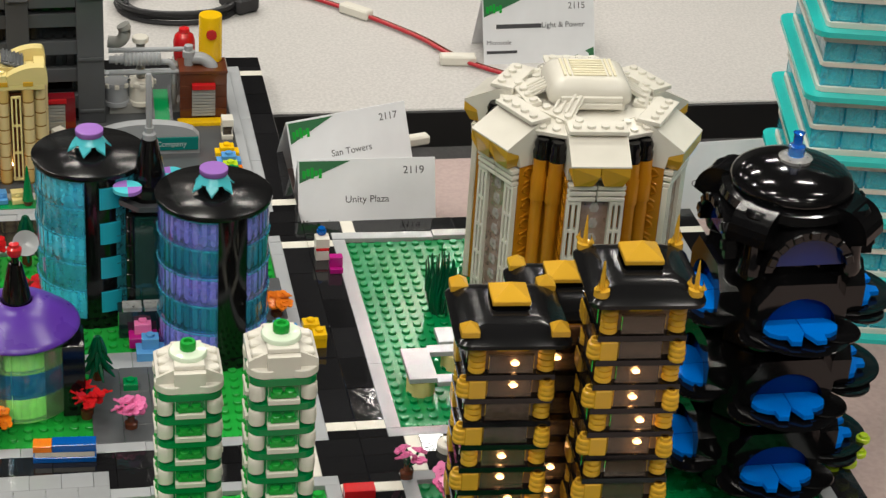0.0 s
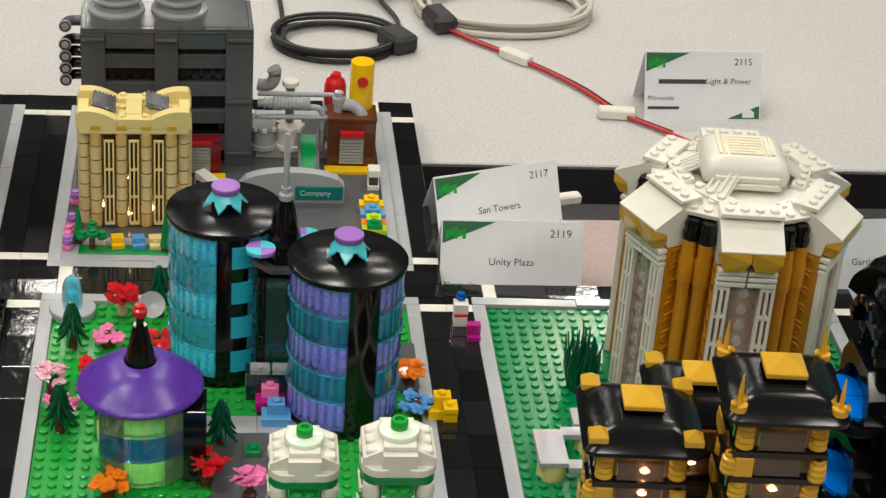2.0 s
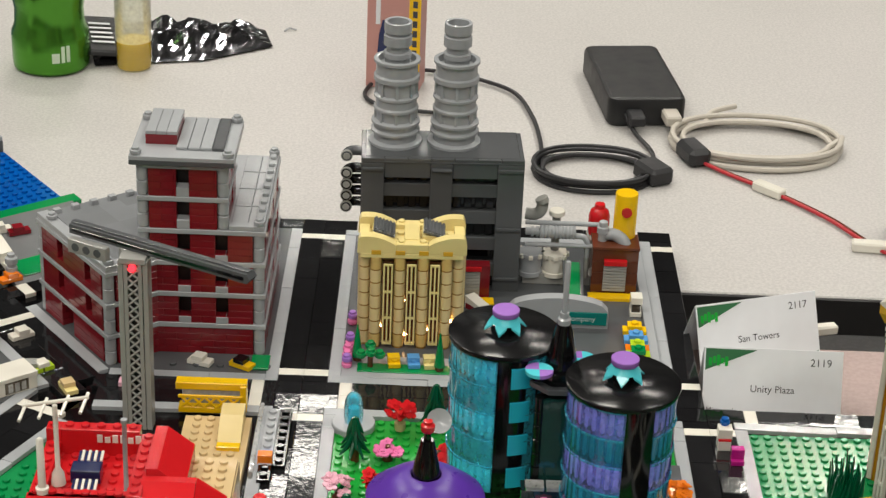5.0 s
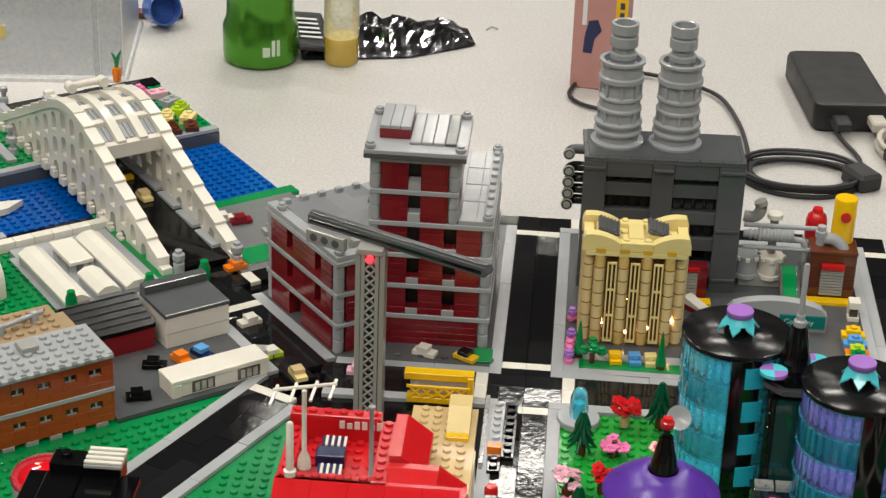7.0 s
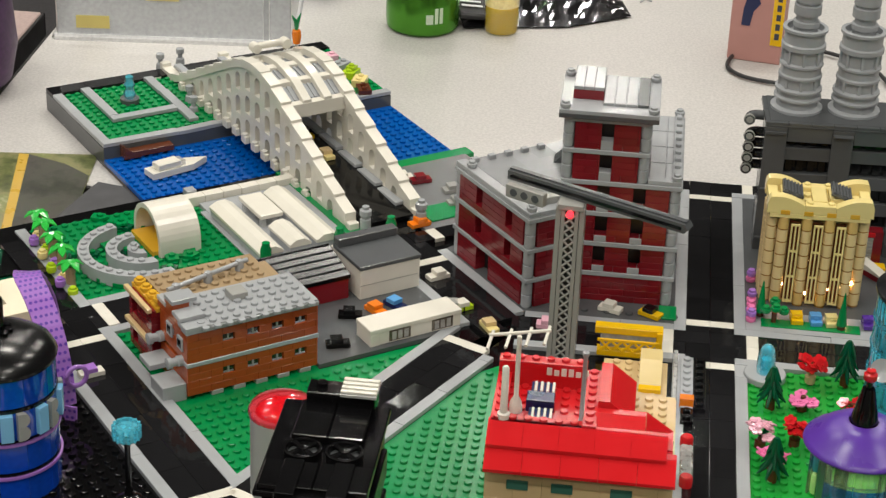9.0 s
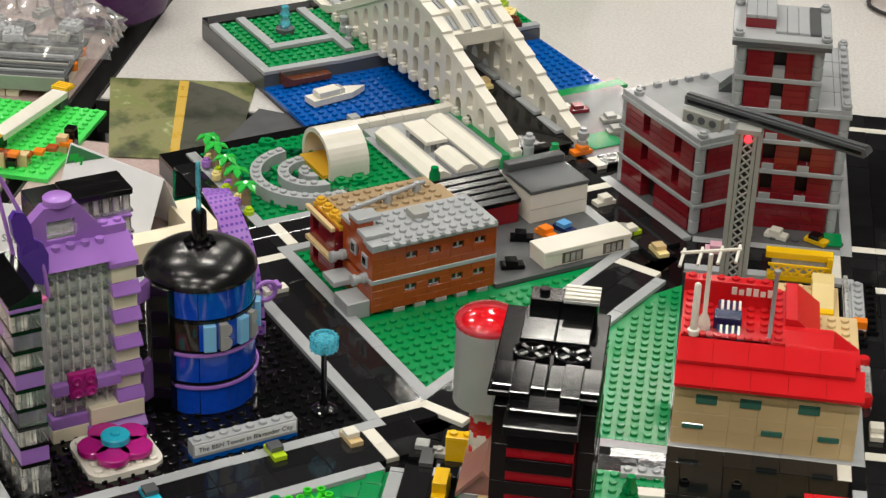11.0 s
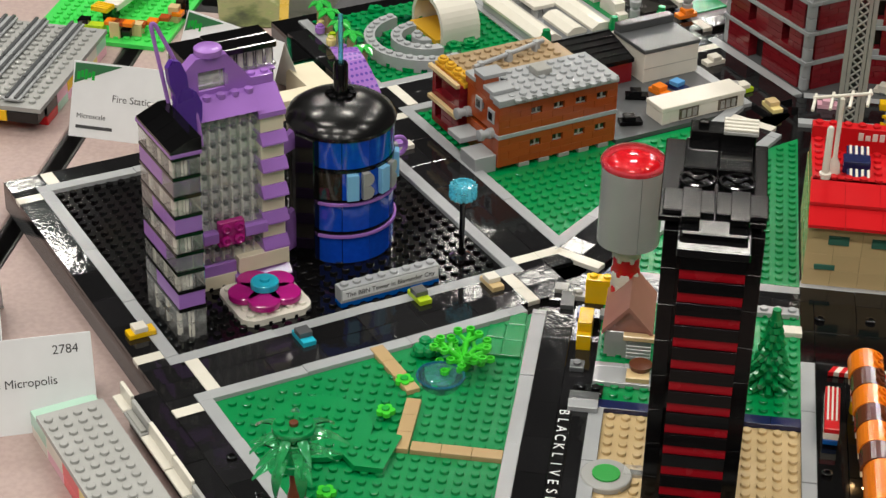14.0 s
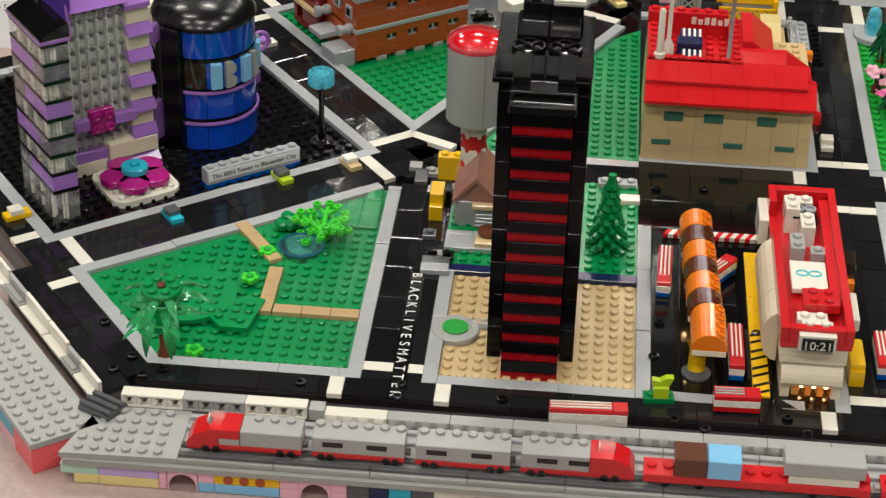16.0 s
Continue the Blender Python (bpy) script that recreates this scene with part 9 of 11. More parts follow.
    for i in range(2):
        part("clear_block", G().box(-5, -2, -3, 5, 2, 3, 0.4), T_CRYS, w, x=(wx0 + wx1) / 2 + (i - 0.5) * 8, y=Y(gb) - 0.6, z=(wz0 + wz1) / 2)
    part("gable_cap", G().lathe([(0.01, 0), (8, 0), (8, 3.4), (7.2, 4), (0.01, 4)], 18, smooth=False), LAV, t, x=X(-22.05), y=Y(gb) + 5, z=zg + 31)
    # rear slab with clear columns
    part("rear_wall", G().box(X(-22.4), Y(16.6), 0, X(-16), Y(20), 118, 0.4), WHITE, t)
    for i in range(5):
        for z0 in (100, 113.6):
            part("clear_column", G().cyl(0, 0, 0, 12, 2.6, n=10).box(-3.2, -3.2, 0, 3.2, 3.2, 2, 0.2), T_CRYS, t, x=X(-19.0) + i * 6.0, y=Y(16), z=z0)
            # white box added to brighten a clear column that stands in shade
            part("column_core", G().box(-1.5, -1.2, 1, 1.5, 1.2, 11, 0.4), WHITE, t, x=X(-19.0) + i * 6.0, y=Y(16), z=z0)
    part("lavender_plate", G().box(X(-19.6), Y(15.3), 112, X(-15.8), Y(17), 113.6, 0.2), LAV, t)
    part("lavender_plate", G().box(X(-19.6), Y(15.3), 97, X(-15.8), Y(17), 100, 0.2), LAV, t)
    for i in range(2):
        part("roof_tile", G().box(X(-20.4), Y(15.2 + i * 1.6), 126.4, X(-15.7), Y(16.75 + i * 1.6), 130.6, 0.6), BLACK, t)
    part("roof_block", G().box(X(-23), Y(14.6), 116, X(-20.5), Y(18), 131, 0.5), BLACK, t)
    # wing and feeler loops
    path = [(X(-25.8), Y(10.2), 112), (X(-26.2), Y(10.5), 136), (X(-26.7), Y(10.9), 166), (X(-26.72), Y(11), 171), (X(-26.5), Y(11), 171), (X(-26.2), Y(10.9), 166), (X(-25.1), Y(10.5), 144), (X(-24.2), Y(10.0), 118), (X(-24.0), Y(9.7), 98)]
    part("feeler_loop", G().tube(smooth_path(path, 5), 1.2, 8), LAV, t)
    wing = [(4, 0), (8, 8), (8.5, 18), (5, 26), (0.5, 29), (-0.5, 38), (-4, 46), (-9, 48), (-12, 44), (-11, 34), (-8, 27), (-8.5, 16), (-4, 5)]
    part("butterfly_wing", G().wall(wing, -1.8, 1.8), PURPLE, t, x=X(-24.8), y=Y(10.0), z=105, rot=8)
    part("pink_tile", G().box(-4, -4, 0, 4, 4, 3, 0.4), PINK, t, x=X(-25), y=Y(9), z=100, rot=20)
    # flower-studded square with handles
    sq = part("studded_square", G().box(-8, 0, -8, 8, 4, 8, 0.5), MAGENTA, t, x=X(-21.9), y=Y(cb) - 5.5, z=37)
    for i in range(4):
        p = part("flower_tile", G().lathe([(0.01, 0), (3.2, 0), (3.4, 1.4), (2.2, 2.2), (1.2, 1.2), (0.01, 1.6)], 10), MAGENTA, sq, x=-4 + 8 * (i % 2), y=-0.1, z=-4 + 8 * (i // 2), rx=90)
    for s, ln in ((-1, 9), (1, 14)):
        part("handle", G().side([(0, -3), (6, -3), (6, 3), (2, 4), (0, 3)], 0, ln), LAV, t, x=X(-21.9) + (8.3 if s > 0 else -8.3 - ln), y=Y(cb) - 6, z=36, rot=0)
    return t


lavender_tower()


def cobalt_tower():
    t = turned_thing("round_tower", -11.7, 12.9, -3.2, "black and clear blue round tower with a domed roof", "building")
    r = 31.6
    part("core", G().lathe([(28.5, 0), (28.5, 84)], 32, smooth=True), BLACK, t)
    bands = [(1, 19), (22.5, 40.5), (43.5, 61), (64, 81)]
    F0, F1 = -146, 8  # glass faces the street corner
    for k, (z0, z1) in enumerate(bands):
        for i in range(5):
            w = (F1 - F0) / 5
            ga = F0 + i * w
            dark = k == 2
            part("glass_panel", arc_panel(r - 1.6, r, z0, z1, ga + 0.4, ga + w - 0.4, 4, 0), T_COBALT if not (dark and i < 1) else T_SMOKE, t)
            for j in range(3):
                an = math.radians(ga + w * (j + 0.5) / 3)
                part("inner_tube", G().cyl(0, 0, 0, z1 - z0 - 1, 3.0, n=8), MBLUE if k != 2 else BLUE, t, x=(r - 5) * math.cos(an), y=(r - 5) * math.sin(an), z=z0 + 0.5)
        part("floor_ring", G().lathe([(20, 0), (r + 0.3, 0), (r + 0.3, 1.8), (20, 1.8)], 40, smooth=False), BLACK, t, z=z1 + 0.2)
        if k < 2:
            part("lavender_trim", arc_panel(r + 0.2, r + 1.6, 0, 1.6, F0 + 2, F1 - 4, 16), LAV, t, z=z1 - 0.4)
    for i in range(26):
        an = math.radians(-144 + i * 6)
        for z in (20.4, 61.6):
            rr = part("ring_stud", G().cyl(0, 0, 0, 1.4, 2.0, n=8), BLACK, t, x=(r - 4) * math.cos(an), y=(r - 4) * math.sin(an), z=z)
    # black back shell in courses
    for k in range(9):
        for i in range(5):
            w = (360 - (F1 - F0)) / 5
            ga = F1 + i * w
            part("black_panel", arc_panel(r - 6, r + 0.6, k * 9.1, k * 9.1 + 8.9, ga + 0.3, ga + w - 0.3, 4), BLACK, t)
    part("side_pier", G().box(-6, -7, 0, 6, 7, 83, 0.5), BLACK, t, x=(r - 2) * math.cos(math.radians(-153)), y=(r - 2) * math.sin(math.radians(-153)), z=0, rot=-153)
    for z0, z1 in ((4, 32), (70, 84)):
        part("lavender_fin", G().side([(-5, z0), (5, z0 + 3), (4, (z0 + z1) / 2), (2, z1), (-3, z1 - 3), (-4, (z0 + z1) / 2)], -2, 2), LAV, t, x=(r + 5) * math.cos(math.radians(-172)), y=(r + 5) * math.sin(math.radians(-172)), rot=-172 + 90)
    dome = [(r + 1, 82), (r + 1.4, 84), (r - 1, 88.5), (r - 6, 92), (r - 14, 95.5), (r - 22, 97), (6, 97.6), (0.01, 97.7)]
    part("dome", G().lathe(dome, 48, smooth=True), abs_plastic("dome_black", (0.006, 0.006, 0.0065), 0.3, 0.05, 0.04), t, "glossy black domed roof")
    for i in range(8):
        an = i * math.pi / 4 + 0.3
        part("collar_stud", G().stud(0, 0, 0, 2.4, 2.2), BLACK, t, x=7 * math.cos(an), y=7 * math.sin(an), z=97)
    part("mast_base", G().lathe([(4.4, 97), (4.4, 117), (3.6, 118), (0.01, 118)], 16), BLACK, t)
    part("mast", G().cyl(0, 0, 117, 148, 1.6, 1.5, n=10), T_LBLUE, t)
    # raised letters round the third band
    def place(name, g, mat, deg, zc):
        an = math.radians(deg)
        return part(name, g, mat, t, x=(r + 1.2) * math.cos(an), y=(r + 1.2) * math.sin(an), z=zc, rot=deg + 90)
    for s in (-104, -66, -26):
        place("letter_stem", G().box(-3.6, -1.8, 0, 3.6, 1.8, 17, 0.4), SKY, s, 44)
        for z in (44, 52.6):
            prof = [(-3.4, 0), (0, 0)] + [(3.6 * math.sin(q * math.pi / 6) + 0.1, 4.2 - 4.2 * math.cos(q * math.pi / 6)) for q in range(7)] + [(-3.4, 8.4)]
            place("letter_bow", G().wall(prof, -1.8, 1.8), LBGREY, s + 16, z)
    return t


cobalt_tower()

fl = turned_thing("flower_sculpture", -20.7, 7.0, -3.2, "magenta five-petal flower with an azure heart on a white plate", "sculpture")
sq = []
for cx, cy in ((13, -13), (13, 13), (-13, 13), (-13, -13)):
    a0 = math.atan2(cy, cx) - math.pi / 4
    sq += [(cx + 9 * math.cos(a0 + k * math.pi / 8), cy + 9 * math.sin(a0 + k * math.pi / 8)) for k in range(5)]
base = part("base_plate", G().prism(sq, 0, 4), WHITE, fl)
for i in range(5):
    for j in range(5):
        part("base_stud", G().stud(0, 0, 0), WHITE, base, x=(i - 2) * S, y=(j - 2) * S, z=4)
for k in range(5):
    an = math.radians(90 + 72 * k + 10)
    part("petal", G().lathe([(0.01, 0), (9.4, 0), (9.6, 1), (9.6, 3.4), (9, 4), (0.01, 4)], 22), MAGENTA, fl, x=12 * math.cos(an), y=12 * math.sin(an), z=6.5)
hb = part("heart", G().lathe([(5, 4), (5, 11), (8.2, 11.2), (8.2, 14.6), (7.6, 15.2), (0.01, 15.2)], 22), AZURE, fl)
part("heart_knob", G().stud(0, 0, 15.2, 2.8, 1.8, 12), AZURE, hb)

sgn = turned_thing("sign_wall", -12.2, 4.3, -3.2, "light grey brick name sign on a blue plate", "sign")
brick(sgn, BLUE, 0, 0, 0, 8, 1, 1, False, name="base_plate")
brick(sgn, LGREY, 0, 0, 3.2, 8, 1, 3, True, name="sign_brick")
part("print_strip", G().box(-31, -0.2, 0, 31, 0.2, 6.4, 0.05), PAPER, sgn, y=-4.06, z=5.2)
text(sgn, "The BBN Tower in Blavender City", 4.1, INK, 0, -4.5, 7.0, 90, 0, "lettering", "CENTER", 0, 0.1)

lm = turned_thing("street_lamp", -5.0, 6.2, -3.2, "black lamp post with a clear light blue round top", "lamp")
part("base", G().lathe([(0.01, 0), (7.4, 0), (7.4, 2), (5, 3.6), (2.6, 4.2), (2.4, 6)], 18, smooth=False), BLACK, lm)
part("post", G().lathe([(2.2, 4), (1.7, 8), (1.7, 36), (2.4, 38), (2.4, 41), (0.01, 41)], 12), BLACK, lm)
hd = part("lamp_head", G().lathe([(0.01, 40), (5, 40), (7.6, 42), (7.8, 50), (7.2, 51), (6.2, 51), (6.0, 49), (0.01, 49)], 20), T_LBLUE, lm)
for k in range(14):
    part("glass_rib", G().cyl(0, 0, 0, 8.4, 0.9, n=6), T_LBLUE, hd, x=7.6 * math.cos(k * math.pi / 7), y=7.6 * math.sin(k * math.pi / 7), z=42)

toy_car(-50.3, -43.4, ROT, AZURE, DGREY, "bright blue toy car with a grey cabin on the street")
toy_car(-43.2, -36.6, ROT, LIME, DGREY, "lime toy car with a grey cabin on the street")
toy_car(-38.3, -33.8, ROT, TAN, WHITE, "tan toy car with a white cabin on the street")
x, y = W(-30.4, 6.5)
toy_car(x, y, ROT + 90, YELLOW, WHITE, "yellow toy car with a white cabin on the side street")
x, y = W(-1.2, 23.2)
toy_car(x, y, ROT + 90, WHITE, LAV, "white toy car with a lavender roof on the street")

band = turned_thing("perforated_band", -5.2, 19.0, -3.2, "lavender perforated rubber band arching behind the round tower", "band")
arc = smooth_path([(0, -3, 0), (0, -1, 20), (0, 5, 38), (0, 16, 54), (0, 32, 66), (0, 48, 72), (4, 62, 69), (12, 74, 58), (20, 82, 40), (24, 86, 18), (24, 86.5, 0)], 2)
for k, (p, q) in enumerate(zip(arc, arc[1:])):
    ln = math.dist(p, q)
    flat = math.hypot(q[0] - p[0], q[1] - p[1])
    pan = part("band_panel", G().box(-8.5, -0.4, -0.8, 8.5, ln + 0.4, 0.8, 0.2), LAV, band, x=p[0], y=p[1], z=p[2], rot=math.degrees(math.atan2(p[0] - q[0], q[1] - p[1] + 0.01)) if flat > 1 else -45, rx=math.degrees(math.atan2(q[2] - p[2], flat)))
    for c in range(2):
        for r in range(5):
            for sd in (-1, 1):
                part("round_hole", G().cyl(0, 0, -0.1, 0.12, 1.05, n=8, base=True), PURPLE, pan, x=-6.6 + 3.3 * r + (0.8 if c else -0.8), y=ln * (0.25 + 0.5 * c), z=sd * 0.85)
part("end_ring", G().tube([(6.4 * math.cos(q * 0.314), 0, 6.4 * math.sin(q * 0.314)) for q in range(21)], 1.5, 8), LAV, band, x=9, y=-4, z=28)

cb1 = turned_thing("corner_beam", -9, 38.5, -3.2, "cream angled beam behind the lavender building", "beam")
part("beam", G().prism([(-72, -28), (66, -28), (67, 22), (46, 22), (46, -12), (-72, -12)], -16, 4), CREAM, cb1)

# ---- park ----
pk = thing("palm_tree", -47.2, -60.9, -2.6, 0, "model tree with a brown trunk and clear green fronds", "tree")
part("trunk", G().tube([(0, 0, 0), (1, 1, 8), (0, 3, 14), (-1.5, 5, 20)], [5, 4.4, 4.0, 3.6], 10), BROWN, pk)
rg = random.Random(8)


def blade(L, w, sag):
    """Narrow pointed leaf, arched, with a raised midrib and 1 mm of thickness."""
    n = 6
    up = [(L * i / n, s * w * math.sin(math.pi * min(0.98, i / n * 0.92 + 0.06)), 4 * math.sin(i / n * 2.4) - sag * (i / n) ** 2 + (0.8 if s == 0 else 0)) for i in range(n + 1) for s in (-1, 0, 1)]
    fs = [(i * 3 + j, i * 3 + 3 + j, i * 3 + 4 + j, i * 3 + 1 + j) for i in range(n) for j in (0, 1)]
    return G().add(up, fs, True).add([(x, y, z - 0.9) for x, y, z in up], [f[::-1] for f in fs], True)


for zz, n, L, w, sag, turn in ((22, 5, 25, 3.0, 6, 10), (30, 7, 24, 2.7, 4, 30), (37, 7, 25, 2.7, 9, 0)):
    for k in range(n):
        part("frond", blade(L * rg.uniform(0.9, 1.1), w, sag), T_FROND, pk, "clear green leaf blade", x=-1.5, y=5, z=zz, rot=360 / n * k + turn + rg.uniform(-8, 8), ry=rg.uniform(-10, 6))
for k, (an, zz) in enumerate(((-115, 22), (-65, 22))):
    part("hanging_leaf", blade(17, 3.2, 14), T_FROND, pk, x=-1.5 + 7 * math.cos(math.radians(an)), y=5 + 7 * math.sin(math.radians(an)), z=zz + 2, rot=an, ry=30)
for r0, zz, h0 in ((7.6, 16, 5), (6.4, 21, 10), (8.4, 31, 3), (6.4, 34, 5), (11, 39, 3)):
    part("leaf_ring", G().lathe([(0.01, 0), (r0 - 0.5, 0), (r0, 0.6), (r0, h0 - 0.6), (r0 - 0.5, h0), (0.01, h0)], 18), GREEN, pk, x=-1.5, y=5, z=zz)
for k in range(6):
    part("crown_stud", G().stud(0, 0, 42), GREEN, pk, x=-1.5 + 7 * math.cos(k * 1.047), y=5 + 7 * math.sin(k * 1.047))
part("crown_knob", G().stud(0, 0, 42, 2.4, 1.8, 10), BROWN, pk, x=-1.5, y=5)

bw = thing("clear_bowl", -40.1, -47.4, -2.6, 0, "clear pale blue open bowl on the lawn", "bowl")
part("bowl", G().lathe([(0.01, 0), (5, 0.3), (9.4, 2.6), (12, 6.4), (13, 9.4), (12.2, 9.6), (11, 6.8), (8.6, 3.6), (4.6, 1.6), (0.01, 1.2)], 32, smooth=True), clear_plastic("clear_pale_blue", (0.25, 0.6, 0.7), 0.03, 0.12), bw)
part("rim", G().tube([(12.8 * math.cos(q * math.pi / 16), 12.8 * math.sin(q * math.pi / 16), 9.6) for q in range(33)], 0.7, 6), clear_plastic("clear_deep_teal", (0.01, 0.16, 0.26), 0.05, 0.5), bw, "darker blue rim")

sp = thing("spiky_bush", -39.0, -44.4, -2.6, 0, "bright lime green branching toy bush on the lawn", "plant")
SPK = abs_plastic("vivid_green", (0.05, 0.56, 0.035), 0.2, 0.05)
part("hub", G().lathe([(0.01, 0), (5, 0), (5, 5), (3, 7), (0.01, 7)], 12), SPK, sp)
tip = G().lathe([(1.9, -0.6), (2.5, 0), (2.5, 2.2), (1.5, 2.2), (1.5, 0.6), (0.01, 0.6)], 10).mesh("branch_tip", SPK)
for k in range(9):
    an = k * 0.698 + rg.uniform(-0.12, 0.12)
    L, up = rg.uniform(15, 18.5), (2, 6, 10)[k % 3]
    end = (L * math.cos(an), L * math.sin(an), 4 + up)
    br = part("branch", G().tube([(0, 0, 4), (end[0] * 0.5, end[1] * 0.5, 5 + up * 0.7), end], [1.6, 1.5, 1.3], 7), SPK, sp)
    put(br, "branch_tip", tip, *end)
    for s in (-0.5, 0.5):
        m0 = (end[0] * 0.5, end[1] * 0.5, 5 + up * 0.7)
        e2 = (L * 0.8 * math.cos(an + s), L * 0.8 * math.sin(an + s), 5 + up)
        part("twig", G().tube([m0, e2], [1.3, 1.1], 6), SPK, br)
        put(br, "branch_tip", tip, *e2)
sb = thing("low_bush", -41.6, -43.2, -2.6, 0, "dark green studded round toy bush on the lawn", "plant")
for k in range(6):
    part("leaf_stud", G().lathe([(0.01, 0), (3.6, 0), (3.8, 3), (2.6, 4.4), (0.01, 4.4)], 10), GREEN, sb, x=5 * math.cos(k), y=5 * math.sin(k), z=1 + 1.2 * (k % 3))

PATHT = abs_plastic("path_tan", (0.46, 0.32, 0.16), 0.24, 0.05)
pth = thing("garden_path", -41.6, -52, 0, 0, "tan tile path across the lawn", "", "", "structure")
for x0, y0, x1, y1, ang in ((-41.6, -49.2, -41.6, -55.0, 0), (-41.0, -54.5, -35.0, -54.5, 0), (-45.2, -43.4, -41.8, -48.2, 0)):
    L = math.hypot(x1 - x0, y1 - y0)
    n = max(1, round(L / 2.2))
    for i in range(n):
        f = (i + 0.5) / n
        part("path_tile", G().box(-L / n * 4 + 0.1, -4, 0, L / n * 4 - 0.1, 4, 3.2, 0.3), PATHT, pth, x=(x0 + (x1 - x0) * f + 41.6) * S, y=(y0 + (y1 - y0) * f + 52) * S, z=-2.6, rot=math.degrees(math.atan2(y1 - y0, x1 - x0)))
lp = thing("round_lawn_plate", -47.2, -53.7, -0.9, 0, "large round green plate lying on the lawn", "plate")
g = G().lathe([(0.01, 0), (28, 0), (28, 3), (0.01, 3)], 40)
part("disc", g, GREEN, lp)
for i in range(-3, 4):
    for j in range(-3, 4):
        if i * i + j * j < 9:
            part("plate_stud", G().stud(0, 0, 0), GREEN, lp, x=(i + 0.1) * S, y=j * S, z=3)
lq = thing("leaf_plate", -43.4, -55.6, -0.9, 0, "green cut-corner plate lying beside the path", "plate")
part("leaf", G().prism([(-16, -4), (-6, -16), (9, -16), (14, 14), (4, 16), (-14, 6)], 0, 3.2), GREEN, lq)
for i, j in ((-1, 0), (0, -1), (0, 0), (0, 1), (1, 0), (1, 1), (0.6, -1.4), (-1.2, -0.9)):
    part("plate_stud", G().stud(0, 0, 0), GREEN, lq, x=i * 7, y=j * 7, z=3.2)
for k, (x, y) in enumerate(((-43.2, -51.2), (-45.4, -60.3), (-42.6, -47.2), (-47.6, -57.6))):
    ft = thing("flower_stud", x, y, 0.4 if k == 0 else -1.0, 0, "light green flower stud on the lawn", "flower", "flower studs on the lawn")
    for q in range(5):
        part("petal", G().cyl(0, 0, 0, 2.6, 2.1, n=8), SPK if k != 3 else GREEN, ft, x=3.2 * math.cos(q * 1.2566), y=3.2 * math.sin(q * 1.2566))
    part("centre", G().stud(0, 0, 0, 2.2, 3.6, 10), BGREEN, ft)
gt = thing("green_tiles", -36.2, -40.6, 0, 0, "smooth green tiles at the pointed lawn corner", "", "", "structure")
for i, (x0, y0, w, d) in enumerate(((-37.6, -41.8, 2, 2), (-35.9, -41.8, 1.4, 2), (-35.9, -39.8, 1.4, 2), (-37.2, -39.8, 1.2, 1.6), (-35.9, -37.9, 1.2, 1.6))):
    part("lawn_tile", G().box(-w * 4 + 0.1, -d * 4 + 0.1, 0, w * 4 - 0.1, d * 4 - 0.1, 2.4, 0.3), GREEN, gt, x=(x0 + 36.2) * S, y=(y0 + 40.6) * S, z=-2.6)

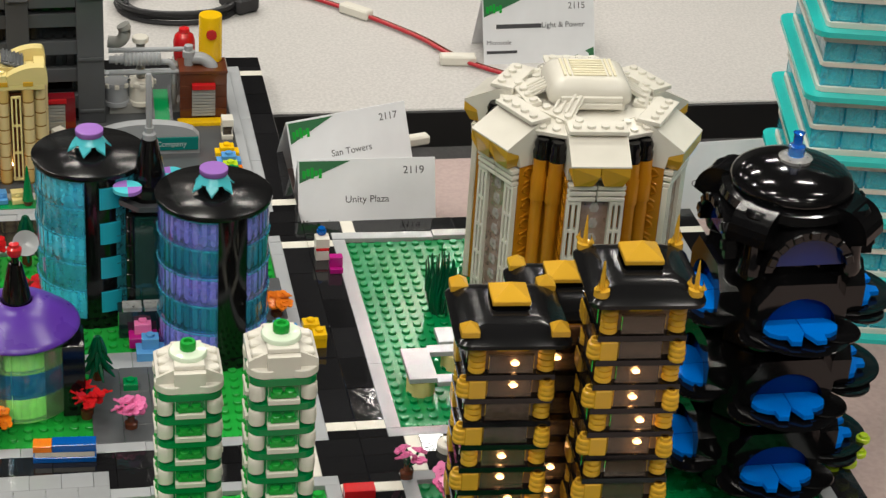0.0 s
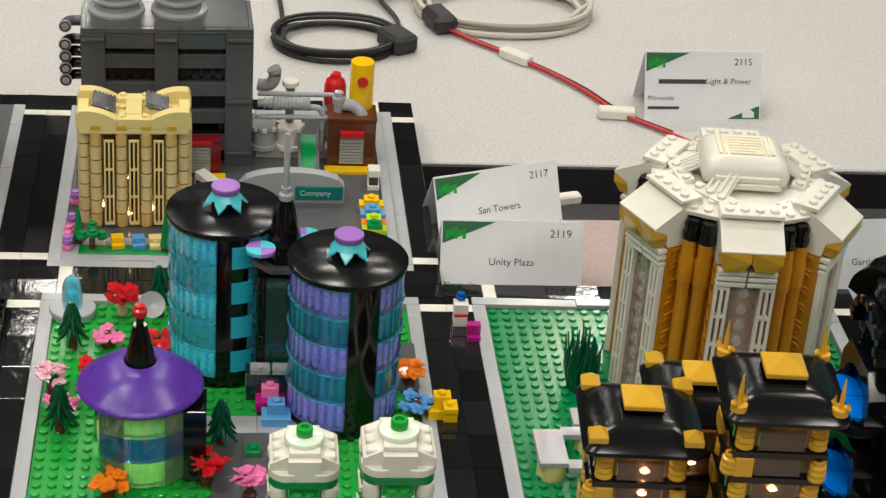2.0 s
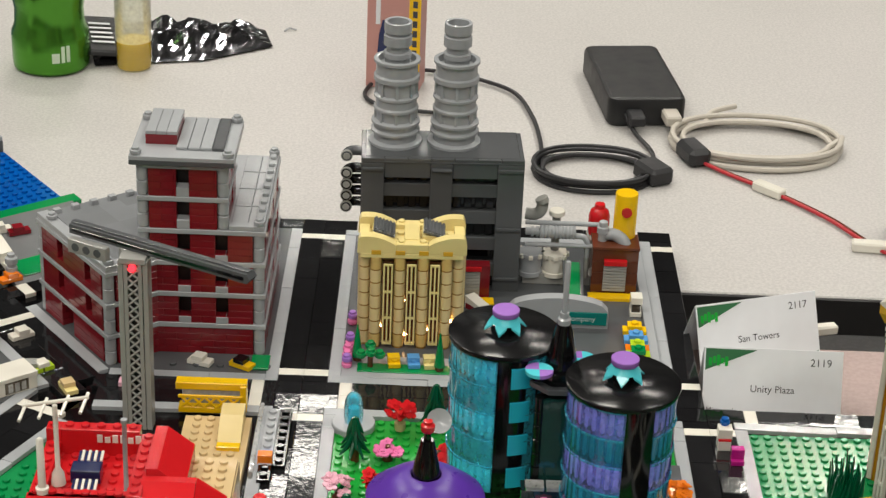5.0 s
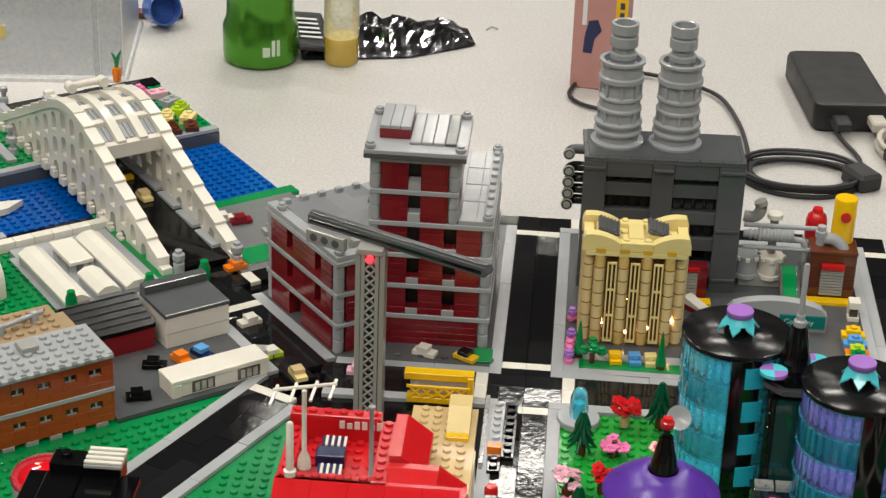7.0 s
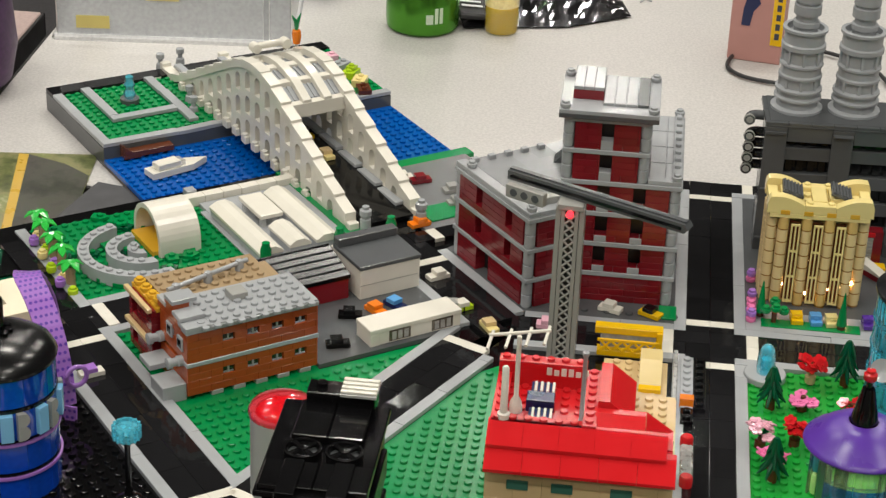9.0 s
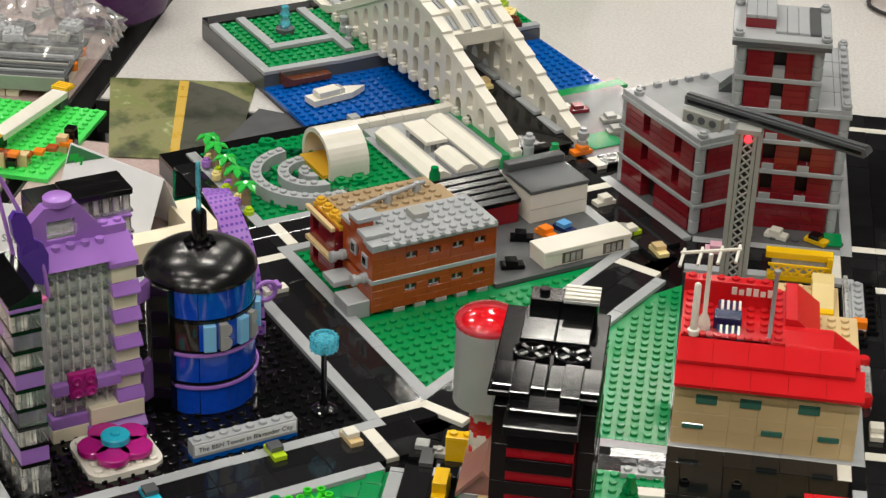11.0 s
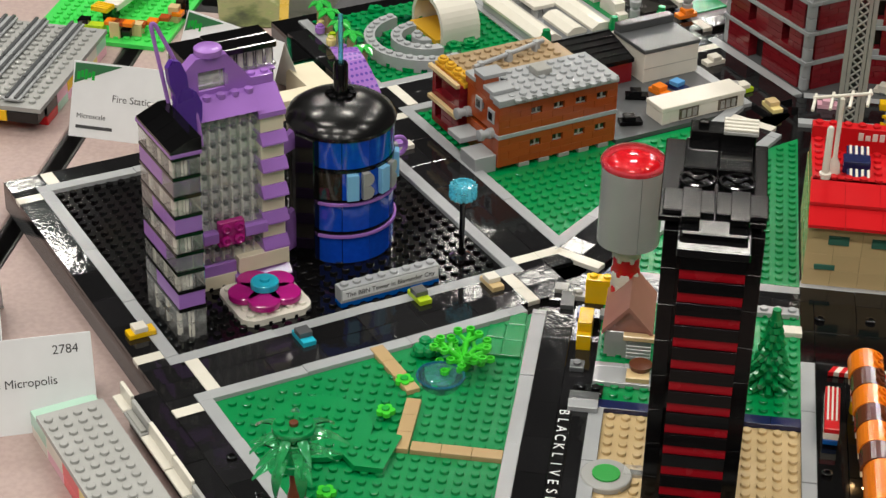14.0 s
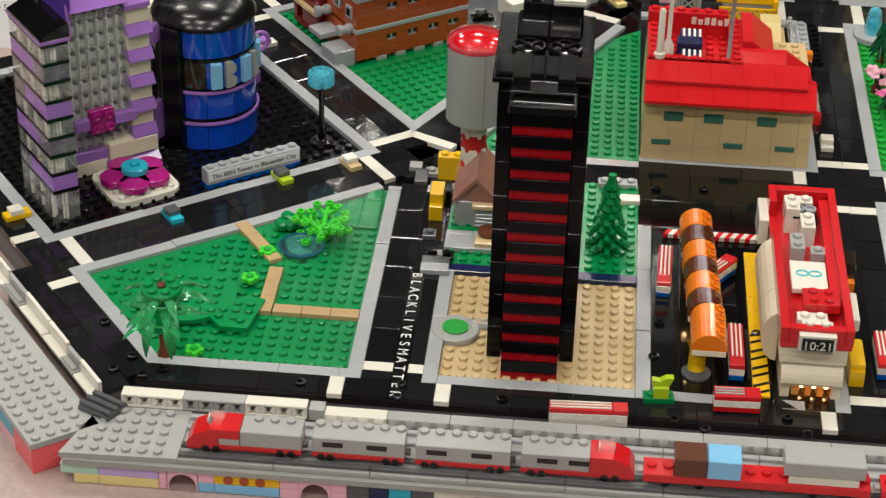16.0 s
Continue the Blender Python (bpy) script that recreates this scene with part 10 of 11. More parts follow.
# ---- tower block ----
def striped_tower():
    t = thing("striped_skyscraper", -23.2, -52.5, -3.2, 0, "black and dark red striped skyscraper with roof fans", "building")
    X = lambda x: (x + 23.2) * S
    Y = lambda y: (y + 52.5) * S
    # main body in courses of black panels
    z = 0.0
    k = 0
    while z < 160:
        h = min(19.2, 163 - z)
        part("body_course", G().box(X(-26), Y(-57), z, X(-20.5), Y(-48), z + h - 0.1, 0.12), TOWERB, t)
        z += h
    pitch = 12.2
    for k in range(13):
        z = k * pitch
        part("red_band", G().box(X(-24.9), Y(-60.5) + 1.4, z, X(-21.2), Y(-57), z + 5.6, 0.03), STRIPE, t)
        part("black_band", G().box(X(-24.9), Y(-60.5), z + 5.62, X(-21.2), Y(-57), z + pitch - 0.02, 0.03), TOWERB, t)
    for sx in (-26.0, -21.1):
        for k in range(8):
            part("side_frame", G().box(X(sx), Y(-57.9), k * 20, X(sx + 0.9), Y(-57), k * 20 + 19.95, 0.12), TOWERB, t)
    for k in range(7):
        part("side_rib", G().box(X(-20.5), Y(-56), k * 22 + 4, X(-20.2), Y(-49), k * 22 + 18, 0.5), TOWERB, t)
    zt = 158.6
    part("front_lintel", G().box(X(-25.2), Y(-60.6), zt, X(-21), Y(-57), zt + 5, 0.6), BLACK, t)
    part("front_step", G().box(X(-25.0), Y(-59.4), zt + 5, X(-21.2), Y(-57), zt + 8, 0.6), BLACK, t)
    part("roof_plate", G().box(X(-26.4), Y(-57.6), 163, X(-20.2), Y(-47.8), 166.2, 0.5), TOWERB, t)
    for i in range(2):
        part("roof_tile", G().box(X(-26.2 + i * 3.05), Y(-57.4), 166.2, X(-23.2 + i * 3.05), Y(-54.8), 169, 0.5), BLACK, t)
        part("roof_tile", G().box(X(-25.2 + i * 2.05), Y(-52.4), 166.2, X(-23.2 + i * 2.05), Y(-48.6), 170.6, 0.5), BLACK, t)
    for x_ in (-25.1, -22.3):
        part("raised_tile", G().box(X(x_), Y(-58.4), 167, X(x_ + 1.1), Y(-54.9), 170.6, 0.3), BLACK, t)
    for fx in (-24.35, -22.0):
        fan = part("roof_fan", G().lathe([(8.6, 0), (8.6, 3.6), (7.4, 4), (6.9, 3.2), (6.9, 1)], 24), BLACK, t, x=X(fx), y=Y(-53.6), z=166.4)
        part("fan_hub", G().lathe([(2.4, 1), (2.4, 4), (0.01, 4.2)], 12), BLACK, fan)
        part("fan_well", G().lathe([(0.01, 0.6), (6.8, 0.6), (6.8, 0.9), (0.01, 1.0)], 16), DGREY, fan)
        for q in range(4):
            part("fan_blade", G().box(1.8, -1.3, 2, 7.2, 1.3, 3.6, 0.3), BLACK, fan, rot=45 + 90 * q)
    part("rear_block", G().box(X(-25), Y(-48.9), 166, X(-21), Y(-47.4), 176, 0.5), BLACK, t)
    gr = part("roof_grille", G().box(X(-23), Y(-49.2), 176, X(-20.9), Y(-47.3), 177.6, 0.2), LBGREY, t)
    for q in range(4):
        part("grille_bar", G().box(X(-23), Y(-49.1) + q * 3.7, 177.6, X(-20.9), Y(-49.1) + q * 3.7 + 2, 179, 0.3), WHITE, gr)
    part("roof_knob", G().stud(0, 0, 176, 2.6, 2.4), TOWERB, t, x=X(-24.2), y=Y(-48.1))


striped_tower()

wt = thing("water_tower", -28.6, -37.0, -3.2, 0, "grey water tower with a red dome on red and white stem", "tower")
for k in range(6):
    part("stem_ring", G().lathe([(0.01, 0), (7.2, 0), (7.6, 1), (7.6, 8.6), (7.2, 9.3), (0.01, 9.3)], 16), (WHITE if k % 2 else RED), wt, z=k * 9.3)
    for q in range(6):
        part("ring_tooth", G().cyl(0, 0, -1.6, 1.6, 2.2, n=8), (RED if k % 2 else WHITE), wt, x=5.8 * math.cos(q * 1.0472), y=5.8 * math.sin(q * 1.0472), z=(k + 1) * 9.3)
for q in range(4):
    part("tank_panel", arc_panel(14.5, 17.4, 57, 106, q * 90 + 20.5, q * 90 + 109.5, 8), LBGREY, wt)
part("tank_floor", G().lathe([(0.01, 54), (11, 54), (16, 57), (16, 58), (0.01, 58)], 28), LGREY, wt)
part("tank_lid", G().lathe([(0.01, 100), (15, 100), (15, 104), (0.01, 104)], 28), LGREY, wt)
dm = part("red_dome", G().lathe([(18.2, 104.6), (18.4, 106.2), (17.2, 108.6), (13.4, 111), (7.4, 112.8), (0.01, 113.4)], 32, smooth=True), T_RED, wt)
part("dome_star", G().lathe([(0.01, 104.4), (15, 104.4), (13, 107), (5, 108.4), (0.01, 108.6)], 8), RED, dm)

hs = thing("gable_cottage", -28.0, -39.2, -0.4, 0, "grey model cottage with a sand red gable roof", "house")
part("wall", G().box(-12.4, -20, 0, 12.4, 22, 17, 0.4), LBGREY, hs)
part("gable_end", G().wall([(-12.4, 17), (12.4, 17), (0, 31)], -19.5, 21.5), SAND, hs)
for s in (-1, 1):
    g = G().wall([(0, 31.4), (s * 14, 15.4), (s * 14, 18.2), (0, 34.4)][::(1 if s < 0 else -1)], -22, 23)
    part("roof_slope", g, SAND, hs)
part("porch_roof", G().box(-2, -25, 14.4, 16, -19.8, 17.4, 0.4), TAN, hs)
for k in range(5):
    part("shutter_slat", G().box(0, -22.6, 1.4 + 2.3 * k, 13.6, -20.2, 3.3 + 2.3 * k, 0.3), LBGREY if k % 2 else LGREY, hs)
part("window", G().box(0, -22, 12, 13, -20.1, 14.4, 0.2), T_TEAL, hs)

ys = thing("yellow_stack", -31.0, -40.2, 0, 0, "yellow toy blocks stacked at the kerb", "blocks")
brick(ys, YELLOW, 0, -0.6, 0, 1, 1, 3)
brick(ys, YELLOW, 0, 1.0, 0, 1, 2, 3)
brick(ys, YELLOW, 0, 0.4, 9.6, 1, 2, 2)
brick(ys, BLACK, 0.2, 2.9, 0, 1.4, 1.6, 2, False)
y2 = thing("yellow_brick", -30.4, -34.6, 0, 0, "single yellow toy brick behind the cottage", "brick")
brick(y2, YELLOW, 0, 0, 0, 2, 1, 5, True)
tb = thing("picnic_table", -27.0, -44.4, -0.4, 0, "tan and brown toy table on grey tiles", "table")
brick(tb, TAN, 0, -0.3, 0, 1.6, 1.2, 2, False, name="bench")
part("round_top", G().lathe([(0.01, 0), (6, 0), (6.4, 1), (6.4, 2.6), (0.01, 3)], 18), BROWN, tb, x=1, y=4, z=6.4)
kp = thing("kerb_plates", -28.4, -44.6, 0, 0, "light grey plates at the cottage garden edge", "", "", "structure")
for i in range(3):
    part("kerb_plate", G().box(-8, -7, 0, 8, 7, 2.8, 0.3), LBGREY, kp, x=(i - 1) * 16.2, y=0, z=-3.2)
part("plate_stud", G().stud(0, 0, 0), LBGREY, kp, x=-4, y=1, z=-0.4)

tr = thing("pine_tree", -18.2, -43.4, -3.2, 0, "tall green ribbed toy pine tree beside the skyscraper", "tree")
part("trunk", G().cyl(0, 0, 0, 8, 3, n=10), BROWN, tr)
for k in range(10):
    rr = 12.8 * (1 - k / 11.5)
    zz = 4 + k * 4.2
    n = 8 if k < 5 else 6
    for q in range(n):
        an = 2 * math.pi * q / n + k * 0.35
        lf = G().tube([(0, 0, 3.4), (rr * 0.55, 0, 2.2), (rr, 0, 0.4)], [1.8, 3.0, 2.0], 6)
        part("bough", lf, GREEN, tr, z=zz, rot=math.degrees(an))
part("tip", G().lathe([(4, 44), (2.4, 49), (2.4, 52), (0.01, 52.4)], 10), GREEN, tr)

rb = thing("round_bed", -28.3, -55.4, -2.6, 0, "grey round garden bed with a bright green centre", "garden bed")
part("rim", G().lathe([(0.01, 0), (13.2, 0), (13.2, 2.6), (12.6, 3.2), (0.01, 3.2)], 30), LBGREY, rb)
part("centre", G().lathe([(0.01, 3.2), (7.2, 3.2), (7.2, 4.2), (0.01, 4.2)], 22), BGREEN, rb)
cl = thing("clear_tile", -26.6, -54.8, -1.2, 0, "small clear tile lying on the tan lot", "tile")
part("tile", G().box(-5, -4, 0, 5, 4, 3, 0.4), T_CRYS, cl)

wd = thing("road_lettering", -31.5, -48.6, 0.0, 0, "black tiles with white letters along the road", "", "", "structure")
for i, c in enumerate("BLACKLIVESMATTER"):
    tl = part("letter_tile", G().box(-4, -3.9, 0, 4, 3.9, 0.6, 0.15), BLACK, wd, y=-(i + 0.5) * 7.75, z=0.02)
    text(wd, c, 8.0, PAPER, -3.0, -(i + 0.5) * 7.75, 0.66, 0, -90, "letter", "CENTER", 0, 0.05)

rg = random.Random(21)
for k, (x, y, m, w, d) in enumerate(((-30.2, -46.4, BLACK, 2, 1), (-30.4, -48.3, LGREY, 2, 1), (-32.6, -35.2, DGREY, 1, 2), (-31.2, -43.6, DGREY, 1, 1), (-30.8, -36.6, LGREY, 2, 1), (-16.9, -36.6, WHITE, 2, 1), (-17.6, -34.2, LGREY, 3, 1), (-30.4, -47.3, DGREY, 2, 1), (-33.2, -33.6, LBGREY, 1, 1), (-31.4, -34.4, MGREY, 2, 1))):
    o = thing("loose_plate", x, y, 0, rg.uniform(-4, 4), "small loose plate lying on the street tiles", "plate", "loose plates on the street")
    brick(o, m, 0, 0, 0, w, d, 1, k % 3 == 0, name="plate")
ROADSTUDS = [(-18, -34.2), (-14.6, -34.4), (-11, -34), (-3.4, -35.1), (-10.6, -49), (-14.4, -53), (-1, -44), (-7.8, -53.6), (-14.8, -57.2), (-13.5, -64.3), (-6.2, -63.2), (-5, -64.8), (-11.5, -65.1), (-20.4, -63.1), (-24.6, -63.4), (-37.8, -63.2), (-47.0, -62.8), (-48.2, -63.6), (-49.3, -61.6), (-52, -57.8), (-31.2, -62.6), (-31.3, -64), (-50.2, -63.2)]
for x, y in ROADSTUDS:
    o = thing("jumper_stud", x, y, 0, 0, "single black round stud standing up from the road", "stud", "loose studs on the road")
    part("stud", G().lathe([(2.9, 0), (2.9, 1.7), (2.4, 2.0), (1.5, 2.0), (1.5, 1.0), (0.01, 1.0)], 12), BLACK, o)

# ---- garage block ----
def barrel():
    t = thing("pipe_building", -12.0, -52, -0.4, 0, "orange and brown half-round tunnel building on a yellow post", "building")
    y = -60.0
    for k, (n, m) in enumerate(((4.0, ORANGE), (1.9, BROWN), (2.2, ORANGE), (1.9, BROWN), (2.2, ORANGE), (2.0, BROWN), (2.2, ORANGE))):
        xo = -0.1 + 0.7 * (1 - (y + 60) / 16.4)
        prof = [(9.6 * math.cos(math.radians(a)), 22 + 9.6 * math.sin(math.radians(a))) for a in range(0, 181, 15)]
        seg = part("half_round", G().wall(prof, 0.1, n * S - 0.1), m, t, x=xo * S, y=(y + 52) * S)
        for i in range(int(n)):
            an = math.radians(58)
            part("socket_stud", G().lathe([(2.9, 0), (2.9, 1.6), (1.7, 1.8), (1.7, 0.6), (0.01, 0.6)], 10), m, seg, x=9.4 * math.cos(an), y=(i + 0.5) * S, z=22 + 9.4 * math.sin(an), ry=34)
        part("floor_plate", G().box(-9, 0.1, 18.4, 9, n * S - 0.1, 21.9, 0.3), CREAM, t, x=xo * S, y=(y + 52) * S)
        y += n
    part("post", G().lathe([(6.2, 0), (4.6, 3), (4.6, 15), (6, 18.4)], 14), YELLOW, t, x=0, y=-52)
    part("post_foot", G().lathe([(0.01, 0), (8, 0), (8, 1.6), (6.4, 2.6), (0.01, 3.0)], 16), DGREY, t, x=0, y=-54)
    part("post", G().cyl(0, 0, 0, 18.4, 4.6, n=14), YELLOW, t, x=-2, y=52)
    for x, y in ((-3, -38), (-4, 8)):
        part("led", G().lathe([(0.01, -1.4), (1.4, 0), (0.01, 1.4)], 8), GLOW_WARM, t, "warm lit lamp", x=x, y=y, z=16.6)


barrel()


def garage():
    t = thing("fire_garage", -4.7, -52, -0.4, 0, "red and white garage with a rounded side and a clock", "building")
    X = lambda x: (x + 4.7) * S
    Y = lambda y: (y + 52) * S
    part("core", G().box(X(-6.6), Y(-59.0), 0, X(-2.6), Y(-42.4), 34, 0.4), WHITE, t)
    # rounded white side
    for k in range(3):
        y0, y1 = -57.6 + 3.2 * k, -54.45 + 3.2 * k
        prof = [(X(-6.8), 6)] + [(X(-6.8) - 9 * math.sin(math.radians(a)), 22 + (16 if a < 90 else 14) * -math.cos(math.radians(a))) for a in range(20, 165, 18)] + [(X(-6.8), 36)]
        part("rounded_panel", G().wall(prof[::-1], Y(y0), Y(y1)), CREAM, t)
    # layered front
    for k in range(3):
        part("layer_plate", G().box(X(-6.9), Y(-60.7), 22.2 + k * 3.2, X(-2.6), Y(-58.8), 25.3 + k * 3.2, 0.3), CREAM, t)
    prof = [(-9, 9)] + [(0, 9), (0, 22)] + [(-0.5 - 9.5 * math.sin(math.radians(q)), 11 + 11 * math.cos(math.radians(q))) for q in range(0, 91, 15)]
    part("rounded_front", G().side([(Y(-59) + a - 6, z) for a, z in prof], X(-6.7), X(-2.7)), CREAM, t)
    part("door_jamb", G().box(X(-6.6), Y(-60.6), 0, X(-6.0), Y(-59), 10, 0.3), CREAM, t)
    part("door_jamb", G().box(X(-3.3), Y(-60.6), 0, X(-2.7), Y(-59), 10, 0.3), CREAM, t)
    ap = part("lit_doorway", G().box(X(-6.0), Y(-59.6), 1, X(-3.3), Y(-59.1), 9.6, 0.1), AMBER, t)
    for i in range(4):
        part("clear_pillar", G().box(-2.0, -3, 0, 2.0, 3, 8, 0.5), clear_plastic("clear_amber", (0.9, 0.5, 0.15), 0.05, 0.5), ap, x=X(-5.6) + i * 6.4, y=Y(-60.1), z=0.6)
    for i in range(3):
        part("led", G().lathe([(0.01, -1.0), (1.0, 0), (0.01, 1.0)], 8), GLOW_WARM, ap, x=X(-5.2) + i * 6.4, y=Y(-60.0), z=4.2)
    # red roof tray
    zt = 32.0
    part("tray_floor", G().box(X(-7), Y(-60.8), zt, X(-2.4), Y(-42.2), zt + 2.4, 0.3), RED, t)
    for x0, x1, y0, y1 in ((-7.05, -6.5, -60.8, -48.6), (-7.05, -6.5, -44.6, -42.2), (-2.9, -2.35, -60.8, -42.2), (-6.5, -2.9, -42.9, -42.2), (-6.5, -2.9, -60.8, -60.2)):
        part("tray_wall", G().box(X(x0), Y(y0), zt + 2.4, X(x1), Y(y1), zt + 12.4, 0.4), RED, t)
    part("tray_ledge", G().side([(Y(-56.6), zt + 2.4), (Y(-43), zt + 2.4), (Y(-43), zt + 8), (Y(-56.6), zt + 8)], X(-3.5), X(-2.9)), RED, t)
    clk = part("clock", G().box(X(-5.9), Y(-61.3), zt + 0.8, X(-3.5), Y(-60.7), zt + 10.4, 0.3), WHITE, t)
    part("clock_face", G().box(X(-5.7), Y(-61.45), zt + 2.2, X(-3.7), Y(-61.25), zt + 9.0, 0.1), BLACK, clk)
    text(t, "10:21", 7.0, WHITE, X(-4.7), Y(-61.5), zt + 3.2, 90, 0, "clock_digits", "CENTER", 0, 0.08)
    brick(t, WHITE, X(-4.7) / S, Y(-60.2) / S, zt + 8.9, 2, 1, 1, True)
    plq = part("white_plate", G().box(X(-6), Y(-55.2), zt + 5, X(-3.6), Y(-51.6), zt + 8, 0.3), WHITE, t)
    for s in (-1, 1):
        ring = [(s * 3.4 + 3.2 * math.cos(q * math.pi / 8), 2.6 * math.sin(q * math.pi / 8), 0) for q in range(17)]
        part("teal_loop", G().tube(ring, 0.5, 6), AQUA, plq, x=X(-4.8), y=Y(-53.2), z=zt + 8.2)
    brick(t, RED, X(-4.3) / S, Y(-57.0) / S, zt + 8, 2.4, 2, 1.6, True)
    brick(t, WHITE, X(-4.9) / S, Y(-58.6) / S, zt + 2.4, 2, 1, 2, True)
    for x, y, m, w, d, h in ((-5.4, -49.8, LBGREY, 1, 2, 3), (-4.6, -47.6, WHITE, 1, 2, 4), (-5.6, -46.4, WHITE, 1, 1, 5), (-4.2, -45.2, BLACK, 1, 2, 2), (-5.0, -44.0, WHITE, 2, 1, 3), (-5.4, -45.4, RED, 1, 1, 3), (-4.0, -50.2, LBGREY, 1, 1, 2)):
        brick(t, m, X(x) / S, Y(y) / S, zt + 2.4, w, d, h, True)
    cf = part("fan_plate", G().box(X(-5.6), Y(-46.9), zt + 12, X(-3.9), Y(-45.2), zt + 14, 0.3), BLACK, t)
    for s in (-0.4, 0.4):
        part("fan", G().lathe([(3.4, 0), (3.4, 1.6), (2.4, 1.6), (2.4, 0.4), (0.01, 0.8)], 14), LGREY, cf, x=X(-4.75 + s), y=Y(-46), z=zt + 14)
    part("white_wing", G().box(X(-2.4), Y(-58), zt - 2, X(-1.7), Y(-54.6), zt + 5, 0.4), WHITE, t)
    part("red_edge", G().box(X(-7.7), Y(-45.6), 20, X(-7), Y(-42.4), 36, 0.4), WHITE, t)


garage()

hzd = thing("hazard_strip", -7.75, -52, 0, 0, "yellow tile strip with black diagonal stripes", "", "", "structure")
for k in range(9):
    tl = part("hazard_tile", G().box(-4.4, -7.9, 0, 4.4, 7.9, 1.4, 0.2), YELLOW, hzd, y=(k - 4) * 16, z=-0.2)
    if k < 4:
        for q in range(2):
            part("black_stripe", G().add([(-4.2, -2.4, 0), (-4.2, 0, 0), (4.2, 4.2, 0), (4.2, 1.8, 0), (-4.2, -2.4, 0.1), (-4.2, 0, 0.1), (4.2, 4.2, 0.1), (4.2, 1.8, 0.1)], [(7, 6, 5, 4), (0, 1, 2, 3), (0, 3, 7, 4), (1, 5, 6, 2)]), BLACK, tl, y=-5.4 + q * 7, z=1.42)

bgate = thing("road_barrier", -10.8, -41.2, 0, 0, "red and white striped road barrier bar", "barrier")
for k in range(9):
    part("barrier_piece", G().add([(-3, -3, 0), (0, -3, 0), (3, 3, 0), (0, 3, 0), (-3, -3, 2.6), (0, -3, 2.6), (3, 3, 2.6), (0, 3, 2.6)], [(3, 2, 1, 0), (4, 5, 6, 7), (0, 1, 5, 4), (1, 2, 6, 5), (2, 3, 7, 6), (3, 0, 4, 7)]), RED, bgate, x=(k - 4) * 6, z=0.5)
    part("barrier_piece", G().add([(0, -3, 0), (3, -3, 0), (6, 3, 0), (3, 3, 0), (0, -3, 2.6), (3, -3, 2.6), (6, 3, 2.6), (3, 3, 2.6)], [(3, 2, 1, 0), (4, 5, 6, 7), (0, 1, 5, 4), (1, 2, 6, 5), (2, 3, 7, 6), (3, 0, 4, 7)]), WHITE, bgate, x=(k - 4) * 6, z=0.5)


def bus(x, y, rot, L, base, label, top=(RED, WHITE), w=1.0, front=RED):
    """A one-stud wide bus: base band, window band and a striped roof."""
    t = thing("toy_bus", x, y, 0, rot, label, "bus", "toy buses and engines")
    l = L * S / 2
    part("base_band", G().box(-l, -w * 4 + 0.2, 1.2, l, w * 4 - 0.2, 4.4, 0.3), base, t)
    for s in (-0.6, 0.6):
        for q in (-1, 1):
            part("wheel", G().cyl(0, 0, -0.7, 0.7, 1.5, n=10, base=True), BLACK, t, x=s * l, y=q * (w * 4 - 1), z=1.5, rx=90)
    part("window_band", G().box(-l, -w * 4, 4.4, l - 0.2, w * 4, 8.4, 0.3), WHITE, t)
    n = int(L)
    for i in range(n):
        part("window", G().box(-l + (i + 0.2) * 8, -w * 4 - 0.25, 5.2, -l + (i + 0.8) * 8, w * 4 + 0.25, 7.8, 0.1), T_CRYS, t)
    part("roof", G().box(-l, -w * 4, 8.4, l - 8, w * 4, 11.2, 0.3), top[0], t)
    for q in range(3):
        part("roof_stripe", G().box(-l + 0.4, -2.8 + q * 2.3, 11.2, l - 8.4, -1.8 + q * 2.3, 11.9, 0.1), top[1], t)
    part("cab_roof", G().box(l - 7.9, -w * 4, 8.4, l, w * 4, 11.4, 0.4), front, t)
    return t


bus(-14.1, -47.4, -92, 5, BLUE, "red and white toy bus in the garage yard")
bus(-9.4, -57.0, -90, 5, BLUE, "red and white toy bus beside the hazard strip")
bus(-19.0, -65.2, 3, 5, WHITE, "red and white toy bus with a white base on the street")
bus(-10.2, -46.9, 55, 3, BLUE, "red and white toy bus parked at an angle")
bus(-9.5, -62.5, 2, 3, RED, "red toy fire engine with a grey ladder top", (RED, LBGREY), 1.2, RED)
bus(0.4, -56.2, -90, 4, BLUE, "red and white toy bus on the main street")
ybx = thing("yellow_van", -1.5, -57.4, 0, 0, "yellow box-shaped toy van beside the garage", "van")
brick(ybx, YELLOW, 0, 0.4, 0, 1, 4, 3, False, name="body")
brick(ybx, YELLOW, 0, 0.2, 9.6, 1, 3, 1, False, name="roof")
oc = thing("orange_car", -1.2, -46.4, 0, 0, "small orange toy car with a clear brown cabin", "car")
brick(oc, ORANGE, 0, 0, 0, 1, 2, 2, False, name="body")
brick(oc, T_SMOKE, 0, 0.6, 6.4, 1, 2, 3, False, name="cabin")
bt = thing("brown_tile", -1.6, -52.2, 0, 0, "clear brown toy tile lying beside the garage", "tile")
brick(bt, T_SMOKE, 0, 0, 0, 1, 1.5, 2, False, name="tile")
dn = thing("green_dozer", -14.5, -62.0, -0.2, 6, "lime and green toy digger on a green plate", "vehicle")
brick(dn, GREEN, 0, 0, 0, 2, 1, 1, True, name="plate")
brick(dn, LIME, 0.1, 0, 3.2, 1, 1, 2, False, name="cab")
part("arm", G().wall([(-5, 0), (4, 0), (6, 5), (2, 5), (-1, 3), (-5, 4)], -2, 2), LIME, dn, x=1, z=9.6)

